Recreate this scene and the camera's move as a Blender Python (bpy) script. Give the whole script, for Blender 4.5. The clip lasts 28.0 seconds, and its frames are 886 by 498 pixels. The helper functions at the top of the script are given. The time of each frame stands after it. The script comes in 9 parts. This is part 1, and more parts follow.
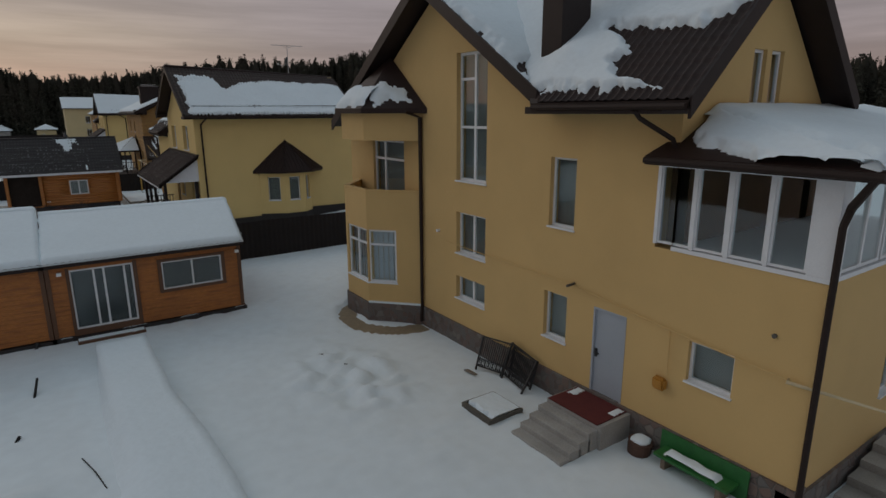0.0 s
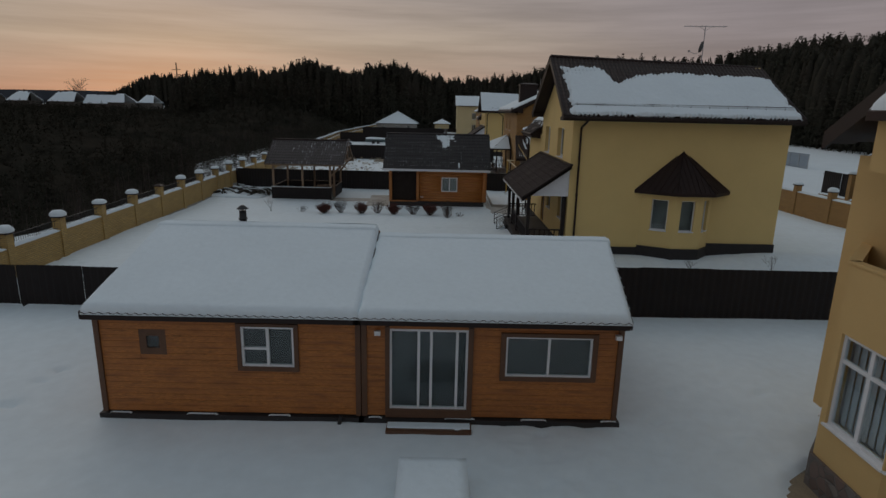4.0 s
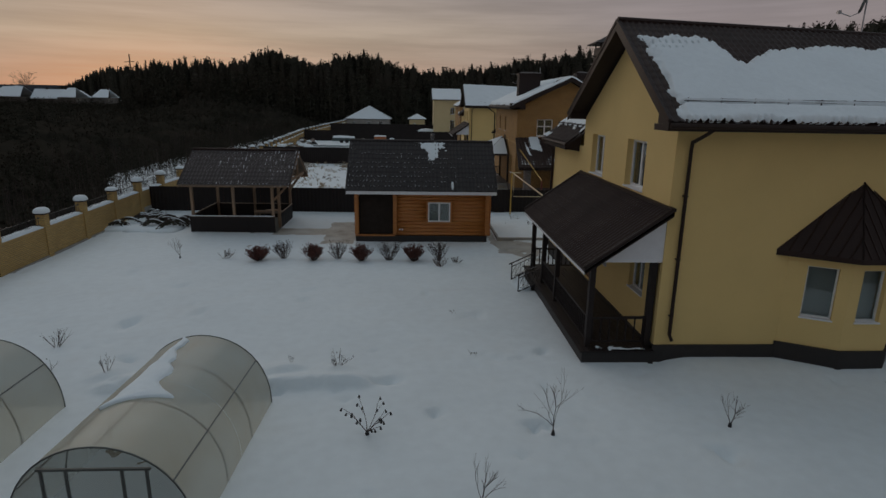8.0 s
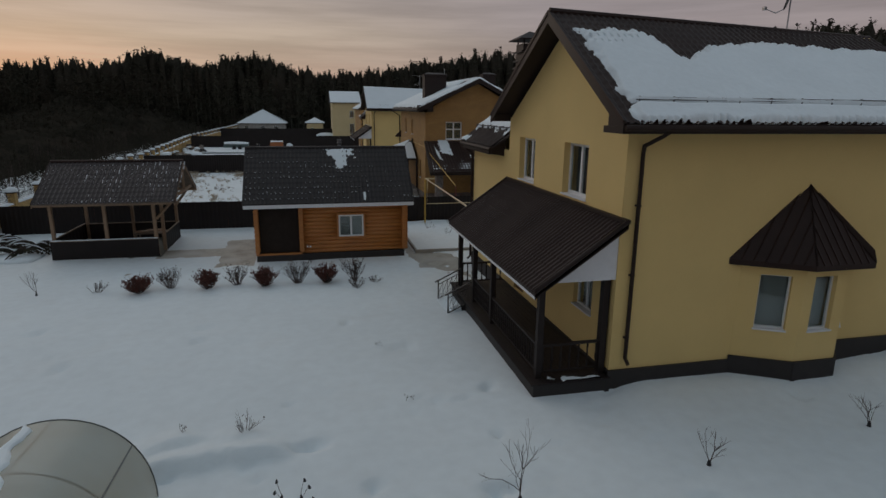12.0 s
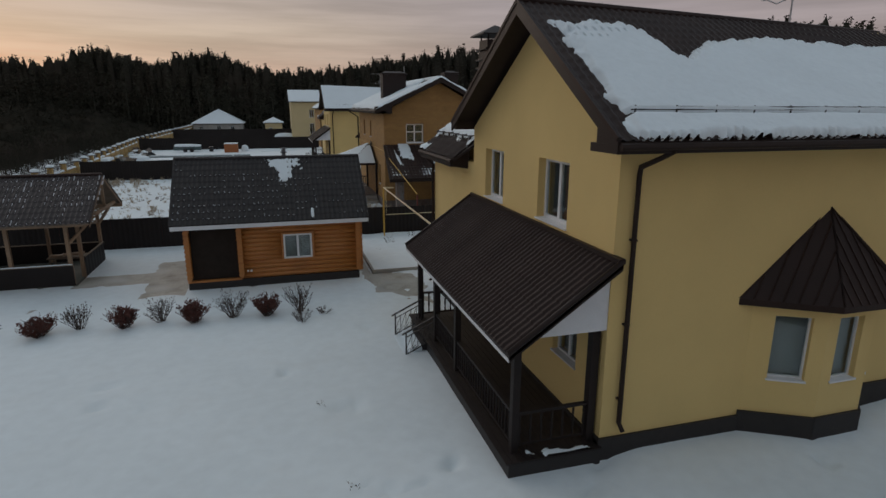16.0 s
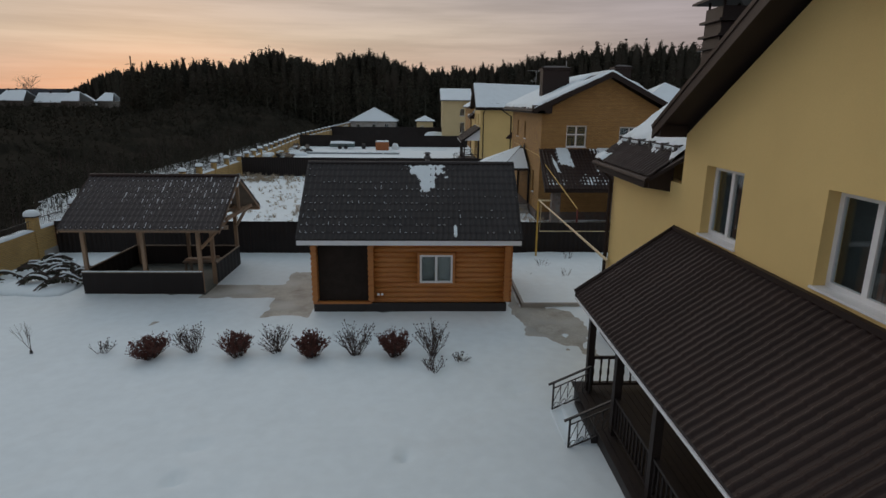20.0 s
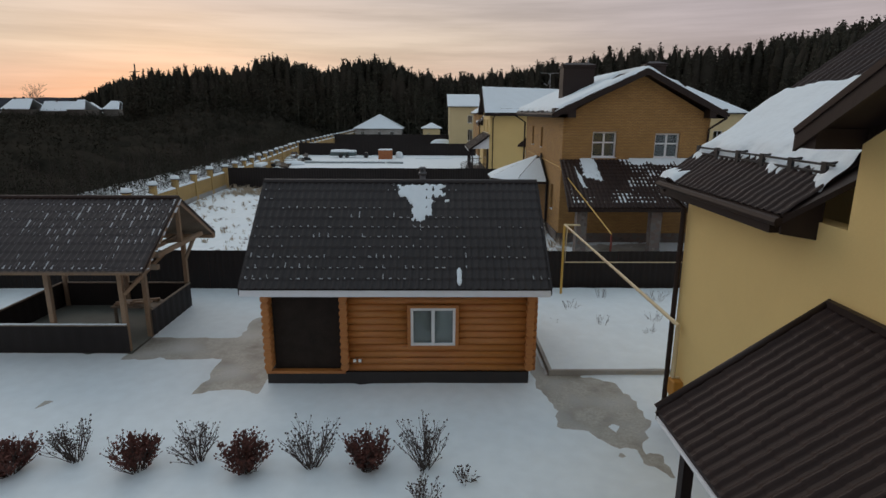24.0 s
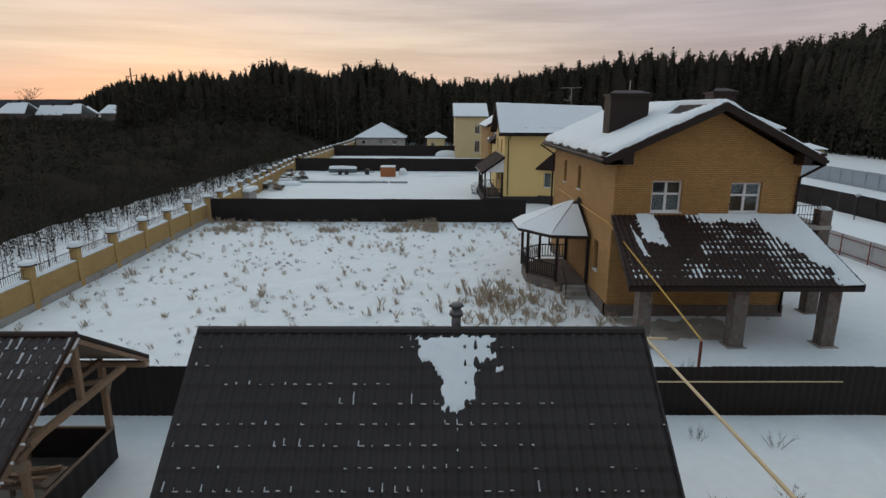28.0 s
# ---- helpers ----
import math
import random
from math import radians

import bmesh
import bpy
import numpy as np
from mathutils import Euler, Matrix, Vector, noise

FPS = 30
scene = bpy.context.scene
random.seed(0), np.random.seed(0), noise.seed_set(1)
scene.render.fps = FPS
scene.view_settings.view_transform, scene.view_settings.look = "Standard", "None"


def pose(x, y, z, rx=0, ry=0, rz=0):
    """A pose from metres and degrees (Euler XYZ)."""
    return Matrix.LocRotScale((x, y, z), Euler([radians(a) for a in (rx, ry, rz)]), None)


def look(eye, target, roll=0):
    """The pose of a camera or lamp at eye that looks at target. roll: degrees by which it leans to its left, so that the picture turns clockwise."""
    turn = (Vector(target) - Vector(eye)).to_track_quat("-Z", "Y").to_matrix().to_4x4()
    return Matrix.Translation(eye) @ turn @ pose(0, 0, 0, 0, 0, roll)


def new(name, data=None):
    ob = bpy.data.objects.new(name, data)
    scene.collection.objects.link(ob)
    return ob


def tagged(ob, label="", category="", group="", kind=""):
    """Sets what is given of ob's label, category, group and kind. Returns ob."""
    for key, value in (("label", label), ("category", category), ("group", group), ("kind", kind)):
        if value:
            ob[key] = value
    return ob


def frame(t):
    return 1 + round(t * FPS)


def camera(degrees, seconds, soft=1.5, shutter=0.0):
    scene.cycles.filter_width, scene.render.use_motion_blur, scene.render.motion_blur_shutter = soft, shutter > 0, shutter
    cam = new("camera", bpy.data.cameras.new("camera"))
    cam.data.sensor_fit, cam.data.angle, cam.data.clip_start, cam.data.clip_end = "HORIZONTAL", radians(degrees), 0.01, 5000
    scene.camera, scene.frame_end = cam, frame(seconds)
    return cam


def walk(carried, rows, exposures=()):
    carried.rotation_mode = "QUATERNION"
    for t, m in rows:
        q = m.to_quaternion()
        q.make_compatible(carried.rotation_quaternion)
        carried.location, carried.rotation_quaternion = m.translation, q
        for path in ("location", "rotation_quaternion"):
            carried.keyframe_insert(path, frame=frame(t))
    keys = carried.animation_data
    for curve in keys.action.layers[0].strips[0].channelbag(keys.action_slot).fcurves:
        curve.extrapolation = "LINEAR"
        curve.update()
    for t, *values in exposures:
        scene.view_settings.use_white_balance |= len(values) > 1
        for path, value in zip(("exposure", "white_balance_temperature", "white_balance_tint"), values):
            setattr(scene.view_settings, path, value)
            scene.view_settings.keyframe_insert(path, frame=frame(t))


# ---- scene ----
cam = camera(75.7, 28.0)
PATH = [
    (0, (2.892, -52.887, 7.386), (3.992, -51.284, 6.918), -0.2),
    (0.5, (2.932, -52.915, 7.419), (3.559, -51.075, 6.949), 0.5),
    (1, (2.963, -52.931, 7.384), (3.356, -51.027, 6.916), 0.9),
    (1.5, (2.956, -52.955, 7.369), (3.317, -51.045, 6.9), 0.9),
    (2, (2.993, -52.778, 7.325), (3.339, -50.864, 6.856), 0.9),
    (2.5, (3.263, -51.455, 7.327), (3.597, -49.539, 6.858), 0.9),
    (3, (3.595, -49.342, 7.318), (3.823, -47.411, 6.851), 1.0),
    (3.5, (3.925, -46.694, 7.319), (3.952, -44.75, 6.85), 1.4),
    (5.5, (4.163, -36.721, 7.607), (4.156, -34.783, 7.113), 1.2),
    (6, (4.113, -35.12, 7.566), (4.1, -33.182, 7.072), 1.2),
    (6.5, (3.963, -33.783, 7.53), (3.952, -31.845, 7.036), 1.1),
    (7, (3.789, -32.688, 7.541), (3.775, -30.751, 7.045), 1.1),
    (7.5, (3.585, -31.783, 7.536), (3.61, -29.846, 7.041), 1.1),
    (8, (3.327, -31.032, 7.584), (3.424, -29.097, 7.089), 1.0),
    (8.5, (3.065, -30.511, 7.562), (3.255, -28.582, 7.072), 1.0),
    (9, (2.889, -30.164, 7.612), (3.169, -28.245, 7.122), 0.8),
    (9.5, (2.801, -29.895, 7.622), (3.105, -27.98, 7.131), 0.7),
    (10, (2.752, -29.677, 7.609), (3.07, -27.764, 7.12), 0.7),
    (10.5, (2.722, -29.5, 7.582), (3.053, -27.588, 7.095), 0.8),
    (11, (2.74, -29.347, 7.562), (3.08, -27.437, 7.074), 0.7),
    (11.5, (2.829, -28.976, 7.552), (3.175, -27.067, 7.065), 0.7),
    (12, (2.943, -28.379, 7.527), (3.372, -26.486, 7.046), 0.6),
    (12.5, (3.142, -27.726, 7.561), (3.729, -25.876, 7.08), 0.5),
    (13, (3.323, -27.214, 7.589), (4.05, -25.414, 7.109), 0.3),
    (13.5, (3.399, -26.831, 7.607), (4.25, -25.085, 7.131), -0.0),
    (15.5, (3.784, -25.798, 7.802), (4.496, -23.994, 7.316), 0.1),
    (16, (4.004, -25.415, 7.829), (4.542, -23.552, 7.339), 0.2),
    (16.5, (4.207, -24.93, 7.854), (4.58, -23.027, 7.363), 0.3),
    (17, (4.382, -24.343, 7.87), (4.587, -22.416, 7.378), 0.3),
    (17.5, (4.479, -23.668, 7.822), (4.608, -21.733, 7.333), 0.5),
    (18, (4.494, -23.064, 7.856), (4.591, -21.127, 7.366), 0.4),
    (18.5, (4.504, -22.412, 7.791), (4.581, -20.474, 7.303), 0.4),
    (19, (4.454, -21.776, 7.742), (4.522, -19.838, 7.253), 0.4),
    (19.5, (4.439, -21.14, 7.697), (4.496, -19.201, 7.209), 0.5),
    (20, (4.29, -20.539, 7.77), (4.346, -18.602, 7.275), 0.5),
    (20.5, (4.194, -19.911, 7.79), (4.249, -17.975, 7.294), 0.7),
    (21, (4.148, -19.311, 7.799), (4.2, -17.374, 7.302), 0.6),
    (21.5, (4.121, -18.586, 7.734), (4.168, -16.649, 7.238), 0.6),
    (23.5, (4.527, -15.551, 7.476), (4.558, -13.608, 7.001), 0.3),
    (24, (4.693, -14.739, 7.52), (4.72, -12.795, 7.049), 0.3),
    (24.5, (4.717, -13.96, 7.698), (4.744, -12.016, 7.229), 0.3),
    (25, (4.735, -13.068, 7.924), (4.76, -11.124, 7.456), 0.3),
    (25.5, (4.67, -12.108, 8.179), (4.693, -10.164, 7.71), 0.3),
    (26, (4.549, -11.135, 8.366), (4.57, -9.191, 7.899), 0.2),
    (26.5, (4.403, -10.2, 8.592), (4.425, -8.256, 8.124), 0.3),
    (27, (4.254, -9.29, 8.921), (4.277, -7.345, 8.453), 0.2),
    (27.5, (4.08, -8.351, 9.242), (4.102, -6.406, 8.774), 0.3),
    (28, (3.926, -7.454, 9.357), (3.948, -5.51, 8.889), 0.3),
]
walk(cam, [(t, look(e, g, r)) for t, e, g, r in PATH],
     [(0, -0.68), (3.5, -0.88), (6, -0.92), (9, -0.88), (13.5, -0.6), (17, -0.45), (21.5, -0.25), (25, 0.0), (28, 0.04)])

# ---- sky and light ----
world = bpy.data.worlds.new("world")
scene.world = world
world.use_nodes = True
wn, wl = world.node_tree.nodes, world.node_tree.links
wn.clear()


def wnode(kind, **kw):
    n = wn.new(kind)
    for k, v in kw.items():
        n.inputs[k].default_value = v
    return n


def ramp(node, stops):
    el = node.color_ramp.elements
    while len(el) > 1:
        el.remove(el[-1])
    el[0].position, el[0].color = stops[0][0], (*stops[0][1], 1)
    for p, c in stops[1:]:
        el.new(p).color = (*c, 1)


SUN_AZ = radians(24)          # the glow lies left of the way ahead
tc = wn.new("ShaderNodeTexCoord")
sep = wn.new("ShaderNodeSeparateXYZ")
wl.new(tc.outputs["Generated"], sep.inputs[0])
# elevation colours away from the glow and near it
far_r = wn.new("ShaderNodeValToRGB")
ramp(far_r, [(0.0, (0.20, 0.19, 0.19)), (0.47, (0.22, 0.195, 0.19)), (0.512, (0.485, 0.32, 0.265)), (0.535, (0.42, 0.335, 0.325)), (0.56, (0.415, 0.352, 0.36)), (0.61, (0.39, 0.348, 0.372)), (0.72, (0.35, 0.38, 0.425)), (1.0, (0.425, 0.515, 0.59))])
glow_r = wn.new("ShaderNodeValToRGB")
ramp(glow_r, [(0.0, (0.20, 0.19, 0.19)), (0.47, (0.26, 0.21, 0.19)), (0.508, (0.56, 0.355, 0.27)), (0.525, (0.60, 0.435, 0.35)), (0.55, (0.64, 0.525, 0.425)), (0.575, (0.54, 0.455, 0.405)), (0.61, (0.445, 0.395, 0.38)), (0.72, (0.35, 0.38, 0.425)), (1.0, (0.425, 0.515, 0.59))])
el_m = wnode("ShaderNodeMath"); el_m.operation = "MULTIPLY_ADD"
el_m.inputs[1].default_value, el_m.inputs[2].default_value = 0.5, 0.5
# streaky cloud noise bends the elevation a little
mp = wn.new("ShaderNodeMapping"); mp.inputs["Scale"].default_value = (1.3, 1.3, 11)
nz = wn.new("ShaderNodeTexNoise")
nz.inputs["Scale"].default_value, nz.inputs["Detail"].default_value, nz.inputs["Roughness"].default_value = 2.1, 5, 0.55
wl.new(tc.outputs["Generated"], mp.inputs[0]); wl.new(mp.outputs[0], nz.inputs["Vector"])
bend = wnode("ShaderNodeMath"); bend.operation = "MULTIPLY_ADD"; bend.inputs[1].default_value = 0.07
sub = wnode("ShaderNodeMath"); sub.operation = "SUBTRACT"; sub.inputs[1].default_value = 0.035
wl.new(sep.outputs["Z"], sub.inputs[0])
wl.new(nz.outputs[0], bend.inputs[0]); wl.new(sub.outputs[0], bend.inputs[2])
wl.new(bend.outputs[0], el_m.inputs[0])
wl.new(el_m.outputs[0], far_r.inputs[0]); wl.new(el_m.outputs[0], glow_r.inputs[0])
dotn = wn.new("ShaderNodeVectorMath"); dotn.operation = "DOT_PRODUCT"
dotn.inputs[1].default_value = (-math.sin(SUN_AZ), math.cos(SUN_AZ), 0.05)
wl.new(tc.outputs["Generated"], dotn.inputs[0])
near = wn.new("ShaderNodeMapRange"); near.interpolation_type = "SMOOTHSTEP"
near.inputs[1].default_value, near.inputs[2].default_value = 0.62, 1.0
wl.new(dotn.outputs["Value"], near.inputs[0])
mixs = wn.new("ShaderNodeMix"); mixs.data_type = "RGBA"
wl.new(near.outputs[0], mixs.inputs[0]); wl.new(far_r.outputs[0], mixs.inputs[6]); wl.new(glow_r.outputs[0], mixs.inputs[7])
# long pale cloud streaks across the glow
mp2 = wn.new("ShaderNodeMapping"); mp2.inputs["Scale"].default_value = (0.9, 0.9, 15)
mp2.inputs["Rotation"].default_value = (0.03, -0.035, 0)
nz2 = wn.new("ShaderNodeTexNoise")
nz2.inputs["Scale"].default_value, nz2.inputs["Detail"].default_value, nz2.inputs["Roughness"].default_value = 1.7, 6, 0.6
wl.new(tc.outputs["Generated"], mp2.inputs[0]); wl.new(mp2.outputs[0], nz2.inputs["Vector"])
st = wn.new("ShaderNodeMapRange"); st.interpolation_type = "SMOOTHSTEP"
st.inputs[1].default_value, st.inputs[2].default_value, st.inputs[3].default_value, st.inputs[4].default_value = 0.34, 0.68, 0.9, 1.24
wl.new(nz2.outputs[0], st.inputs[0])
streak = wn.new("ShaderNodeVectorMath"); streak.operation = "SCALE"
wl.new(mixs.outputs[2], streak.inputs[0]); wl.new(st.outputs[0], streak.inputs["Scale"])
sky = wn.new("ShaderNodeTexSky"); sky.sky_type = "NISHITA"; sky.sun_disc = False
sky.sun_elevation, sky.sun_rotation = radians(2), -SUN_AZ
skyb = wn.new("ShaderNodeBackground"); skyb.inputs[1].default_value = 0.012
cloud = wn.new("ShaderNodeBackground"); cloud.inputs[1].default_value = 1.03
both = wn.new("ShaderNodeAddShader"); wout = wn.new("ShaderNodeOutputWorld")
wl.new(sky.outputs[0], skyb.inputs[0]); wl.new(streak.outputs[0], cloud.inputs[0])
wl.new(skyb.outputs[0], both.inputs[0]); wl.new(cloud.outputs[0], both.inputs[1]); wl.new(both.outputs[0], wout.inputs[0])

sun_data = bpy.data.lights.new("sun", "SUN")
sun_data.energy, sun_data.angle, sun_data.color = 0.7, radians(50), (1.0, 0.86, 0.74)
sun = new("sun", sun_data)
sun.matrix_world = look((0, 0, 60), (60 * math.sin(SUN_AZ), -60 * math.cos(SUN_AZ), 25))

# ---- materials ----
def mat(name, base, rough=0.7, metal=0.0, var=0.12, scale=4.0, fine=40.0, bump=0.15, dist=0.01, tint=None, stain=0.0, stain_col=None, spec=0.5, stretch=(1, 1, 1)):
    """A surface with colour variation at two scales and a fine relief, in world metres."""
    m = bpy.data.materials.new(name)
    m.use_nodes = True
    n, l = m.node_tree.nodes, m.node_tree.links
    b = n["Principled BSDF"]
    b.inputs["Roughness"].default_value, b.inputs["Metallic"].default_value = rough, metal
    b.inputs["Specular IOR Level"].default_value = spec
    geo = n.new("ShaderNodeNewGeometry")
    mp = n.new("ShaderNodeMapping"); mp.inputs["Scale"].default_value = stretch
    l.new(geo.outputs["Position"], mp.inputs[0])
    big, small = n.new("ShaderNodeTexNoise"), n.new("ShaderNodeTexNoise")
    big.inputs["Scale"].default_value, big.inputs["Detail"].default_value = scale, 4
    small.inputs["Scale"].default_value, small.inputs["Detail"].default_value = fine, 3
    l.new(mp.outputs[0], big.inputs["Vector"]); l.new(mp.outputs[0], small.inputs["Vector"])
    add = n.new("ShaderNodeMath"); add.operation = "ADD"
    l.new(big.outputs[0], add.inputs[0]); l.new(small.outputs[0], add.inputs[1])
    r = n.new("ShaderNodeMapRange")
    r.inputs[1].default_value, r.inputs[2].default_value = 0.65, 1.35
    r.inputs[3].default_value, r.inputs[4].default_value = 1 - var, 1 + var
    l.new(add.outputs[0], r.inputs[0])
    hsv = n.new("ShaderNodeHueSaturation"); hsv.inputs["Color"].default_value = (*base, 1)
    l.new(r.outputs[0], hsv.inputs["Value"])
    out = hsv.outputs[0]
    if tint:
        mx = n.new("ShaderNodeMix"); mx.data_type = "RGBA"
        rr = n.new("ShaderNodeMapRange"); rr.inputs[1].default_value, rr.inputs[2].default_value = 0.42, 0.68
        l.new(big.outputs[0], rr.inputs[0]); l.new(rr.outputs[0], mx.inputs[0])
        l.new(out, mx.inputs[6]); mx.inputs[7].default_value = (*tint, 1)
        out = mx.outputs[2]
    if stain:
        sn = n.new("ShaderNodeTexNoise"); sn.inputs["Scale"].default_value, sn.inputs["Detail"].default_value = 0.7, 7
        l.new(geo.outputs["Position"], sn.inputs["Vector"])
        sr = n.new("ShaderNodeMapRange"); sr.inputs[1].default_value, sr.inputs[2].default_value = 0.52, 0.72
        sr.inputs[4].default_value = stain
        l.new(sn.outputs[0], sr.inputs[0])
        mx = n.new("ShaderNodeMix"); mx.data_type = "RGBA"
        l.new(sr.outputs[0], mx.inputs[0]); l.new(out, mx.inputs[6]); mx.inputs[7].default_value = (*(stain_col or (0.1, 0.09, 0.08)), 1)
        out = mx.outputs[2]
    l.new(out, b.inputs["Base Color"])
    bp = n.new("ShaderNodeBump"); bp.inputs["Strength"].default_value, bp.inputs["Distance"].default_value = bump, dist
    l.new(small.outputs[0], bp.inputs["Height"]); l.new(bp.outputs[0], b.inputs["Normal"])
    return m


def brick_mat(name, c1, c2, mortar, w=0.26, h=0.077, axis="x"):
    """Brickwork laid out in world metres along x or y."""
    m = mat(name, c1, 0.85, var=0.08)
    n, l = m.node_tree.nodes, m.node_tree.links
    b = n["Principled BSDF"]
    geo = n.new("ShaderNodeNewGeometry"); s = n.new("ShaderNodeSeparateXYZ"); c = n.new("ShaderNodeCombineXYZ")
    l.new(geo.outputs["Position"], s.inputs[0])
    ad = n.new("ShaderNodeMath"); ad.operation = "ADD"
    l.new(s.outputs["X"], ad.inputs[0]); l.new(s.outputs["Y"], ad.inputs[1])
    l.new(ad.outputs[0], c.inputs[0]); l.new(s.outputs["Z"], c.inputs[1])
    bt = n.new("ShaderNodeTexBrick")
    bt.inputs["Scale"].default_value = 1.0
    bt.inputs["Brick Width"].default_value, bt.inputs["Row Height"].default_value = w, h
    bt.inputs["Mortar Size"].default_value, bt.inputs["Mortar Smooth"].default_value = 0.013, 0.3
    bt.inputs["Color1"].default_value, bt.inputs["Color2"].default_value, bt.inputs["Mortar"].default_value = (*c1, 1), (*c2, 1), (*mortar, 1)
    l.new(c.outputs[0], bt.inputs["Vector"])
    mx = n.new("ShaderNodeMix"); mx.data_type = "RGBA"; mx.blend_type = "MULTIPLY"; mx.inputs[0].default_value = 0.5
    nz = n.new("ShaderNodeTexNoise"); nz.inputs["Scale"].default_value, nz.inputs["Detail"].default_value = 1.3, 6
    l.new(geo.outputs["Position"], nz.inputs["Vector"])
    mr = n.new("ShaderNodeMapRange"); mr.inputs[3].default_value, mr.inputs[4].default_value = 0.6, 1.3
    l.new(nz.outputs[0], mr.inputs[0])
    l.new(bt.outputs["Color"], mx.inputs[6]); l.new(mr.outputs[0], mx.inputs[7])
    l.new(mx.outputs[2], b.inputs["Base Color"])
    bp = n.new("ShaderNodeBump"); bp.inputs["Strength"].default_value, bp.inputs["Distance"].default_value = 0.6, 0.008
    bp.invert = True
    l.new(bt.outputs["Fac"], bp.inputs["Height"]); l.new(bp.outputs[0], b.inputs["Normal"])
    return m


def stone_mat(name):
    """Irregular rubble facing with recessed joints."""
    m = mat(name, (0.13, 0.1, 0.085), 0.9)
    n, l = m.node_tree.nodes, m.node_tree.links
    b = n["Principled BSDF"]
    geo = n.new("ShaderNodeNewGeometry")
    v, e = n.new("ShaderNodeTexVoronoi"), n.new("ShaderNodeTexVoronoi")
    e.feature = "DISTANCE_TO_EDGE"
    for t in (v, e):
        t.inputs["Scale"].default_value = 4.6
        l.new(geo.outputs["Position"], t.inputs["Vector"])
    cr = n.new("ShaderNodeValToRGB")
    ramp(cr, [(0.0, (0.09, 0.075, 0.065)), (0.4, (0.17, 0.12, 0.1)), (0.7, (0.14, 0.13, 0.12)), (1.0, (0.24, 0.2, 0.17))])
    l.new(v.outputs["Color"], cr.inputs[0])
    er = n.new("ShaderNodeMapRange"); er.inputs[1].default_value, er.inputs[2].default_value = 0.02, 0.07
    l.new(e.outputs["Distance"], er.inputs[0])
    mx = n.new("ShaderNodeMix"); mx.data_type = "RGBA"; mx.inputs[6].default_value = (0.15, 0.135, 0.12, 1)
    l.new(er.outputs[0], mx.inputs[0]); l.new(cr.outputs[0], mx.inputs[7]); l.new(mx.outputs[2], b.inputs["Base Color"])
    bp = n.new("ShaderNodeBump"); bp.inputs["Strength"].default_value, bp.inputs["Distance"].default_value = 0.8, 0.03
    l.new(er.outputs[0], bp.inputs["Height"]); l.new(bp.outputs[0], b.inputs["Normal"])
    return m


def glass_mat(name, tint=(0.9, 0.95, 0.96), cloudy=0.0):
    m = bpy.data.materials.new(name)
    m.use_nodes = True
    n, l = m.node_tree.nodes, m.node_tree.links
    n.remove(n["Principled BSDF"])
    tr, gl, mx, lw = n.new("ShaderNodeBsdfTransparent"), n.new("ShaderNodeBsdfGlossy"), n.new("ShaderNodeMixShader"), n.new("ShaderNodeLayerWeight")
    tr.inputs[0].default_value = (*tint, 1); gl.inputs["Roughness"].default_value = 0.25 if cloudy else 0.03
    lw.inputs[0].default_value = 0.5
    pw, fr = n.new("ShaderNodeMath"), n.new("ShaderNodeMath")
    pw.operation, pw.inputs[1].default_value = "POWER", 4.0
    fr.operation, fr.inputs[1].default_value, fr.inputs[2].default_value = "MULTIPLY_ADD", 0.75 if cloudy else 0.8, 0.07 if cloudy else 0.06
    l.new(lw.outputs["Facing"], pw.inputs[0]); l.new(pw.outputs[0], fr.inputs[0])
    l.new(fr.outputs[0], mx.inputs[0]); l.new(tr.outputs[0], mx.inputs[1]); l.new(gl.outputs[0], mx.inputs[2])
    out = mx.outputs[0]
    if cloudy:
        df, tl, m1, m2 = n.new("ShaderNodeBsdfDiffuse"), n.new("ShaderNodeBsdfTranslucent"), n.new("ShaderNodeMixShader"), n.new("ShaderNodeMixShader")
        nz = n.new("ShaderNodeTexNoise"); nz.inputs["Scale"].default_value, nz.inputs["Detail"].default_value = 0.5, 2
        geo = n.new("ShaderNodeNewGeometry"); l.new(geo.outputs["Position"], nz.inputs["Vector"])
        # Yellow tint here stands in for the sky glow reflected off the sheet.
        cr = n.new("ShaderNodeValToRGB"); ramp(cr, [(0.3, (0.62, 0.57, 0.45)), (0.65, (0.69, 0.69, 0.62))])
        l.new(nz.outputs[0], cr.inputs[0]); l.new(cr.outputs[0], df.inputs[0]); l.new(cr.outputs[0], tl.inputs[0])
        m1.inputs[0].default_value, m2.inputs[0].default_value = 0.5, cloudy
        l.new(df.outputs[0], m1.inputs[1]); l.new(tl.outputs[0], m1.inputs[2])
        l.new(out, m2.inputs[1]); l.new(m1.outputs[0], m2.inputs[2])
        out = m2.outputs[0]
    l.new(out, n["Material Output"].inputs[0])
    return m


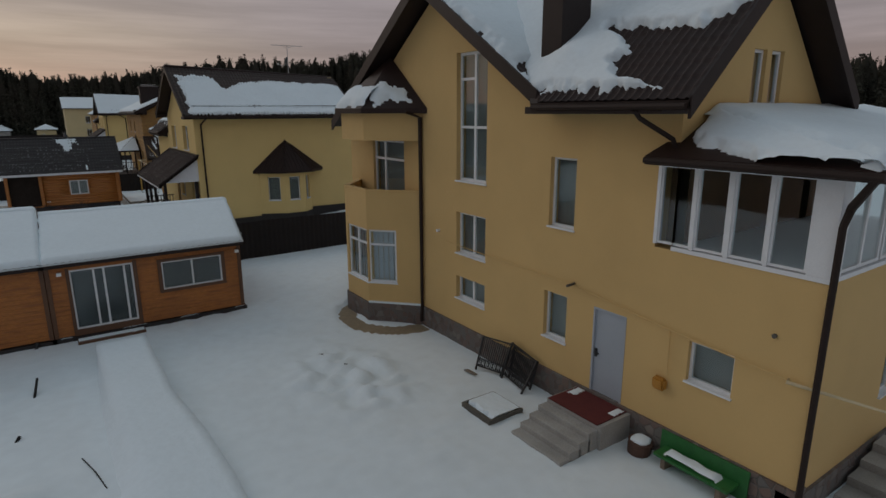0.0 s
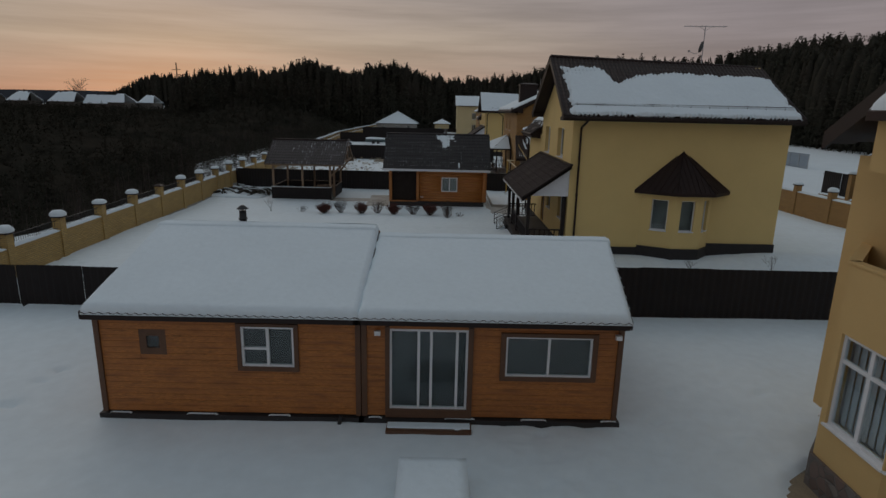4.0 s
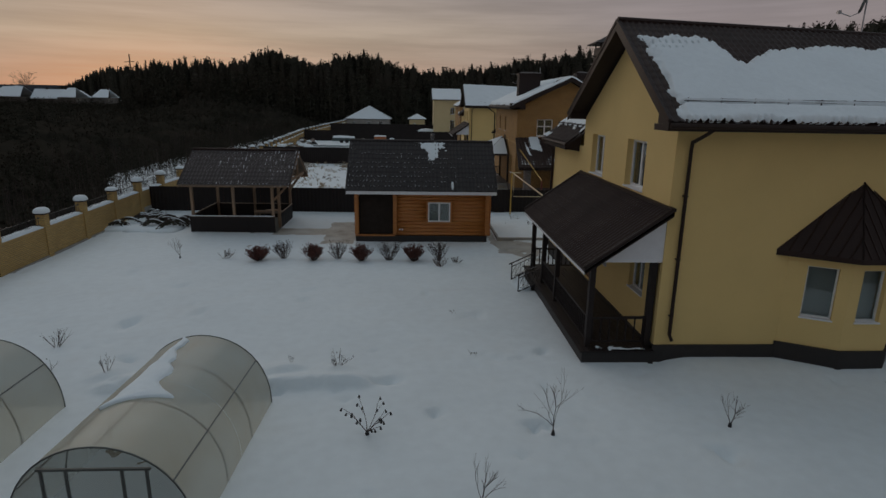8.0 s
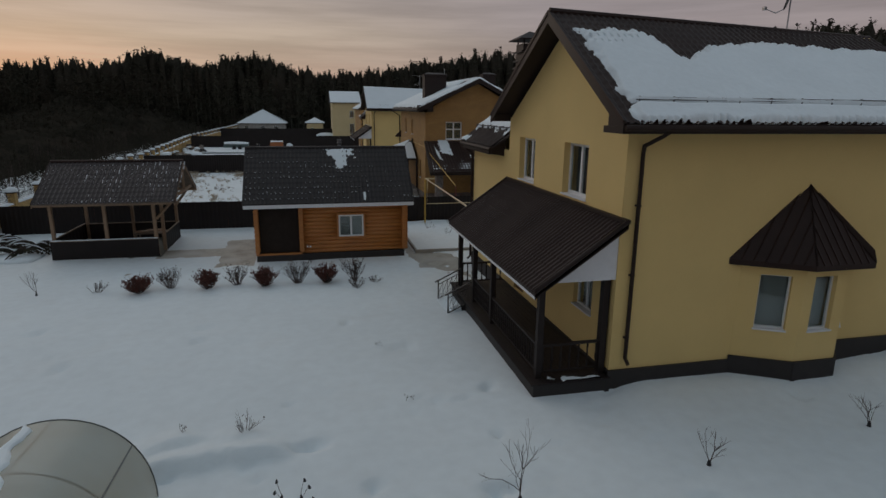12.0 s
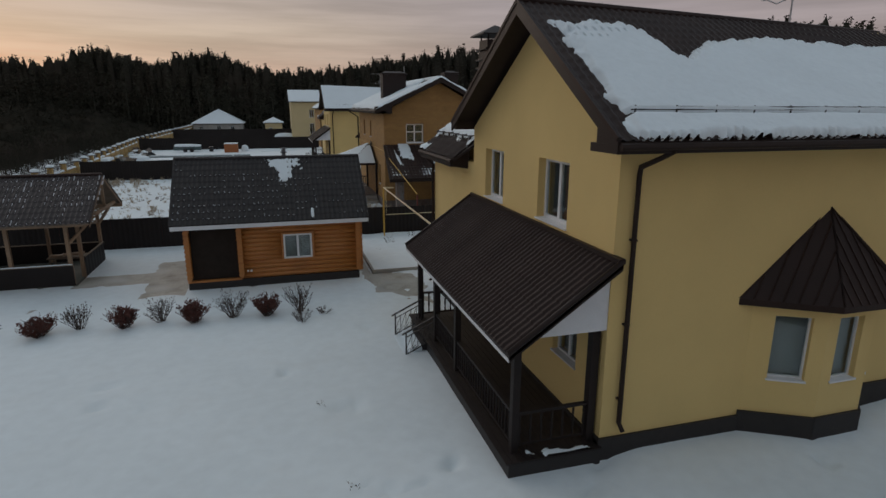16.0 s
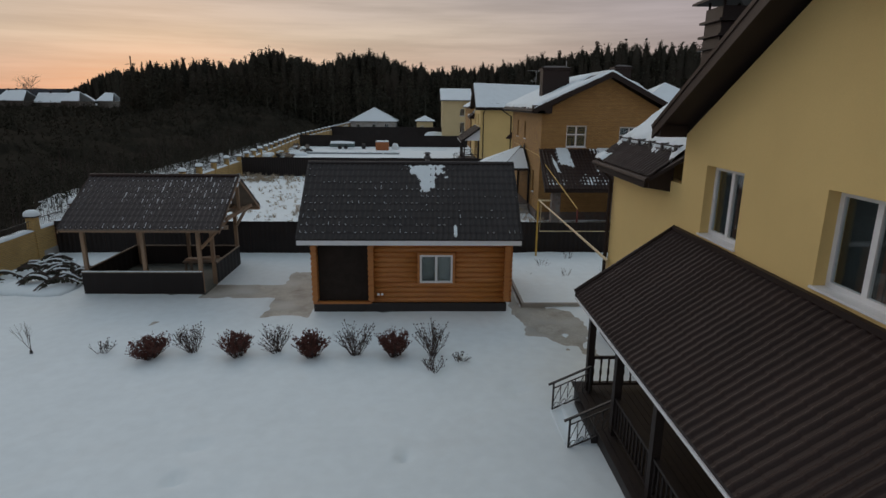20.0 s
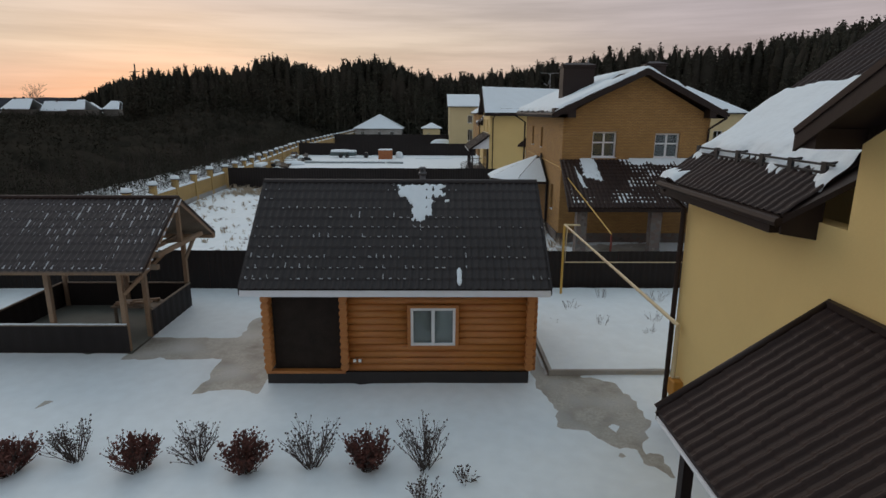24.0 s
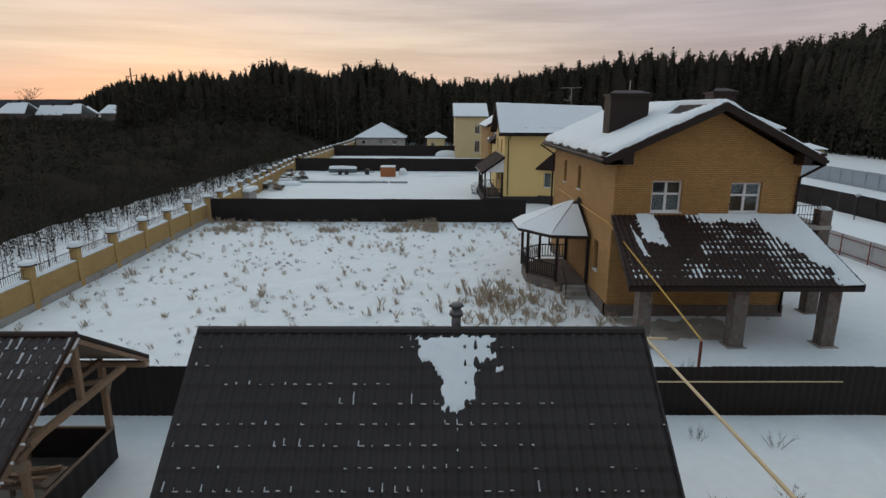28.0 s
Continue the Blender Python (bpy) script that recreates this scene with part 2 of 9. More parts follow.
SNOW = mat("snow", (0.745, 0.815, 0.85), 0.75, var=0.035, scale=0.6, fine=7, bump=0.35, dist=0.05, spec=0.25)
SNOW_YARD = mat("yard_snow", (0.74, 0.797, 0.82), 0.8, var=0.05, scale=0.35, fine=3.0, bump=0.13, dist=0.05, spec=0.25, stain=0.12, stain_col=(0.55, 0.53, 0.5))
PLASTER = mat("warm_yellow_plaster", (0.61, 0.41, 0.17), 0.9, var=0.06, scale=0.8, fine=90, bump=0.25, dist=0.004, stain=0.12, stain_col=(0.42, 0.27, 0.11))
PLASTER2 = mat("pale_yellow_plaster", (0.71, 0.52, 0.215), 0.9, var=0.06, scale=0.6, fine=90, bump=0.25, dist=0.004, stain=0.12, stain_col=(0.55, 0.39, 0.16))
TILE = mat("dark_brown_metal_tile", (0.031, 0.0185, 0.0155), 0.5, 0.0, var=0.25, scale=1.2, fine=30, bump=0.08, spec=0.19)
TILE_GREY = mat("dark_grey_metal_tile", (0.030, 0.026, 0.026), 0.5, 0.0, var=0.25, scale=1.2, fine=30, bump=0.08, spec=0.25)
TILE_DARK = mat("weathered_brown_metal_tile", (0.036, 0.028, 0.028), 0.45, 0.0, var=0.25, scale=1.2, fine=30, bump=0.08, spec=0.3)
TRIM = mat("dark_brown_trim", (0.024, 0.0155, 0.0135), 0.5, var=0.15, spec=0.25)
PIPE = mat("brown_pipe_paint", (0.028, 0.0175, 0.014), 0.6, var=0.12, spec=0.2)
FENCE = mat("dark_brown_sheet_fence", (0.017, 0.013, 0.012), 0.6, var=0.2, scale=0.9, stain=0.2, stain_col=(0.03, 0.025, 0.023), spec=0.25)
PLINTH = mat("black_brown_plinth", (0.022, 0.018, 0.017), 0.65, var=0.25)
WHITE = mat("white_plastic_frame", (0.74, 0.75, 0.76), 0.4, var=0.05, bump=0.03)
WHITE_BOARD = mat("white_board", (0.70, 0.71, 0.73), 0.5, var=0.06, bump=0.05)
WOOD_SIDING = mat("orange_stained_siding", (0.447, 0.162, 0.033), 0.55, var=0.55, scale=2.6, fine=20, bump=0.25, stretch=(0.5, 1, 4), tint=(0.25, 0.088, 0.022), stain=0.35, stain_col=(0.22, 0.08, 0.022))
LOG = mat("orange_log", (0.47, 0.187, 0.046), 0.5, var=0.35, scale=1.8, fine=24, bump=0.3, stretch=(0.3, 1, 6), tint=(0.36, 0.125, 0.03), stain=0.3, stain_col=(0.24, 0.09, 0.025))
WOOD_POST = mat("bare_pine_post", (0.31, 0.205, 0.125), 0.7, var=0.28, scale=2, fine=30, stretch=(1, 1, 0.25), tint=(0.23, 0.165, 0.115))
WOOD_GREY = mat("weathered_board", (0.20, 0.155, 0.115), 0.8, var=0.25, scale=2, fine=30)
BROWN_FRAME = mat("brown_window_casing", (0.11, 0.05, 0.023), 0.55, var=0.2)
BLACK = mat("black_painted_iron", (0.016, 0.015, 0.016), 0.5, var=0.2)
DECK = mat("dark_brown_decking", (0.02, 0.014, 0.013), 0.6, var=0.3, scale=3, spec=0.3)
CURTAIN = mat("pale_curtain", (0.55, 0.56, 0.58), 0.95, var=0.12, scale=3, stretch=(8, 8, 0.3))
FROST = mat("thin_frost_fleck", (0.46, 0.48, 0.50), 0.6, var=0.3, scale=9)
# Dark sheet behind panes, standing in for an unlit room.
ROOM_SHADE = mat("unlit_room_shade", (0.045, 0.05, 0.05), 0.95, var=0.3, scale=1.5, stretch=(5, 5, 0.4))
# Flat grey sheet behind panes; its tone mimics reflection in the glass.
PANE_REFLECT = mat("pane_reflection_grey", (0.24, 0.24, 0.225), 0.95, var=0.25, scale=1.5, stretch=(6, 6, 0.4))
RED_DRAPE = mat("reddish_brown_drape", (0.16, 0.075, 0.05), 0.95, var=0.2, scale=3, stretch=(6, 6, 0.3))
WEED = mat("dead_weed", (0.16, 0.125, 0.10), 0.9, var=0.4, scale=8)
BEIGE = mat("beige_plaster", (0.56, 0.45, 0.25), 0.9, var=0.07, scale=0.5)
# Mortar colours are darkened to carry the shade in recessed joints.
BRICK = brick_mat("yellow_brick", (0.55, 0.36, 0.125), (0.47, 0.295, 0.095), (0.24, 0.18, 0.1), h=0.085)
BRICK_O = brick_mat("orange_yellow_brick", (0.46, 0.26, 0.085), (0.38, 0.205, 0.063), (0.19, 0.12, 0.06), h=0.085)
STONE = stone_mat("rubble_stone")
CONCRETE = mat("worn_concrete", (0.33, 0.315, 0.29), 0.9, var=0.2, scale=1.5, fine=30, stain=0.45, stain_col=(0.16, 0.15, 0.13))
PAVING = mat("wet_concrete_path", (0.42, 0.40, 0.35), 0.6, var=0.25, scale=1.4, fine=18, stain=0.75, stain_col=(0.55, 0.56, 0.55), tint=(0.22, 0.20, 0.165))
GREY_DOOR = mat("grey_steel_door", (0.36, 0.39, 0.43), 0.5, var=0.07, scale=1.2, stain=0.1, stain_col=(0.25, 0.23, 0.2))
RED_MAT = mat("dark_red_mat", (0.10, 0.015, 0.013), 0.9, var=0.2)
GREEN = mat("green_paint", (0.02, 0.13, 0.03), 0.5, var=0.2)
GAS_YELLOW = mat("yellow_gas_paint", (0.52, 0.32, 0.06), 0.5, var=0.12)
GAS_PALE = mat("pale_yellow_pipe_paint", (0.62, 0.5, 0.3), 0.5, var=0.12)
ORANGE_BOX = mat("orange_box", (0.42, 0.19, 0.025), 0.5, var=0.1)
STEEL = mat("galvanised_steel", (0.42, 0.43, 0.44), 0.4, 0.8, var=0.12)
GREY_SHEET = mat("grey_sheet_fence", (0.40, 0.41, 0.42), 0.5, var=0.08, scale=0.6)
RUST_RED = mat("red_brown_post", (0.16, 0.035, 0.025), 0.6, var=0.2)
BARK = mat("thin_bark", (0.062, 0.044, 0.038), 0.9, var=0.3, scale=10)
DRY_LEAF = mat("dry_red_leaf", (0.115, 0.040, 0.030), 0.85, var=0.35, scale=12)
DRY_GRASS = mat("dry_straw_grass", (0.40, 0.33, 0.245), 0.9, var=0.35, scale=6)
NEEDLE = mat("pine_needle", (0.042, 0.043, 0.032), 0.95, var=0.35, scale=0.12, fine=1.5, bump=0.1, tint=(0.054, 0.047, 0.036), spec=0.05)
# Needle colour is lifted evenly, standing in for haze over the distant wood.
PINE = mat("haze_lifted_pine_needle", (0.070, 0.070, 0.053), 0.95, var=0.4, scale=0.12, fine=1.5, bump=0.1, tint=(0.054, 0.047, 0.036), spec=0.1)
# Filler colour standing in for the darkness between the young trees.
WOOD_FILLER = mat("dark_wood_filler", (0.026, 0.024, 0.019), 0.95, var=0.4, scale=0.12, fine=1.5, bump=0.3, dist=0.3, tint=(0.034, 0.029, 0.023), spec=0.0)
# Crown insides and wood depths; their shade is put into this dark colour.
WOOD_SHADE = mat("wood_shade_brown", (0.040, 0.038, 0.030), 0.95, var=0.4, scale=0.12, fine=1.5, bump=0.3, dist=0.3, tint=(0.048, 0.042, 0.034), spec=0.0)
GLASS = glass_mat("window_glass")
POLY = glass_mat("frosted_polycarbonate", (0.86, 0.87, 0.83), 0.52)
# End-wall tint is darkened and blued to mimic its bluish reflection.
POLY_END = glass_mat("clearer_reflection_blue_sheet", (0.46, 0.53, 0.58), 0.13)
TUBE = mat("dark_steel_tube", (0.10, 0.105, 0.10), 0.5, var=0.15)

HATCH_WOOD = mat("grey_rotten_timber", (0.10, 0.09, 0.075), 0.85, var=0.35, scale=6, fine=30)
GAZEBO_FLOOR = mat("dark_greenish_floor", (0.13, 0.135, 0.115), 0.7, var=0.25, scale=1.2)
TWIG = mat("wet_dark_twig", (0.012, 0.010, 0.009), 0.9, var=0.3)

# ---- building helpers ----
ORG = {}
X, Y, Z = Vector((1, 0, 0)), Vector((0, 1, 0)), Vector((0, 0, 1))


def thing(name, label, category, loc=(0, 0, 0), group="", kind=""):
    ob = new(name)
    ob.empty_display_size = 0.2
    ob.location = loc
    ORG[ob.name] = Vector(loc)
    return tagged(ob, label, category, group, kind)


def link(name, bm, material, smooth=False):
    me = bpy.data.meshes.new(name)
    bmesh.ops.recalc_face_normals(bm, faces=bm.faces)
    bm.to_mesh(me)
    bm.free()
    me.materials.append(material)
    if smooth:
        me.polygons.foreach_set("use_smooth", [True] * len(me.polygons))
    return new(name, me)


def part(name, bm, material, parent, label="", smooth=False):
    """One mesh, drawn in world metres, hung under its thing or part."""
    o = ORG[parent.name]
    bmesh.ops.translate(bm, vec=-o, verts=bm.verts)
    ob = link(name, bm, material, smooth)
    ob.parent = parent
    ORG[ob.name] = o
    return tagged(ob, label)


def piece(name, mesh, parent, m):
    """A repeat that shares mesh data, at the world pose m."""
    ob = new(name, mesh)
    ob.parent = parent
    ob.matrix_basis = Matrix.Translation(-ORG[parent.name]) @ m
    return ob


def whole(name, bm, material, label, category, group="", kind="", smooth=False):
    """A thing that is one mesh, with its origin at its base."""
    lo = Vector([min(v.co[i] for v in bm.verts) for i in range(3)])
    hi = Vector([max(v.co[i] for v in bm.verts) for i in range(3)])
    o = Vector(((lo.x + hi.x) / 2, (lo.y + hi.y) / 2, lo.z))
    bmesh.ops.translate(bm, vec=-o, verts=bm.verts)
    ob = link(name, bm, material, smooth)
    ob.location = o
    ORG[ob.name] = o
    return tagged(ob, label, category, group, kind)


def hexa(bm, c):
    v = [bm.verts.new(p) for p in c]
    for f in ((0, 3, 2, 1), (4, 5, 6, 7), (0, 1, 5, 4), (1, 2, 6, 5), (2, 3, 7, 6), (3, 0, 4, 7)):
        bm.faces.new([v[i] for i in f])


def box(bm, x0, x1, y0, y1, z0, z1):
    hexa(bm, [(x0, y0, z0), (x1, y0, z0), (x1, y1, z0), (x0, y1, z0), (x0, y0, z1), (x1, y0, z1), (x1, y1, z1), (x0, y1, z1)])


def obox(bm, o, u, n, u0, u1, z0, z1, d0, d1):
    """A box in a wall's own directions: along u, up, and d along the outward n."""
    o, u, n = Vector(o), Vector(u), Vector(n)
    hexa(bm, [o + u * a + Z * b + n * c for b, a, c in ((z0, u0, d0), (z0, u1, d0), (z0, u1, d1), (z0, u0, d1), (z1, u0, d0), (z1, u1, d0), (z1, u1, d1), (z1, u0, d1))])


def beam(bm, p, q, w, h=None):
    p, q = Vector(p), Vector(q)
    h = h or w
    d = (q - p).normalized()
    s = d.cross(Z)
    s = X.copy() if s.length < 1e-4 else s.normalized()
    t = s.cross(d).normalized()
    a, b = s * w / 2, t * h / 2
    hexa(bm, [p - a - b, p + a - b, p + a + b, p - a + b, q - a - b, q + a - b, q + a + b, q - a + b])


def tube(bm, p, q, r, n=8, r2=None, cap=True):
    p, q = Vector(p), Vector(q)
    r2 = r if r2 is None else r2
    d = (q - p).normalized()
    s = d.cross(Z)
    s = X.copy() if s.length < 1e-4 else s.normalized()
    t = s.cross(d)
    ring = lambda c, rr: [bm.verts.new(c + (s * math.cos(a) + t * math.sin(a)) * rr) for a in [2 * math.pi * i / n for i in range(n)]]
    a, b = ring(p, r), ring(q, r2)
    for i in range(n):
        bm.faces.new((a[i], a[(i + 1) % n], b[(i + 1) % n], b[i]))
    if cap:
        bm.faces.new(a[::-1]); bm.faces.new(b)


def run(bm, pts, r, n=8):
    """A bent pipe through the points, swept as one piece."""
    pts = [Vector(p) for p in pts]
    prev, up = None, None
    for i, p in enumerate(pts):
        d = (pts[min(i + 1, len(pts) - 1)] - pts[max(i - 1, 0)]).normalized()
        ref = up if up is not None and abs(d.dot(up)) < 0.98 else (Z if abs(d.z) < 0.9 else X)
        e = (ref - d * ref.dot(d)).normalized(); up = e
        f = d.cross(e)
        k = 1.0
        if 0 < i < len(pts) - 1:
            c = (pts[i + 1] - p).normalized().dot((p - pts[i - 1]).normalized())
            k = min(1.6, 1 / max(0.5, math.sqrt(max(0.0, (1 + c) / 2))))
        ring = [bm.verts.new(p + (e * math.cos(2 * math.pi * j / n) + f * math.sin(2 * math.pi * j / n)) * r * (k if i else 1)) for j in range(n)]
        if prev:
            for j in range(n):
                bm.faces.new((prev[j], prev[(j + 1) % n], ring[(j + 1) % n], ring[j]))
        else:
            bm.faces.new(ring[::-1])
        prev = ring
    bm.faces.new(prev)


def slab(bm, pts, off):
    """A flat outline with thickness: pts and their copies moved by off."""
    off = Vector(off)
    a = [bm.verts.new(Vector(p)) for p in pts]
    b = [bm.verts.new(Vector(p) + off) for p in pts]
    bm.faces.new(a[::-1]); bm.faces.new(b)
    for i in range(len(pts)):
        j = (i + 1) % len(pts)
        bm.faces.new((a[i], a[j], b[j], b[i]))


def walls(bm, o, u, n, length, height, thick, holes=(), z0=0.0):
    """A straight wall with openings cut through it, as one shell. Holes are u0, u1, z0, z1."""
    o, u, n = Vector(o), Vector(u), Vector(n)
    us = sorted({0.0, length, *[h[0] for h in holes], *[h[1] for h in holes]})
    zs = sorted({z0, height, *[h[2] for h in holes], *[h[3] for h in holes]})
    full = lambda i, j: 0 <= i < len(us) - 1 and 0 <= j < len(zs) - 1 and not any(
        h[0] < (us[i] + us[i + 1]) / 2 < h[1] and h[2] < (zs[j] + zs[j + 1]) / 2 < h[3] for h in holes)
    made = {}

    def at(i, j, d):
        if (i, j, d) not in made:
            made[i, j, d] = bm.verts.new(o + u * us[i] + Z * zs[j] - n * (thick * d))
        return made[i, j, d]

    for i in range(len(us) - 1):
        for j in range(len(zs) - 1):
            if not full(i, j):
                continue
            for d in (0, 1):
                bm.faces.new((at(i, j, d), at(i + 1, j, d), at(i + 1, j + 1, d), at(i, j + 1, d)))
            for (di, dj), (p, q) in (((-1, 0), ((i, j), (i, j + 1))), ((1, 0), ((i + 1, j), (i + 1, j + 1))), ((0, -1), ((i, j), (i + 1, j))), ((0, 1), ((i, j + 1), (i + 1, j + 1)))):
                if not full(i + di, j + dj):
                    bm.faces.new((at(*p, 0), at(*q, 0), at(*q, 1), at(*p, 1)))


def window(parent, o, u, n, w, h, cols=(0.5,), bars=(), recess=0.12, fw=0.06, frame=None, sill=True, curtain=0, name="window", label=""):
    """A framed window with panes, mullions at the given shares, and a sill. o: lower corner on the wall's face.
    curtain: 1 and 2 hang a curtain, 3 and 4 an added flat sheet behind the glass.
    """
    o, u, n = Vector(o), Vector(u).normalized(), Vector(n).normalized()
    frame = frame or WHITE
    bm = bmesh.new()
    d1, d0 = -recess, -recess - 0.07
    edges = [0, *cols, 1]
    holes = []
    for a, b in zip(edges, edges[1:]):
        x0, x1 = w * a + fw * (1.0 if a == 0 else 0.6), w * b - fw * (1.0 if b == 1 else 0.6)
        cut = sorted(h * z for c0, c1, z in bars if c0 <= a + 0.01 and c1 >= b - 0.01)
        lo = fw
        for z in cut:
            holes.append((x0, x1, lo, z - fw * 0.5)); lo = z + fw * 0.5
        holes.append((x0, x1, lo, h - fw))
    walls(bm, o + n * d1, u, n, w, h, 0.07, holes)
    win = part(name, bm, frame, parent, label)
    for a, b in zip(edges, edges[1:]):
        bm = bmesh.new()
        obox(bm, o, u, n, w * a + fw * 0.6, w * b - fw * 0.6, fw * 0.8, h - fw * 0.8, d0 + 0.03, d0 + 0.045)
        part("pane", bm, GLASS, win).visible_shadow = False
    if sill:
        bm = bmesh.new()
        obox(bm, o, u, n, -0.03, w + 0.03, -0.035, 0.005, -recess, 0.05)
        part("sill", bm, WHITE, win)
    if curtain:
        bm = bmesh.new()
        # An added sheet: its grey stands for reflection, its dark for the unlit room.
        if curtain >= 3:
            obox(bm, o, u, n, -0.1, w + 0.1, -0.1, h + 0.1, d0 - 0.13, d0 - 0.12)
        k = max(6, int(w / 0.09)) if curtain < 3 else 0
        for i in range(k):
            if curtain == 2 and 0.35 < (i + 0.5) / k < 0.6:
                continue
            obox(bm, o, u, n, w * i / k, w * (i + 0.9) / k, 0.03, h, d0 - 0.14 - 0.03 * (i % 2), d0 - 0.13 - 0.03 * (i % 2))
        part("curtain", bm, CURTAIN if curtain < 3 else PANE_REFLECT if curtain == 3 else ROOM_SHADE, win, "pale hanging curtain" if curtain < 3 else "added sheet standing in for reflection and dim room")
    return win


def sheet(name, p, u, v, lu, lv, nu, nv, height, material, parent, label="", lip=0.0, smooth=True, tag=None, drop=None, open_top=False):
    """A relief laid over a flat slope: height(a, b) metres above it; nothing where it falls below zero. lip: the rim turns down."""
    p, u, v = Vector(p), Vector(u).normalized(), Vector(v).normalized()
    n = u.cross(v).normalized()
    if n.z < 0:
        n = -n
    us, vs = np.linspace(0, lu, nu + 1), np.linspace(0, lv, nv + 1)
    if lip:
        us, vs = np.r_[0, us[:1] + 0.02, us[1:-1], lu - 0.02, lu], np.r_[0, vs[:1] + 0.02, vs[1:-1], lv - 0.02, lv]
    hs = np.array([[height(a, b) for b in vs] for a in us])
    if lip:
        keep_top = hs[:, -2].copy()
        hs[0, :] = hs[-1, :] = hs[:, 0] = hs[:, -1] = -lip
        if open_top:
            hs[1:-1, -1] = keep_top[1:-1]
    keep = {}
    verts, faces = [], []

    def at(i, j):
        if (i, j) not in keep:
            keep[i, j] = len(verts)
            q = p + u * us[i] + v * vs[j] + n * max(hs[i, j], -0.03 if not lip else -lip)
            if drop:
                q = q - Z * drop(us[i], vs[j])
            verts.append(q)
        return keep[i, j]

    for i in range(len(us) - 1):
        for j in range(len(vs) - 1):
            if max(hs[i, j], hs[i + 1, j], hs[i, j + 1], hs[i + 1, j + 1]) > 0:
                faces.append((at(i, j), at(i + 1, j), at(i + 1, j + 1), at(i, j + 1)))
    if not faces:
        return None
    o = ORG[parent.name] if parent else Vector(verts[0])
    me = bpy.data.meshes.new(name)
    me.from_pydata([tuple(q - o) for q in verts], [], faces)
    me.materials.append(material)
    if smooth:
        me.polygons.foreach_set("use_smooth", [True] * len(me.polygons))
    me.validate()
    ob = new(name, me)
    if parent:
        ob.parent = parent
    else:
        ob.location = o
    ORG[ob.name] = o
    if tag:
        tagged(ob, *tag)
    return tagged(ob, label)


def fbm(x, y, s=0.0):
    return noise.noise((x, y, s)) + 0.5 * noise.noise((x * 2.1, y * 2.1, s + 7)) + 0.25 * noise.noise((x * 4.3, y * 4.3, s + 13))


def tiles(pitch=0.2, step=0.35, amp=0.026, drop=0.02, lv=1.0):
    """The relief of stamped metal roofing: waves across, steps down the slope (b runs up)."""
    def h(a, b):
        w = math.sin(2 * math.pi * a / pitch)
        k = ((lv - b) / step) % 1.0
        return 0.03 + amp * (w if w > -0.5 else -0.5) + drop * k
    return h


def snow_on(thick, cover, seed, scale=0.5):
    """Snow of that thickness where cover(a, b) is above 0, with a ragged rim."""
    def h(a, b):
        c = cover(a, b) + 0.35 * fbm(a * scale * 2, b * scale * 2, seed)
        k = min(1.0, max(0.0, c * 3.0))
        return -0.02 if c <= 0 else 0.045 + (thick - 0.045) * (k * k * (3 - 2 * k)) + 0.025 * fbm(a * 1.3, b * 1.3, seed + 3)
    return h

# ---- ground ----
def smooth(a, b, x):
    k = min(1.0, max(0.0, (x - a) / (b - a)))
    return k * k * (3 - 2 * k)


def patch(x, y, x0, x1, y0, y1, soft=0.8):
    return min(smooth(x0 - soft, x0 + soft, x), 1 - smooth(x1 - soft, x1 + soft, x), smooth(y0 - soft, y0 + soft, y), 1 - smooth(y1 - soft, y1 + soft, y))


def bare(x, y):
    """How far the snow is cleared to the paving, 0 to 1."""
    n = 0.5 * fbm(x * 0.55, y * 0.55, 4) + 0.45 * fbm(x * 1.7, y * 1.7, 6)
    k = max(patch(x, y, -4.9, -0.3, 1.7, 3.35, 0.6), patch(x, y, -1.9, -0.1, -0.5, 5.3, 0.6), 0.8 * patch(x, y, 7.7, 10.2, -2.4, 0.5, 0.7),
            0.52 * patch(x, y, 8.3, 10.0, -4.6, -0.8, 0.9), 0.8 * patch(x, y, 7.45, 7.95, -0.6, 6, 0.35))
    a = min(1.0 - abs(math.hypot(x - 13.0, y + 35.1) - 1.86) / 0.42, (y + 37.4) * 2, 4 * (13 - x))
    b = patch(x, y, 12.3, 17.0, 14.9, 17.6, 0.6) * 0.9
    return max(smooth(0.3, 0.6, k + n * 0.42 * min(1.0, 4 * k)), smooth(0.0, 0.2, a + 0.12 * n), smooth(0.3, 0.7, b + n))


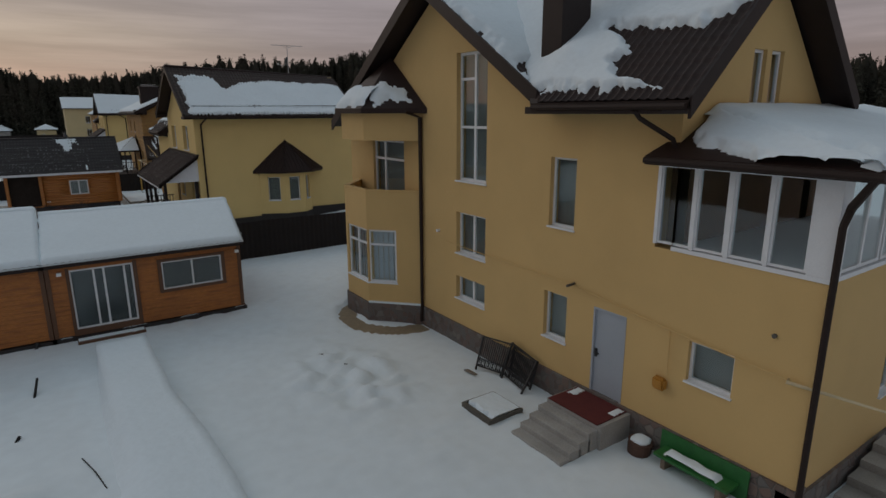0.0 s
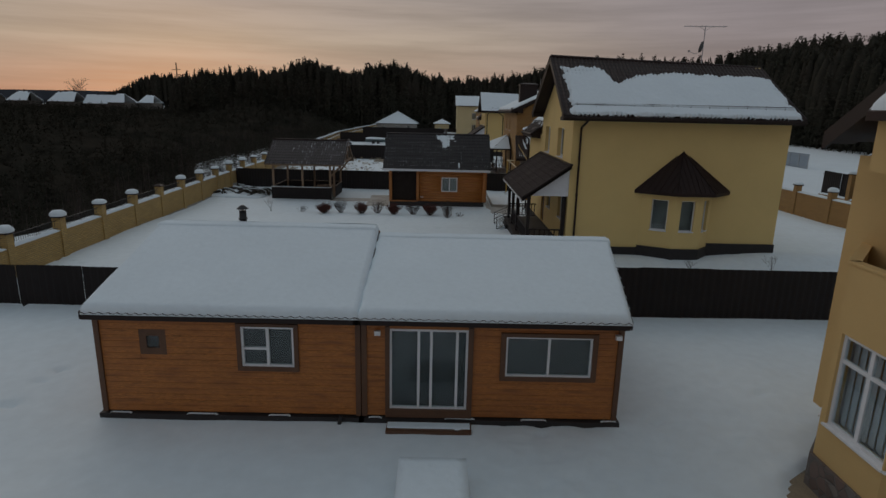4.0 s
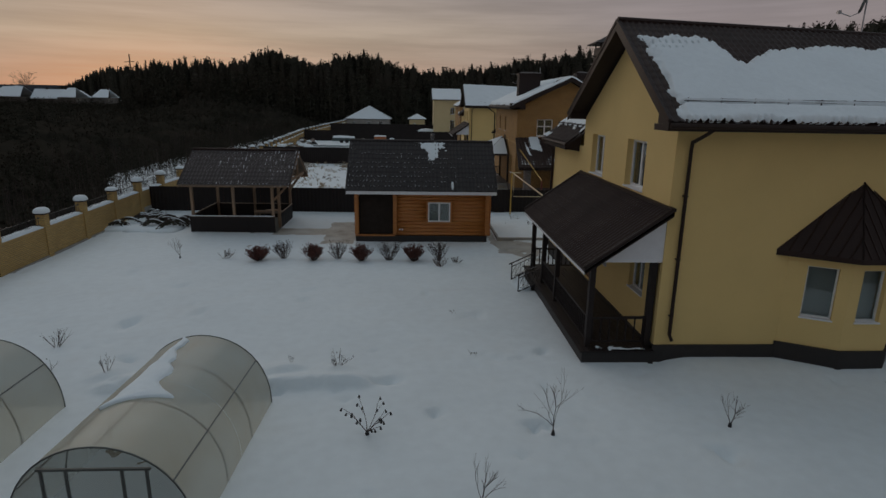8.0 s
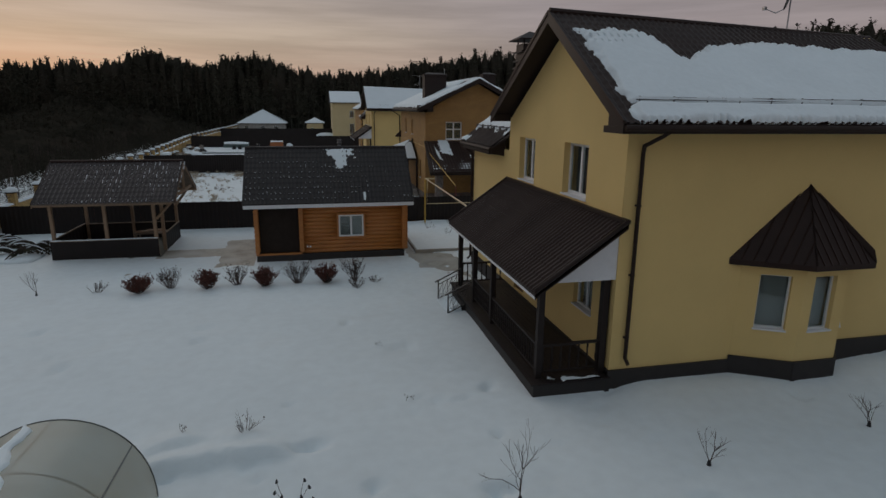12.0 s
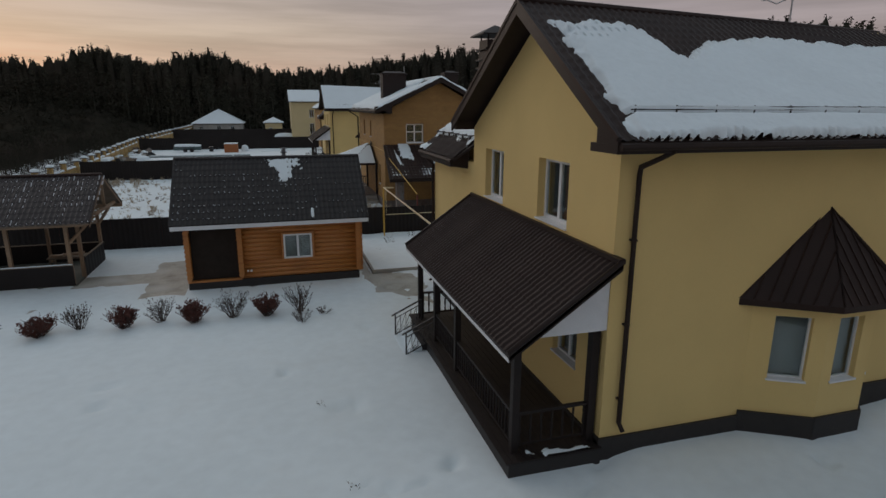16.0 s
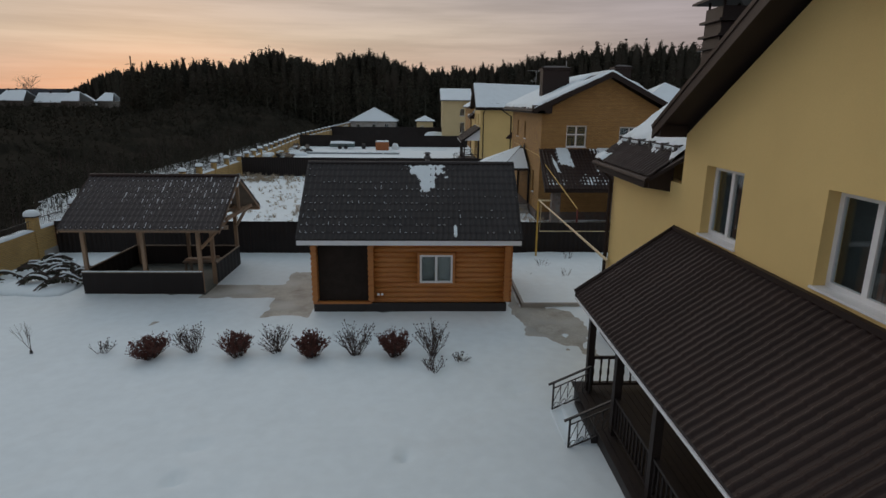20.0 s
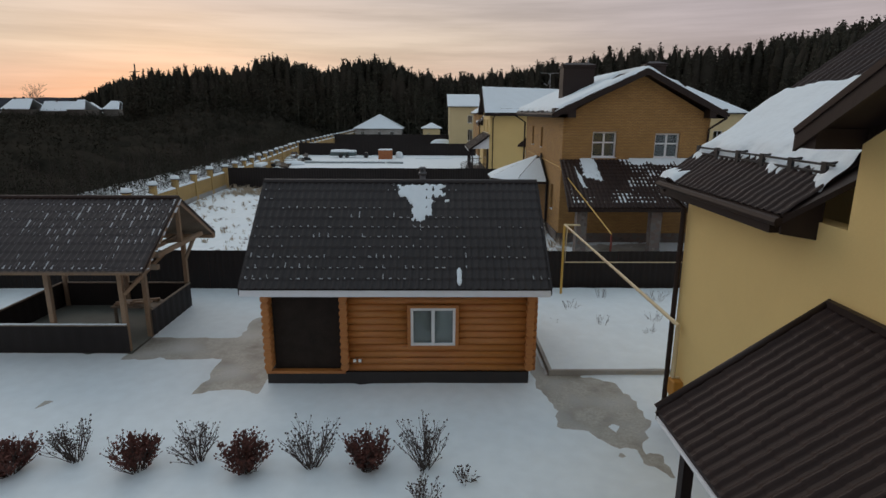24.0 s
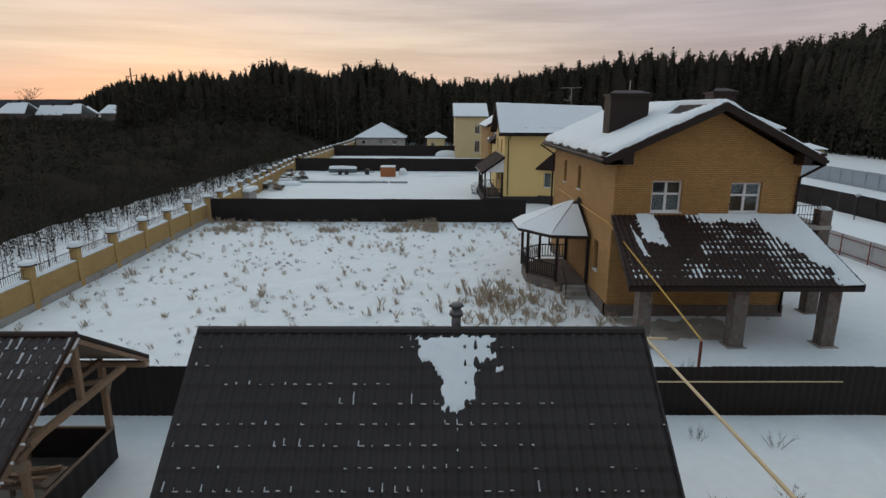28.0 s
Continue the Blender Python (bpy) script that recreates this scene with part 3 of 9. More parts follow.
RIDGES = ((-3.3, -36.75, -1.5, -36.15, 0.15), (-6.6, -39.4, -4.1, -37.45, 0.2), (-2.1, -39.6, -1.7, -37.7, 0.12), (-1.0, -39.95, 0.7, -38.4, 0.2), (-4.5, -39.9, -2.6, -40.0, 0.18),
          (-0.4, -41.0, 1.8, -40.65, 0.22), (-4.4, -41.9, -3.0, -41.0, 0.2), (-2.3, -42.0, -1.1, -41.8, 0.18), (-1.15, -41.85, -0.8, -41.1, 0.16), (-0.4, -42.0, 0.7, -42.5, 0.18), (-0.4, -36.9, 0.3, -37.05, 0.1),
          (-6.6, -35.05, 1.4, -35.2, 0.12), (-7.5, -43.2, -5.4, -42.6, 0.2), (-3.6, -44.4, -1.9, -43.5, 0.2), (0.2, -44.6, 1.6, -43.9, 0.18), (-6.8, -46.4, -4.2, -45.3, 0.2), (-2.0, -46.6, -0.4, -45.6, 0.2), (-8.6, -41.0, -6.6, -40.6, 0.18), (-8.8, -37.4, -6.9, -36.9, 0.15),
          (-0.7, -17.3, 1.9, -17.05, 0.2), (-0.9, -16.75, 0.1, -16.15, 0.14), (0.6, -16.5, 1.7, -16.4, 0.1), (-4.7, -17.25, -3.2, -17.1, 0.2), (-5.2, -16.6, -4.6, -16.5, 0.1))


def dune(x, y):
    """Low wind-cut ridges over the beds of the first yard, steep towards the south, and a trodden heap."""
    r = 0.0
    if y > -30:
        if not (-8 < x < 4 and -19 < y < -14):
            return 0.0
    if x < 3.5 or y > -30:
        x += 0.12 * fbm(x * 0.9, y * 0.9, 41)
        y += 0.14 * fbm(x * 0.8, y * 0.8, 43)
        for xa, ya, xb, yb, hgt in RIDGES:
            ln = math.hypot(xb - xa, yb - ya)
            ux, uy = (xb - xa) / ln, (yb - ya) / ln
            a = (x - xa) * ux + (y - ya) * uy
            b = -(x - xa) * uy + (y - ya) * ux
            if -1.2 < a < ln + 1.2 and -1.0 < b < 2.2:
                e = smooth(-0.5, 0.35, a) * (1 - smooth(ln - 0.35, ln + 0.5, a))
                r = max(r, 1.35 * hgt * e * (math.exp(-(b / 0.62) ** 2) if b > 0 else math.exp(-(b / 0.13) ** 2)))
    else:
        k = math.exp(-(((x - 9.1) / 1.55) ** 2 + ((y + 39.2) / 2.3) ** 2) ** 2)
        r = k * (0.12 + 0.17 * fbm(x * 1.1, y * 1.1, 9) + 0.19 * fbm(x * 2.4, y * 2.4, 19))
    return r


def level(x, y):
    """Height of the snow."""
    z = 0.07 + 0.2 * smooth(-37, -29, y) * (1 - smooth(-12, -3, y))
    if -40 < x < 45 and -62 < y < 130:
        z += 0.035 * fbm(x * 0.22, y * 0.22, 1) + (0.012 if y < -30 or y > 9 else 0.004) * fbm(x * 0.8, y * 0.8, 2)
        z += dune(x, y) if y < -14 else 0.0
        if y < -31 and 3.5 < x < 13.5:      # trodden snow before the house
            z += smooth(3.5, 6, x) * (0.04 * fbm(x * 1.3, y * 1.3, 31) + 0.022 * fbm(x * 3.1, y * 3.1, 33))
        if 9 < y < 41 and -15 < x < 12:
            z += 0.08 * fbm(x * 0.9, y * 0.9, 5) + 0.04 * fbm(x * 2.6, y * 2.6, 15)
        if y < -30:
            z = max(z, 0.065)
        z = z + (0.012 - z) * bare(x, y)
    if 9 < x < 25 and -21 < y < -14:          # snow banked against the south wall
        z += (0.15 + 0.28 * smooth(16.5, 21, x)) * math.exp(-((y + 16.2) / 1.6) ** 2) * smooth(10.2, 11.5, x)
    d = math.hypot(x, y)
    z += 3.0 * smooth(300, 480, d)
    return z


def build_ground():
    def axis(lo, hi, step, far, fine=None):
        near = list(np.arange(lo, hi + 1e-6, step))
        if fine:
            near = list(np.arange(lo, fine, 0.12)) + list(np.arange(fine, hi + 1e-6, step))
        out, d, s = [], 0.0, step
        while d < far:
            s *= 1.3; d += s
            out.append(d)
        return [lo - d for d in out[::-1]] + near + [hi + d for d in out]
    xs, ys = axis(-19, 23, 0.17, 3500), axis(-50, 45, 0.25, 3500, -13.5)
    nx = len(xs)
    verts = [(x, y, level(x, y)) for y in ys for x in xs]
    faces = [(j * nx + i, j * nx + i + 1, (j + 1) * nx + i + 1, (j + 1) * nx + i) for j in range(len(ys) - 1) for i in range(nx - 1)]
    me = bpy.data.meshes.new("ground")
    me.from_pydata(verts, [], faces)
    me.materials.append(SNOW_YARD)
    me.polygons.foreach_set("use_smooth", [True] * len(faces))
    return tagged(new("ground", me), "uneven snow cover over the yards and fields", "ground", kind="structure")


build_ground()
bm = bmesh.new()
box(bm, -5.6, -0.1, -1.6, 8.5, -0.2, 0.032); box(bm, 7.0, 10.4, -5.6, 8.5, -0.2, 0.03)
tagged(link("pavement", bm, PAVING), "wet concrete path showing through the snow", "paving", kind="structure")
bm = bmesh.new()
box(bm, 11.5, 21.5, 13.2, 18.0, -0.2, 0.034)
tagged(link("pavement", bm, PAVING), "wet concrete floor under the brick house's canopy", "paving", kind="structure")
bm = bmesh.new()
tube(bm, (12.2, -35, -0.2), (12.2, -35, 0.036), 2.9, 24)
tagged(link("pavement", bm, mat("damp_sandy_apron", (0.25, 0.19, 0.12), 0.75, var=0.2)), "damp sandy concrete apron round the bay", "paving", kind="structure")

# ---- fences and boundary walls ----
def sheet_fence(name, p, q, h, label, material, post_mat, z=-0.1, step=0.12, rail=False, posts=True):
    """A profiled metal sheet fence between two points of the plan, with posts behind."""
    p, q = Vector((*p, 0)), Vector((*q, 0))
    fence = thing(name, label, "fence", (p + q) / 2 + Z * z)
    u = (q - p).normalized(); n = Vector((u.y, -u.x, 0))
    length = (q - p).length
    bay = 2.5
    k = max(1, round(length / bay))
    for i in range(k):
        bm = bmesh.new()
        a0, a1 = length * i / k, length * (i + 1) / k - 0.006
        m = max(2, int((a1 - a0) / step))
        row = []
        for j in range(m * 2 + 1):
            a = a0 + (a1 - a0) * j / (m * 2)
            d = 0.02 if (j // 1) % 4 in (1, 2) else 0.0
            b = p + u * a + n * d
            row.append((bm.verts.new(b + Z * z), bm.verts.new(b + Z * (h + 0.012 * math.sin(i * 2.3)))))
        for s, t in zip(row, row[1:]):
            bm.faces.new((s[0], t[0], t[1], s[1]))
        part("sheet", bm, material, fence)
        if posts:
            bm = bmesh.new()
            c = p + u * a0 - n * 0.06
            box(bm, c.x - 0.03, c.x + 0.03, c.y - 0.03, c.y + 0.03, z, h - 0.03)
            part("post", bm, post_mat, fence)
    for zz in (0.35, h - 0.25):
        bm = bmesh.new()
        beam(bm, p - n * 0.03 + Z * zz, q - n * 0.03 + Z * zz, 0.03, 0.05)
        part("rail", bm, post_mat, fence)
    return fence


sheet_fence("sheet_fence", (-13.3, -24.5), (-3.9, -24.5), 1.72, "dark brown profiled sheet fence behind the snowy shed", FENCE, FENCE)
sheet_fence("sheet_fence", (-3.9, -24.5), (31.2, -24.5), 2.1, "tall dark brown profiled sheet fence between the two yards", FENCE, FENCE)
sheet_fence("sheet_fence", (-14.9, 8.75), (22.5, 8.75), 1.75, "dark brown profiled sheet fence behind the log cabin", FENCE, RUST_RED)
sheet_fence("sheet_fence", (-15.4, 41.0), (11.6, 41.0), 2.08, "dark brown sheet fence beyond the grassy lot", FENCE, FENCE)
sheet_fence("sheet_fence", (-18.6, 84.3), (11.6, 84.3), 2.1, "dark brown sheet fence beyond the next yard", FENCE, FENCE)
sheet_fence("sheet_fence", (-18.2, 116.5), (12.2, 116.5), 2.3, "far dark brown sheet fence", FENCE, FENCE)


def snow_cap(bm, c, r, h, n=10):
    """A rounded heap of snow on a pillar."""
    rings = [(1.0, 0.0), (1.04, 0.3), (0.9, 0.65), (0.6, 0.9)]
    prev = None
    for k, (a, b) in enumerate(rings):
        cur = []
        for i in range(n):
            w = 2 * math.pi * i / n
            s = max(abs(math.cos(w)), abs(math.sin(w))) ** 0.6
            cur.append(bm.verts.new((c[0] + r * a * math.cos(w) / s, c[1] + r * a * math.sin(w) / s, c[2] + h * b)))
        if prev:
            for i in range(n):
                bm.faces.new((prev[i], prev[(i + 1) % n], cur[(i + 1) % n], cur[i]))
        prev = cur
    top = bm.verts.new((c[0], c[1], c[2] + h))
    for i in range(n):
        bm.faces.new((prev[i], prev[(i + 1) % n], top))


def brick_wall(name, p, q, count, top, ptop, label, material, iron=True, foot=0.0, seed=0):
    """A brick boundary wall with square pillars, snow caps and iron rails over its bays. top and ptop may slope along it."""
    rnd = random.Random(seed)
    p, q = Vector((*p, 0)), Vector((*q, 0))
    u = (q - p).normalized(); n = Vector((u.y, -u.x, 0)); length = (q - p).length
    w = thing(name, label, "wall", (p + q) / 2, kind="structure")
    step = length / count
    hi = lambda a, r: r[0] + (r[1] - r[0]) * a / length
    for i in range(count):
        a0, a1 = i * step, (i + 1) * step
        t0, t1 = hi(a0, top), hi(a1, top)
        tm = (t0 + t1) / 2
        bm = bmesh.new()
        e0, e1 = a0 + 0.2, a1 - 0.2
        rows = []
        k = max(2, round((tm + 0.3) / 0.15))
        for j in range(k):          # double courses with a raked joint between them
            za, zb = -0.3 + (tm + 0.3) * j / k, -0.3 + (tm + 0.3) * (j + 1) / k
            rows += [(za, 0.115), (za + 0.014, 0.13), (zb - 0.014, 0.13), (zb, 0.115)]
        rings = [[bm.verts.new(p + u * a + n * d * sd + Z * z) for a, sd in ((e0, -1), (e1, -1), (e1, 1), (e0, 1))] for z, d in rows]
        for r, q2 in zip(rings, rings[1:]):
            for j in range(4):
                if (r[j].co - q2[j].co).length > 1e-6:
                    bm.faces.new((r[j], r[(j + 1) % 4], q2[(j + 1) % 4], q2[j]))
        bm.faces.new(rings[-1]); bm.faces.new(rings[0][::-1])
        bmesh.ops.remove_doubles(bm, verts=bm.verts, dist=1e-5)
        part("wall_panel", bm, material, w)
        if foot:
            bm = bmesh.new(); obox(bm, p, u, n, a0 + 0.2, a1 - 0.2, -0.3, foot, -0.2, 0.2)
            part("footing", bm, CONCRETE, w, "grey concrete footing")
        bm = bmesh.new(); obox(bm, p, u, n, a0 - 0.2, a0 + 0.2, -0.3, hi(a0, ptop) - 0.2, -0.2, 0.2)
        pil = part("pillar", bm, material, w)
        c = p + u * a0
        bm = bmesh.new(); tz = hi(a0, ptop)
        box(bm, c.x - 0.27, c.x + 0.27, c.y - 0.27, c.y + 0.27, tz - 0.2, tz - 0.15)
        v = [bm.verts.new((c.x + sx * 0.27, c.y + sy * 0.27, tz - 0.149)) for sx, sy in ((-1, -1), (1, -1), (1, 1), (-1, 1))]
        t = bm.verts.new((c.x, c.y, tz + 0.0))
        for j in range(4):
            bm.faces.new((v[j], v[(j + 1) % 4], t))
        part("pillar_cap", bm, TILE, pil, "dark metal pillar cap")
        thick = 0.2 + rnd.random() * 0.12
        if i != 5 or seed != 1:          # one cap has shed its snow
            bm = bmesh.new()
            snow_cap(bm, (c.x, c.y, tz - 0.13), 0.3, thick)
            part("snow_cap", bm, SNOW, pil, "rounded cap of snow", True)
        # coping snow
        bm = bmesh.new()
        m = 10
        rows = []
        for j in range(m + 1):
            a = a0 + 0.22 + (step - 0.44) * j / m
            h = 0.15 + 0.06 * noise.noise((a * 1.7, seed, 0)) if 0 < j < m else 0.03
            c = p + u * a + Z * tm
            rows.append([bm.verts.new(c - n * 0.16), bm.verts.new(c - n * 0.13 + Z * h), bm.verts.new(c + n * 0.12 + Z * h * 0.9), bm.verts.new(c + n * 0.16)])
        for r, s in zip(rows, rows[1:]):
            for k in range(3):
                bm.faces.new((r[k], s[k], s[k + 1], r[k + 1]))
        part("snow_strip", bm, SNOW, w, "snow lying on the coping", True)
        if iron:
            bm = bmesh.new()
            e0, e1 = p + u * (a0 + 0.2), p + u * (a1 - 0.2)
            hh = hi(a0, ptop) - 0.32
            beam(bm, e0 + Z * hh, e1 + Z * hh, 0.03); beam(bm, e0 + Z * (tm + 0.12), e1 + Z * (tm + 0.12), 0.025)
            k = int((step - 0.4) / 0.14)
            for j in range(1, k):
                c = e0 + (e1 - e0) * j / k
                beam(bm, c + Z * tm, c + Z * (hh + (0.08 if j % 2 else 0.02)), 0.014)
            part("iron_rail", bm, BLACK, w, "black iron railing over the coping")
    return w


brick_wall("wall_west", (-13.4, -25.0), (-15.05, 7.4), 9, (1.5, 1.55), (2.3, 2.35), "yellow brick boundary wall with snow-capped pillars and iron rails", BRICK, foot=0.15, seed=1)
brick_wall("wall_west_far", (-15.05, 7.4), (-15.75, 40.9), 9, (1.55, 1.6), (2.4, 2.45), "yellow brick wall beside the grassy lot with snowy coping", BRICK, foot=0.45, seed=2)
brick_wall("wall_west_end", (-15.75, 41.2), (-18.8, 84.0), 12, (1.5, 1.5), (2.3, 2.3), "yellow brick boundary wall with snowy pillars running off", BRICK, seed=3)
brick_wall("wall_west_last", (-18.8, 84.6), (-17.6, 150.0), 18, (1.5, 1.6), (2.3, 2.4), "far brick boundary wall with snow-capped pillars", BRICK, seed=4)
brick_wall("wall_east", (31.5, -24.3), (31.5, 8.0), 8, (1.8, 1.8), (2.5, 2.5), "orange brick street wall with snow-capped pillars", BRICK_O, iron=False, seed=5)

# ---- pale yellow house with the canopy porch ----
def gutter_pipe(parent, pts, r=0.05, name="downpipe"):
    bm = bmesh.new()
    run(bm, pts, r, 8)
    return part(name, bm, PIPE, parent, "dark brown round downpipe")


def house_two(ox, oy, snow_seed, label, full_snow=False):
    """Two-storey plastered house: gable to the west, lower wing to the north, bay to the south, canopied porch along the west side."""
    P = lambda x, y, z: Vector((x + ox, y + oy, z))
    h = thing("house", label, "house", (15.5 + ox, -8.8 + oy, 0))
    WX, SY, EX, NY = 10.35, -15.75, 20.9, -7.15
    CY, EAVE, RIDGE, SAG = -12.0, 7.1, 10.2, 0.38
    # west wall with its two upper and two lower windows
    up = [(2.0, 3.6, 5.04, 6.56), (5.95, 7.45, 5.02, 6.52)]
    low = [(1.2, 2.35, 1.9, 3.15), (4.6, 5.75, 1.9, 3.15), (6.5, 7.5, 0.75, 2.85)]
    L = NY - SY
    bm = bmesh.new()
    walls(bm, P(WX, SY, 0), Y, -X, L, 7.12, 0.35, up + low, z0=0.7)
    w_w = part("wall", bm, PLASTER2, h)
    bm = bmesh.new()
    slab(bm, [P(WX, SY, 7.12), P(WX, NY, 7.12), P(WX, CY + 0.35, 9.75), P(WX, CY - 0.35, 9.75)], (0.35, 0, 0))
    part("gable", bm, PLASTER2, h)
    for k, (a0, a1, z0, z1) in enumerate(up):
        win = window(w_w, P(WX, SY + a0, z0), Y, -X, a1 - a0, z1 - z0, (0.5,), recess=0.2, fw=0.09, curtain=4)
        for i in range(7):
            bm = bmesh.new(); obox(bm, P(WX, SY + a0, z0), Y, -X, 0.02 + i * 0.105, 0.11 + i * 0.105, 0.02, z1 - z0, -0.35 - 0.02 * (i % 2), -0.335 - 0.02 * (i % 2))
            part("curtain_fold", bm, RED_DRAPE, win, "reddish brown curtain")
    for a0, a1, z0, z1 in low[:2]:
        window(w_w, P(WX, SY + a0, z0), Y, -X, a1 - a0, z1 - z0, (0.5,), recess=0.14, curtain=3)
    bm = bmesh.new(); obox(bm, P(WX, SY + 6.5, 0.75), Y, -X, 0, 1.0, 0, 2.1, -0.16, -0.1)
    part("door", bm, BROWN_FRAME, h, "dark brown entrance door under the canopy")
    # south wall with the bay's opening
    bm = bmesh.new()
    walls(bm, P(WX + 0.35, SY, 0), X, -Y, EX - WX - 0.7, 7.12, 0.35, [(3.5, 6.72, 0.9, 3.6)], z0=0.7)
    part("wall", bm, PLASTER2, h)
    bm = bmesh.new()
    walls(bm, P(EX, SY, 0), Y, X, L + 4.7, 7.12, 0.35, [], z0=0.0)
    part("wall", bm, PLASTER2, h)
    bm = bmesh.new()
    slab(bm, [P(EX, SY, 7.12), P(EX, NY, 7.12), P(EX, CY, 9.95)], (-0.35, 0, 0))
    part("gable", bm, PLASTER2, h)
    # north wing: west and north walls
    AY = -2.2
    bm = bmesh.new()
    walls(bm, P(WX, NY, 0), Y, -X, AY - NY, 5.95, 0.35, [], z0=0.7)
    part("wall", bm, PLASTER2, h)
    bm = bmesh.new()
    slab(bm, [P(WX + 0.35, NY, 0.7), P(EX - 0.35, NY, 0.7), P(EX - 0.35, NY, 7.12), P(WX + 0.35, NY, 7.12)], (0, -0.3, 0))
    part("inner_wall", bm, PLASTER2, h)
    bm = bmesh.new()
    walls(bm, P(WX + 0.35, AY, 0), X, Y, EX - WX - 0.7, 5.95, 0.35, [], z0=0.0)
    part("wall", bm, PLASTER2, h)
    bm = bmesh.new()
    slab(bm, [P(WX, AY, 5.95), P(EX, AY, 5.95), P((WX + EX) / 2, AY, 9.85)], (0, -0.35, 0))
    part("gable", bm, PLASTER2, h)
    # plinth
    bm = bmesh.new()
    obox(bm, P(WX, SY, 0), Y, -X, 0, AY - SY, -0.2, 0.72, -0.3, 0.05)
    obox(bm, P(WX, SY, 0), X, -Y, -0.05, EX - WX + 0.05, -0.2, 0.8, -0.3, 0.06)
    obox(bm, P(WX, AY, 0), X, Y, 0, EX - WX, -0.2, 0.4, -0.3, 0.05)
    part("plinth", bm, PLINTH, h, "black-brown plinth")
    bm = bmesh.new(); obox(bm, P(17.5, SY, 0), X, -Y, 0, EX - 17.46, 0.5, 1.08, -0.2, 0.065)
    part("plinth", bm, PLINTH, h, "black-brown plinth")
    # the bay
    f = [(14.02, SY), (15.42, -16.5), (16.75, -16.5), (17.5, SY)]
    for (x0, y0), (x1, y1), hole in zip(f, f[1:], ((0.5, 1.27), (0.3, 1.0), (0.2, 0.75))):
        a, b = P(x0, y0, 0), P(x1, y1, 0)
        u = (b - a).normalized(); n = Vector((u.y, -u.x, 0))
        bm = bmesh.new()
        walls(bm, a, u, n, (b - a).length, 3.7, 0.2, [(hole[0], hole[1], 1.78, 3.3)], z0=0.7)
        side = part("bay_wall", bm, PLASTER2, h)
        bm = bmesh.new()
        obox(bm, a, u, n, -0.03, (b - a).length + 0.03, -0.2, 0.92, -0.2, 0.065)
        part("bay_plinth", bm, PLINTH, h, "black-brown plinth")
        window(side, a + u * hole[0] + Z * 1.78, u, n, hole[1] - hole[0], 1.52, (), recess=0.13, fw=0.045, curtain=3)
    bm = bmesh.new()
    rim = [P(13.62, SY, 3.7), P(15.32, -16.85, 3.7), P(17.17, -16.85, 3.7), P(18.37, SY, 3.7)]
    apex = P(15.82, SY + 0.02, 5.65)
    v = [bm.verts.new(p) for p in rim]; t = bm.verts.new(apex)
    vb = [bm.verts.new(p - Z * 0.14) for p in rim]
    for i in range(3):
        bm.faces.new((v[i], v[i + 1], t)); bm.faces.new((vb[i], vb[i + 1], v[i + 1], v[i]))
    bm.faces.new(vb[::-1])
    bay_roof = part("bay_roof", bm, TILE, h, "small dark metal roof over the bay")
    for i in range(3):          # standing ribs
        bm = bmesh.new()
        k = 7 if i != 1 else 8
        for j in range(k + 1):
            a = rim[i].lerp(rim[i + 1], j / k)
            e = rim[i].lerp(rim[i + 1], 0.5)
            s = min(1.0, 2.0 * min(j, k - j) / k + 0.02)
            b = a + (apex - e) * s * 0.96 if 0 < j < k else apex
            beam(bm, a + Z * 0.01, b + Z * 0.01, 0.035, 0.035)
        part("roof_rib", bm, TILE, bay_roof)
    # main roof: two slopes, eaves box, verge boards
    x0, x1, y0, y1 = 9.7, 21.0, -16.65, -6.75
    rise = RIDGE - EAVE - 0.1
    RE = RIDGE - SAG          # the ridge sinks towards the east
    bm = bmesh.new()
    slab(bm, [P(x0, y0, EAVE + 0.02), P(x1, y0, EAVE + 0.02), P(x1, CY, RE - 0.1), P(x0, CY, RIDGE - 0.1)], (0, 0, 0.1))
    slab(bm, [P(x0, CY, RIDGE - 0.1), P(x1, CY, RE - 0.1), P(x1, y1, EAVE + 0.02), P(x0, y1, EAVE + 0.02)], (0, 0, 0.1))
    part("roof", bm, TRIM, h)
    bm = bmesh.new(); box(bm, x0 + ox, x1 + ox, y0 + 0.01 + oy, SY + 0.05 + oy, EAVE - 0.1, EAVE + 0.06)
    part("soffit", bm, TRIM, h)
    for ya, yb in ((y0 + 0.02, SY - 0.12), (y1 - 0.02, NY + 0.0)):      # boxed returns at the gable foot
        k = abs(yb - ya) * rise / abs(CY - ya)
        bm = bmesh.new(); slab(bm, [P(x0 + 0.02, ya, EAVE - 0.05), P(x0 + 0.02, yb, EAVE - 0.05), P(x0 + 0.02, yb, EAVE + k), P(x0 + 0.02, ya, EAVE)], (WX - x0 + 0.03, 0, 0))
        part("eave_box", bm, TRIM, h)
    for ya in (y0, y1):
        for xv, top in ((x0 - 0.03, RIDGE), (x1 - 0.03, RE)):
            bm = bmesh.new()
            slab(bm, [P(xv, ya, EAVE - 0.1), P(xv, CY, top - 0.28), P(xv, CY, top + 0.06), P(xv, ya, EAVE + 0.2)], (0.05, 0, 0))
            verge = part("verge_board", bm, TRIM, h)
            bm = bmesh.new()          # folded metal trim along the board's upper edge
            a, b = P(xv - 0.012, ya, EAVE + 0.17), P(xv - 0.012, CY, top + 0.03)
            beam(bm, a, b, 0.02, 0.09)
            part("verge_trim", bm, TILE, verge)
    lv = math.hypot(CY - y0, rise + 0.1 - 0.02)
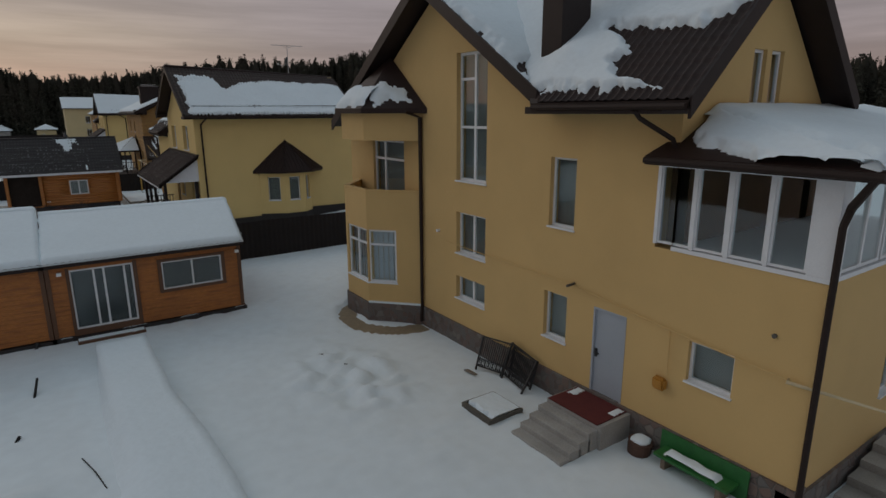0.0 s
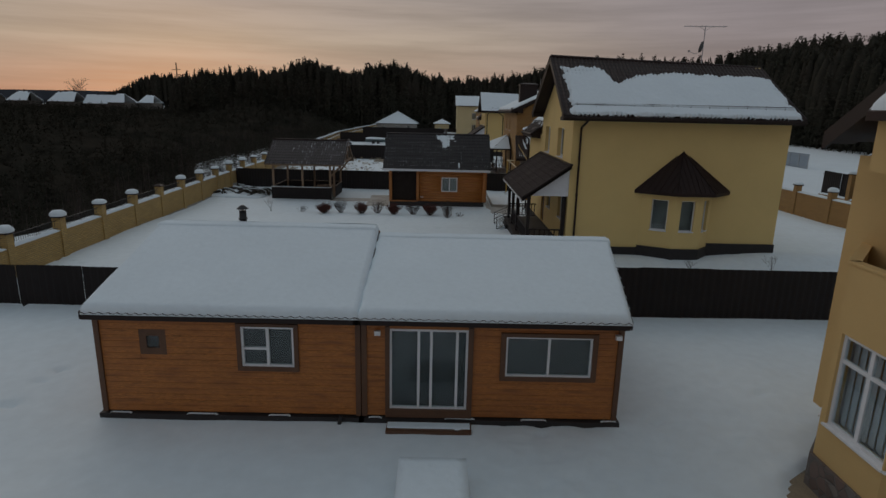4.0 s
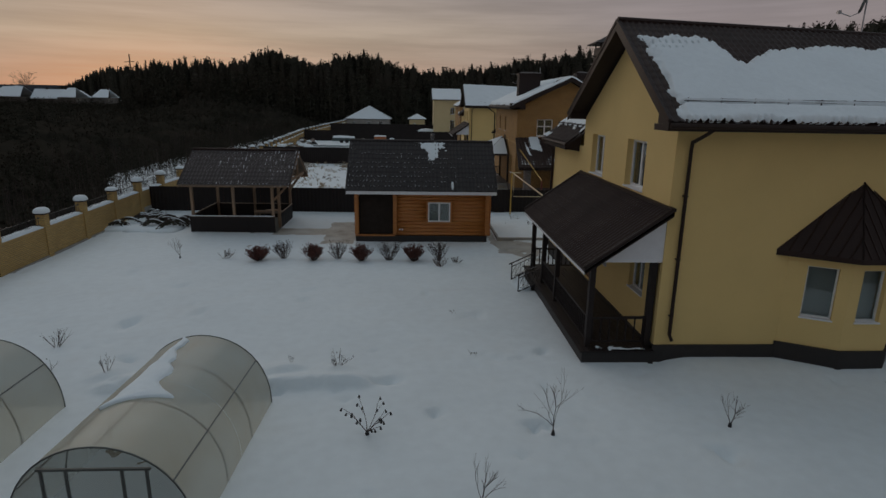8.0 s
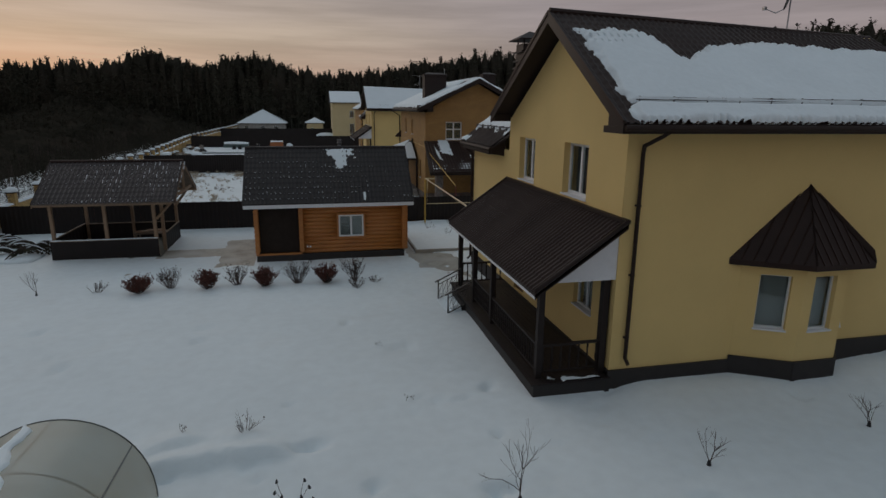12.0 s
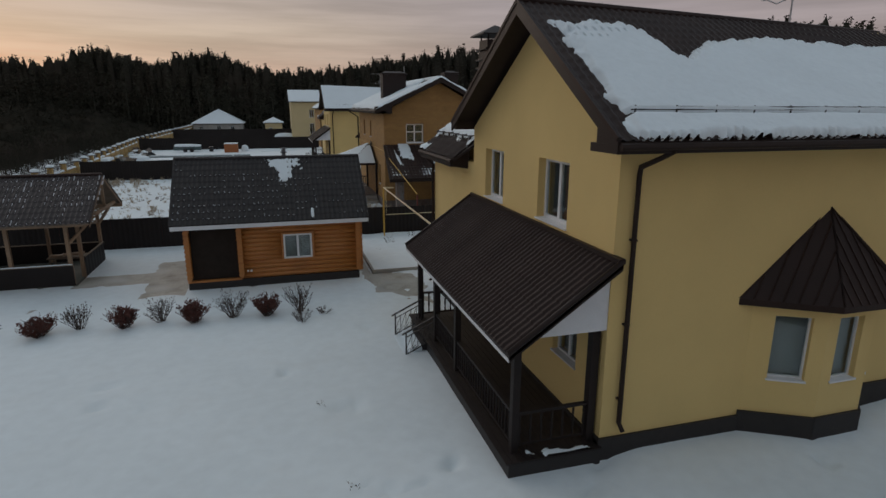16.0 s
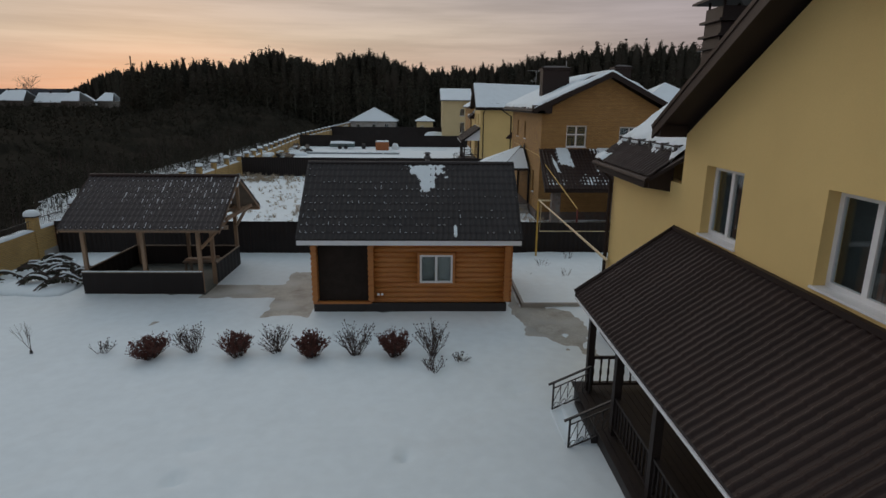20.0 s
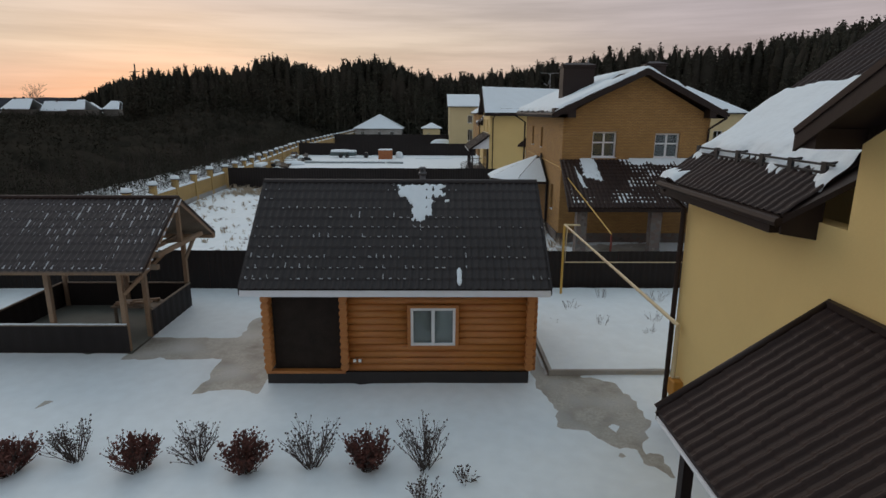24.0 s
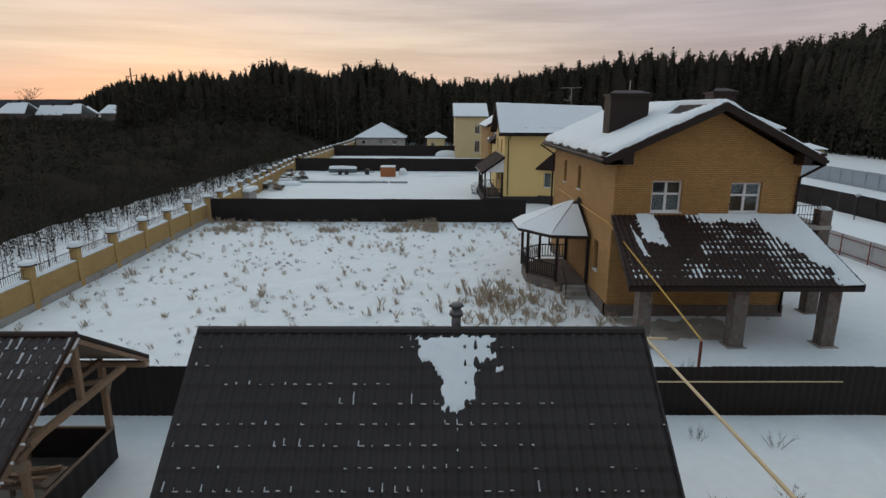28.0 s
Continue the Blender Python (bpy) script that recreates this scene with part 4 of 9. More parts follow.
    vs = (P(0, CY, RIDGE) - P(0, y0, EAVE + 0.1)).normalized()
    vn = (P(0, CY, RIDGE) - P(0, y1, EAVE + 0.1)).normalized()
    sag = lambda a, b, lv=lv: SAG * 0.84 * (a / (x1 - x0)) * (b / lv)      # the slope twists down with the ridge
    relief = tiles(0.2, 0.35, lv=lv)
    sheet("tile_sheet", P(x0, y0, EAVE + 0.1), X, vs, x1 - x0, lv, 57 * 5, 54, relief, TILE, h, "stamped dark brown metal roofing", smooth=False, drop=sag)
    lvn = (P(0, CY, RIDGE) - P(0, y1, EAVE + 0.1)).length
    sheet("tile_sheet", P(x0, y1, EAVE + 0.1), X, vn, x1 - x0, lvn, 120, 18, tiles(0.2, 0.35, lv=lvn), TILE, h, "stamped dark brown metal roofing", smooth=False, drop=lambda a, b: sag(a, b, lvn))
    if full_snow:
        cover = lambda a, b: 1.0
    else:
        # snow lies below a wavy line that sinks in the middle of the west half; its upper rim is combed by the tile waves
        rim_a = (0.0, 0.45, 1.2, 2.1, 2.6, 2.85, 3.1, 3.6, 4.3, 5.6, 7.0, 7.6, 8.0, 8.5, 9.0, 10.2, 10.75, 11.3)
        rim_b = (4.8, 4.4, 4.4, 4.5, 4.05, 3.15, 2.85, 3.3, 3.75, 4.05, 4.25, 3.95, 4.2, 3.95, 4.15, 4.2, 4.0, 3.9)
        def cover(a, b):
            top = float(np.interp(a, rim_a, rim_b)) + 0.12 * (1 if math.sin(2 * math.pi * a / 0.2) < 0 else -0.4) * (1 if a > 2.0 else 0.4)
            c = min((top - b) * 2.2, (a - 0.3 - 0.05 * b) * 1.6, (11.15 - a) * 1.5, 1.0)
            if 0.7 < b < 0.82:          # the guard's shadow gap
                c -= 1.2
            if b < 0.3:                  # combed lower rim over the tile waves
                c = min(c, 0.42 + (b - 0.14) * 3.0 - 0.16 * math.sin(2 * math.pi * a / 0.2) * (1 if noise.noise((a * 0.7, 5, 0)) > -0.1 else 0.2))
            return c
    snow_f = snow_on(0.17, cover, snow_seed, 0.9)
    if not full_snow:
        pits = lambda a, b: -0.05 if (3.6 < b < 4.3 and a < 2.4 and math.sin(2 * math.pi * a / 0.2) > 0.75 and 0.45 < ((lv - b) / 0.35) % 1.0 < 0.85 and noise.noise((a, b, 4)) > -0.1) else 0.0
        snow_g = lambda a, b: snow_f(a, b) if not pits(a, b) else -0.02
    else:
        snow_g = snow_f
    sheet("snow_sheet", P(x0, y0, EAVE + 0.12), X, vs, x1 - x0, lv - 0.05, 57 * 8 if not full_snow else 120, 110 if not full_snow else 50, snow_g, SNOW, h, "thick snow on the roof slope", lip=0.0, drop=sag)
    bm = bmesh.new()
    for zz in (0.0, 0.05):
        beam(bm, P(x0 + 0.6, y0, EAVE + 0.24 + zz) + vs * 0.78, P(x1 - 0.3, y0, EAVE + 0.24 + zz) + vs * 0.78, 0.026)
    guard = part("snow_guard", bm, BLACK, h, "black tube snow guard along the eave")
    for i in range(12):
        bm = bmesh.new()
        a = P(x0 + 0.7 + i * 0.9, y0, EAVE + 0.05) + vs * 0.78
        beam(bm, a, a + Z * 0.27, 0.03); beam(bm, a + Z * 0.25, a + vs * 0.22 + Z * 0.12, 0.022)
        part("bracket", bm, BLACK, guard)
    bm = bmesh.new(); tube(bm, P(x0, CY, RIDGE + 0.05), P(x1, CY, RE + 0.05), 0.09, 8)
    part("ridge_cap", bm, TILE, h)
    bm = bmesh.new(); tube(bm, P(x0, y0 - 0.06, EAVE + 0.03), P(x1, y0 - 0.06, EAVE + 0.03), 0.07, 8)
    part("gutter", bm, PIPE, h)
    gutter_pipe(h, [P(10.85, y0 - 0.02, EAVE - 0.05), P(10.83, y0 + 0.2, EAVE - 0.16), P(10.73, SY - 0.12, EAVE - 0.42), P(10.73, SY - 0.09, EAVE - 0.6), P(10.75, SY - 0.09, 1.15), P(10.78, SY - 0.22, 1.0)])
    for zz in (5.2, 3.4, 1.7):
        bm = bmesh.new(); box(bm, 10.68 + ox, 10.8 + ox, SY - 0.12 + oy, SY + 0.0 + oy, zz, zz + 0.04)
        part("pipe_clip", bm, PIPE, h)
    # north wing roof, west slope
    wx0, wz0, wx1, wz1 = 9.8, 5.93, (WX + EX) / 2, 10.22
    ya, yb = -6.55, AY + 0.3
    bm = bmesh.new()
    slab(bm, [P(wx0, ya, wz0), P(wx0, yb, wz0), P(wx1, yb, wz1), P(wx1, ya - 2.0, wz1)], (0, 0, 0.1))
    slab(bm, [P(EX + 0.5, ya, wz0), P(EX + 0.5, yb, wz0), P(wx1, yb, wz1), P(wx1, ya - 2.0, wz1)], (0, 0, 0.1))
    part("wing_roof", bm, TRIM, h)
    vw = (P(wx1, 0, wz1) - P(wx0, 0, wz0)).normalized()
    lw = math.hypot(wx1 - wx0, wz1 - wz0)
    sheet("tile_sheet", P(wx0, ya, wz0 + 0.1), Y, vw, yb - ya, lw, 28 * 6, 54, tiles(0.2, 0.35, lv=lw), TILE, h, "stamped dark brown metal roofing", smooth=False)
    def wcover(a, b):
        return max(min(b - 0.92, 0.9, (4.58 - a) * 2, (3.3 + 0.12 * (4.65 - a) - b) * 1.5), min((a - 3.85) * 1.2, 0.34 - b, b + 0.1) * 1.2)
    sheet("snow_sheet", P(wx0, ya, wz0 + 0.12), Y, vw, yb - ya, lw, 60, 60, snow_on(0.17, wcover, snow_seed + 5), SNOW, h, "snow on the wing's roof above the guard")
    bm = bmesh.new()
    for i in range(6):
        a = P(wx0, ya + 0.3 + i * 0.84, wz0 + 0.12) + vw * 0.88
        beam(bm, a, a + Z * 0.24, 0.05, 0.12); beam(bm, a + Z * 0.2, a + vw * 0.22 + Z * 0.1, 0.04)
    for zz in (0.14, 0.26):
        beam(bm, P(wx0, ya + 0.1, wz0 + zz + 0.06) + vw * 0.88, P(wx0, yb - 0.1, wz0 + zz + 0.06) + vw * 0.88, 0.035)
    part("snow_guard", bm, BLACK, h, "black snow guard blocks")
    bm = bmesh.new()
    box(bm, P(wx0, 0, 0).x, P(WX + 0.05, 0, 0).x, P(0, ya + 0.3, 0).y, P(0, yb, 0).y, wz0 - 0.2, wz0 + 0.02)
    slab(bm, [P(wx0, ya, wz0 - 0.16), P(WX + 0.05, ya, wz0 - 0.26), P(WX + 0.05, ya, wz0 + 0.42), P(wx0, ya, wz0 + 0.14)], (0, 0.05, 0))
    slab(bm, [P(wx0, yb, wz0 - 0.14), P(wx1, yb, wz1 - 0.14), P(wx1, yb, wz1 + 0.14), P(wx0, yb, wz0 + 0.14)], (0, 0.04, 0))
    part("soffit", bm, TRIM, h)
    bm = bmesh.new(); tube(bm, P(wx0 - 0.05, ya, wz0 + 0.02), P(wx0 - 0.05, yb, wz0 + 0.02), 0.075, 8)
    part("gutter", bm, PIPE, h)
    gutter_pipe(h, [P(wx0 - 0.02, yb - 0.25, wz0 - 0.05), P(WX - 0.1, AY - 0.02, wz0 - 0.5), P(WX - 0.1, AY - 0.02, 0.5), P(WX - 0.25, AY - 0.02, 0.35)], 0.055)
    # chimney
    bm = bmesh.new(); box(bm, *[v + ox for v in (10.45, 11.2)], *[v + oy for v in (-7.95, -7.2)], 6.2, 9.8)
    ch = part("chimney", bm, TRIM, h)
    bm = bmesh.new()
    for k in range(3):
        box(bm, *[v + ox for v in (10.36, 11.29)], *[v + oy for v in (-8.04, -7.11)], (8.95, 9.2, 9.5)[k], (8.95, 9.2, 9.5)[k] + 0.05)
    cap = [P(10.22, -8.18, 9.92), P(11.43, -8.18, 9.92), P(11.43, -6.97, 9.92), P(10.22, -6.97, 9.92)]
    for i in range(4):
        slab(bm, [cap[i], cap[(i + 1) % 4], P(10.82, -7.58, 10.22)], (0, 0, 0.04))
    for dx, dy in ((10.5, -7.9), (11.15, -7.9), (10.5, -7.25), (11.15, -7.25)):
        tube(bm, P(dx, dy, 9.75), P(dx, dy, 9.95), 0.03, 6)
    part("chimney_cowl", bm, TRIM, ch)
    # aerial with its dish
    mx, mz = 17.75, RIDGE - 0.25
    bm = bmesh.new(); tube(bm, P(mx, CY, mz), P(mx, CY, mz + 2.0), 0.025, 6)
    aer = part("aerial_mast", bm, STEEL, h, "thin steel aerial mast with a small dish")
    bm = bmesh.new()
    beam(bm, P(mx - 1.15, CY, mz + 1.95), P(mx + 1.1, CY, mz + 1.98), 0.03)
    for i in range(9):
        beam(bm, P(mx - 1.1 + i * 0.27, CY - 0.3, mz + 1.97), P(mx - 1.1 + i * 0.27, CY + 0.3, mz + 1.97), 0.012)
    beam(bm, P(mx - 0.35, CY - 0.05, mz + 1.95), P(mx, CY, mz + 1.75), 0.015); beam(bm, P(mx + 0.35, CY + 0.05, mz + 1.95), P(mx, CY, mz + 1.75), 0.015)
    part("aerial_boom", bm, STEEL, aer, "long comb aerial on the mast")
    bm = bmesh.new()
    run(bm, [P(mx - 0.1, CY + 0.08, mz + 0.72), P(mx - 0.3, CY + 0.22, mz + 0.6), P(mx - 0.55, CY + 0.4, mz + 0.74)], 0.015, 6)
    box(bm, mx - 0.62 + ox, mx - 0.52 + ox, CY + 0.36 + oy, CY + 0.46 + oy, mz + 0.7, mz + 0.8)
    part("dish_arm", bm, STEEL, aer)
    bm = bmesh.new()
    snow_cap(bm, (0, 0, 0), 0.27, 0.07, 14)
    bmesh.ops.transform(bm, matrix=Matrix.Translation(P(mx - 0.1, CY + 0.06, mz + 0.95)) @ Vector((0.76, -0.6, -0.25)).to_track_quat("Z", "Y").to_matrix().to_4x4(), verts=bm.verts)
    part("dish", bm, TUBE, aer, "grey satellite dish", True)
    # canopy porch
    cx0, cx1, cy0, cy1, cz0, cz1 = 8.02, WX, -16.13, -7.1, 3.1, 4.76
    bm = bmesh.new()
    slab(bm, [P(cx0, cy0, cz0), P(cx0, cy1, cz0), P(cx1, cy1, cz1), P(cx1, cy0, cz1)], (0, 0, 0.07))
    can = part("canopy", bm, TRIM, h, "brown metal tile canopy over the porch")
    vc = (P(cx1, 0, cz1) - P(cx0, 0, cz0)).normalized(); lc = math.hypot(cx1 - cx0, cz1 - cz0)
    sheet("tile_sheet", P(cx0, cy0, cz0 + 0.07), Y, vc, cy1 - cy0, lc, 48 * 9, 64, tiles(0.19, 0.35, 0.03, 0.014, lc), TILE, can, "stamped dark brown metal roofing", smooth=False)
    for yy in (cy0, cy1):
        bm = bmesh.new(); slab(bm, [P(cx0 - 0.02, yy, cz0 - 0.06), P(cx1, yy, cz1 - 0.06), P(cx1, yy, cz1 + 0.14), P(cx0 - 0.02, yy, cz0 + 0.14)], (0, 0.03, 0))
        part("verge_board", bm, TRIM, can)
        bm = bmesh.new(); tube(bm, P(cx0 - 0.03, yy + 0.015, cz0 + 0.14), P(cx1, yy + 0.015, cz1 + 0.14), 0.06, 10)
        part("verge_cap", bm, TRIM, can, "rounded dark verge trim", True)
    bm = bmesh.new(); beam(bm, P(cx1 - 0.03, cy0, cz1 + 0.12), P(cx1 - 0.03, cy1, cz1 + 0.12), 0.14, 0.1)
    part("flashing", bm, TRIM, can)
    bm = bmesh.new(); beam(bm, P(cx0 - 0.01, cy0, cz0 - 0.02), P(cx0 - 0.01, cy1, cz0 - 0.02), 0.03, 0.06)
    part("white_edge", bm, WHITE_BOARD, can, "narrow white edge strip")
    bm = bmesh.new()
    slab(bm, [P(8.5, -15.72, 3.3), P(WX, -15.72, 3.3), P(WX, -15.72, 4.72), P(8.5, -15.72, 3.42)], (0, 0.04, 0))
    part("side_board", bm, WHITE_BOARD, can, "white triangular board under the canopy")
    bm = bmesh.new(); beam(bm, P(8.45, -15.7, 3.22), P(8.45, -7.15, 3.22), 0.12, 0.14)
    part("beam", bm, TRIM, can)
    bm = bmesh.new(); box(bm, *[v + ox for v in (8.2, WX)], *[v + oy for v in (-15.85, -6.9)], -0.2, 0.62)
    porch = part("porch_base", bm, PLINTH, h, "dark porch base")
    n = 14
    for i in range(n):
        bm = bmesh.new()
        a, b = 8.12 + (WX - 8.12) * i / n, 8.12 + (WX - 8.12) * (i + 1) / n - 0.012
        box(bm, a + ox, b + ox, -15.9 + oy, -6.85 + oy, 0.62, 0.66)
        part("deck_board", bm, DECK, porch)
    for k, (px, py, pl, pw) in enumerate(((9.0, -15.88, 1.1, 0.22), (8.6, -15.75, 0.3, 0.25))):
        sheet("snow_patch", P(px, py, 0.665), X, Y, pl, pw, 14, 10, snow_on(0.05, lambda a, b, pl=pl, pw=pw: min(a, pl - a, b + 0.1, pw - b) * 2 - 0.12, 90 + k, 1.5), SNOW, porch, "patch of snow on the porch floor")
    for y in (-15.5, -11.5, -9.35, -7.3):
        bm = bmesh.new(); box(bm, 8.36 + ox, 8.52 + ox, y - 0.08 + oy, y + 0.08 + oy, 0.66, 3.2)
        part("post", bm, DECK, porch, "dark brown timber post")
    bm = bmesh.new(); box(bm, 10.12 + ox, 10.3 + ox, -15.6 + oy, -15.4 + oy, 0.66, 3.4)
    part("post", bm, DECK, porch, "dark brown timber post")
    rails = [((10.2, -15.5), (8.44, -15.5), 7), ((8.44, -15.5), (8.44, -11.5), 22), ((8.44, -11.5), (8.44, -9.35), 12), ((8.44, -7.3), (10.2, -7.3), 9)]
    for (xa, ya2), (xb, yb2), k in rails:
        a, b = P(xa, ya2, 0), P(xb, yb2, 0)
        bm = bmesh.new(); beam(bm, a + Z * 0.82, b + Z * 0.82, 0.06, 0.05)
        part("bottom_rail", bm, DECK, porch)
        bm = bmesh.new(); beam(bm, a + Z * 1.55, b + Z * 1.55, 0.09, 0.06)
        rail = part("railing", bm, DECK, porch, "dark turned-baluster railing")
        base = bmesh.new()
        prof = [(0.028, 0.0), (0.028, 0.12), (0.018, 0.18), (0.036, 0.3), (0.02, 0.46), (0.028, 0.56), (0.028, 0.72)]
        for (r0, z0), (r1, z1) in zip(prof, prof[1:]):
            tube(base, (0, 0, z0), (0, 0, z1 + 1e-4), r0, 6, r1, False)
        me = bpy.data.meshes.new("baluster"); base.to_mesh(me); base.free(); me.materials.append(DECK)
        for i in range(k):
            c = a.lerp(b, (i + 0.5) / k) + Z * 0.83
            piece("baluster", me, rail, Matrix.Translation(c))
    for i in range(3):
        xa = 7.48 + i * 0.28
        bm = bmesh.new(); box(bm, xa + ox, xa + 0.3 + ox, -9.05 + oy, -7.55 + oy, -0.1, 0.16 + i * 0.15)
        step = part("step", bm, PLINTH, porch, "dark porch step under snow")
        if i < 2:
            sheet("step_snow", P(xa - 0.06, -9.08, 0.16 + i * 0.15), X, Y, 0.36, 1.56, 8, 26, lambda a, b: 0.07 + 0.02 * noise.noise((a * 5, b * 2, 3)), SNOW, step, "thick snow lying on the step", lip=0.16)
    def bar(name, a, b, w, d=None):
        bm = bmesh.new(); beam(bm, a, b, w, d or w)
        part(name, bm, BLACK, porch)
    for y in (-9.2, -7.5):
        a, b = P(7.5, y, 0.08), P(8.42, y, 0.52)
        slope = (b - a) / 0.92
        bar("handrail", a - slope * 0.13 + Z * 0.88, b + Z * 0.88, 0.06, 0.035); bar("rail_strip", a + Z * 0.14, b + Z * 0.14, 0.026); bar("rail_strip", a + Z * 0.72, b + Z * 0.72, 0.024)
        bar("rail_post", a - Z * 0.1, a + Z * 0.88, 0.042); bar("rail_post", b, b + Z * 0.88, 0.042)
        k = 5
        for i in range(k):
            c, e = a.lerp(b, i / k), a.lerp(b, (i + 1) / k)
            bar("rail_bar", e + Z * 0.14, e + Z * 0.72, 0.014)
            bar("rail_bar", c + Z * 0.3, e + Z * 0.7, 0.013)
            bm = bmesh.new(); m = c.lerp(e, 0.5) + Z * 0.22
            run(bm, [m + (e - c).normalized() * 0.065 * math.cos(w * 0.785) + Z * 0.065 * math.sin(w * 0.785) for w in range(9)], 0.008, 5)
            part("scroll", bm, BLACK, porch)
    return h


house_two(0, 0, 11, "pale yellow plastered house with snowy brown roof and canopied porch")

house_two(0.5, 67.4, 17, "pale yellow house with a snow-covered roof beyond the fences", full_snow=True)

# ---- large warm-yellow house beside the first yard ----
def house_one():
    h = thing("house", "large warm-yellow plastered house with steep snowy brown gables", "house", (16.8, -40, 0))
    WX, SY, EX, NY = 13.13, -46.2, 20.4, -31.4
    V = lambda x, y, z: Vector((x, y, z))
    # west facade; u runs south from the north corner
    holes = [(7.31, 8.76, 5.35, 9.05), (7.31, 8.76, 3.08, 4.38), (7.31, 8.76, 1.6, 2.33),
             (11.3, 12.15, 4.58, 6.3), (11.25, 12.05, 1.62, 2.86), (12.92, 13.86, 0.72, 2.88)]
    bm = bmesh.new()
    walls(bm, V(WX, NY, 0), -Y, -X, NY - SY, 7.5, 0.4, [g for g in holes if g[3] < 7.5] + [(7.31, 8.76, 5.35, 7.5), (1.9, 4.2, 3.75, 6.4), (14.4, 14.8, 4.62, 6.5), (0.0, 1.15, 6.6, 7.5)], z0=0.72)
    wall = part("wall", bm, PLASTER, h)
    # gable over it, with the tall window's top cut out
    bm = bmesh.new()
    g0, g1, ay, az = -32.55, -42.65, -37.6, 10.8
    s = (az - 7.5) / (ay - g1)
    zt = lambda y: az - s * abs(y - ay)
    slab(bm, [V(WX, g0, 7.5), V(WX, -38.71, 7.5), V(WX, -38.71, zt(-38.71)), V(WX, ay, az)], (0.4, 0, 0))
    slab(bm, [V(WX, -38.71, 9.05), V(WX, -40.16, 9.05), V(WX, -40.16, zt(-40.16)), V(WX, -38.71, zt(-38.71))], (0.4, 0, 0))
    slab(bm, [V(WX, -40.16, 7.5), V(WX, g1, 7.5), V(WX, -40.16, zt(-40.16))], (0.4, 0, 0))
    bmesh.ops.remove_doubles(bm, verts=bm.verts, dist=0.001)
    part("gable", bm, PLASTER, h)
    # windows of the facade
    window(wall, V(WX, -38.71, 5.35), -Y, -X, 1.45, 3.7, (0.5,), ((0, 0.5, 0.8), (0, 1, 0.43)), recess=0.15, fw=0.075, curtain=3)
    window(wall, V(WX, -38.71, 3.08), -Y, -X, 1.45, 1.3, (0.5,), recess=0.15, fw=0.075, curtain=3)
    window(wall, V(WX, -38.71, 1.6), -Y, -X, 1.45, 0.73, (0.5,), recess=0.15, fw=0.07, curtain=3)
    window(wall, V(WX, -42.7, 4.58), -Y, -X, 0.85, 1.72, (), recess=0.13, curtain=3)
    window(wall, V(WX, -42.65, 1.62), -Y, -X, 0.8, 1.24, (), recess=0.13, curtain=3)
    bm = bmesh.new(); obox(bm, V(WX, -44.32, 0.72), -Y, -X, 0, 0.94, 0, 2.16, -0.1, -0.04)
    for a, b, c, d in ((0, 0.05, 0, 2.16), (0.89, 0.94, 0, 2.16), (0.05, 0.89, 2.11, 2.16)):
        obox(bm, V(WX, -44.32, 0.72), -Y, -X, a, b, c, d, -0.04, 0.01)
    door = part("door", bm, GREY_DOOR, h, "grey steel entrance door, closed")
    bm = bmesh.new(); obox(bm, V(WX, -44.32, 0.72), -Y, -X, 0.08, 0.14, 0.92, 1.12, -0.04, -0.01); beam(bm, V(WX - 0.04, -44.43, 1.76), V(WX - 0.04, -44.57, 1.76), 0.025)
    part("door_handle", bm, BLACK, door)
    # south part: ground-floor extension below the glazed veranda
    bm = bmesh.new()
    walls(bm, V(WX, SY, 0), -Y, -X, 2.9, 4.62, 0.4, [(0.6, 1.55, 1.98, 2.85)], z0=0.6)
    w2 = part("wall", bm, PLASTER, h)
    window(w2, V(WX, SY - 0.6, 1.98), -Y, -X, 0.95, 0.87, (), recess=0.1, curtain=3)
    bm = bmesh.new()
    walls(bm, V(WX + 0.4, -49.1, 0), X, -Y, EX - WX - 0.4, 4.62, 0.4, [(2.9, 3.6, 1.6, 2.6), (4.4, 5.1, 1.6, 2.6)], z0=0.6)
    w3 = part("wall", bm, PLASTER, h)
    for x in (16.43, 17.93):
        window(w3, V(x, -49.1, 1.6), X, -Y, 0.7, 1.0, (), recess=0.1, curtain=3)
    bm = bmesh.new(); walls(bm, V(EX, -49.1, 0), Y, X, 2.9, 4.62, 0.4, [], z0=0); walls(bm, V(18.9, SY, 0), Y, X, NY - SY, 7.5, 0.4, [], z0=0)
    part("wall", bm, PLASTER, h)
    bm = bmesh.new(); walls(bm, V(WX + 0.4, NY, 0), X, Y, 18.5 - WX - 0.4, 6.9, 0.4, [], z0=0)
    part("wall", bm, PLASTER, h)
    bm = bmesh.new(); box(bm, WX + 0.41, EX - 0.41, -48.7, -46.65, 4.45, 4.6); box(bm, WX + 0.41, 18.49, -46.15, -31.9, 4.45, 4.6)
    part("floor_slab", bm, WOOD_GREY, h)
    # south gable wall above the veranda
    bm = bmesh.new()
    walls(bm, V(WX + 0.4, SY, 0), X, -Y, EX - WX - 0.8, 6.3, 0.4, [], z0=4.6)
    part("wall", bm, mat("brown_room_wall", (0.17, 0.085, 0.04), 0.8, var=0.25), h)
    bm = bmesh.new(); walls(bm, V(WX + 0.4, SY, 0), X, -Y, 18.5 - WX, 7.42, 0.4, [], z0=6.3)
    part("wall", bm, PLASTER, h)
    bm = bmesh.new()
    walls(bm, V(14.9, SY, 0), X, -Y, 2.3, 8.72, 0.4, [(0.55, 1.07, 7.5, 8.66), (1.28, 1.82, 7.5, 8.66)], z0=7.42)
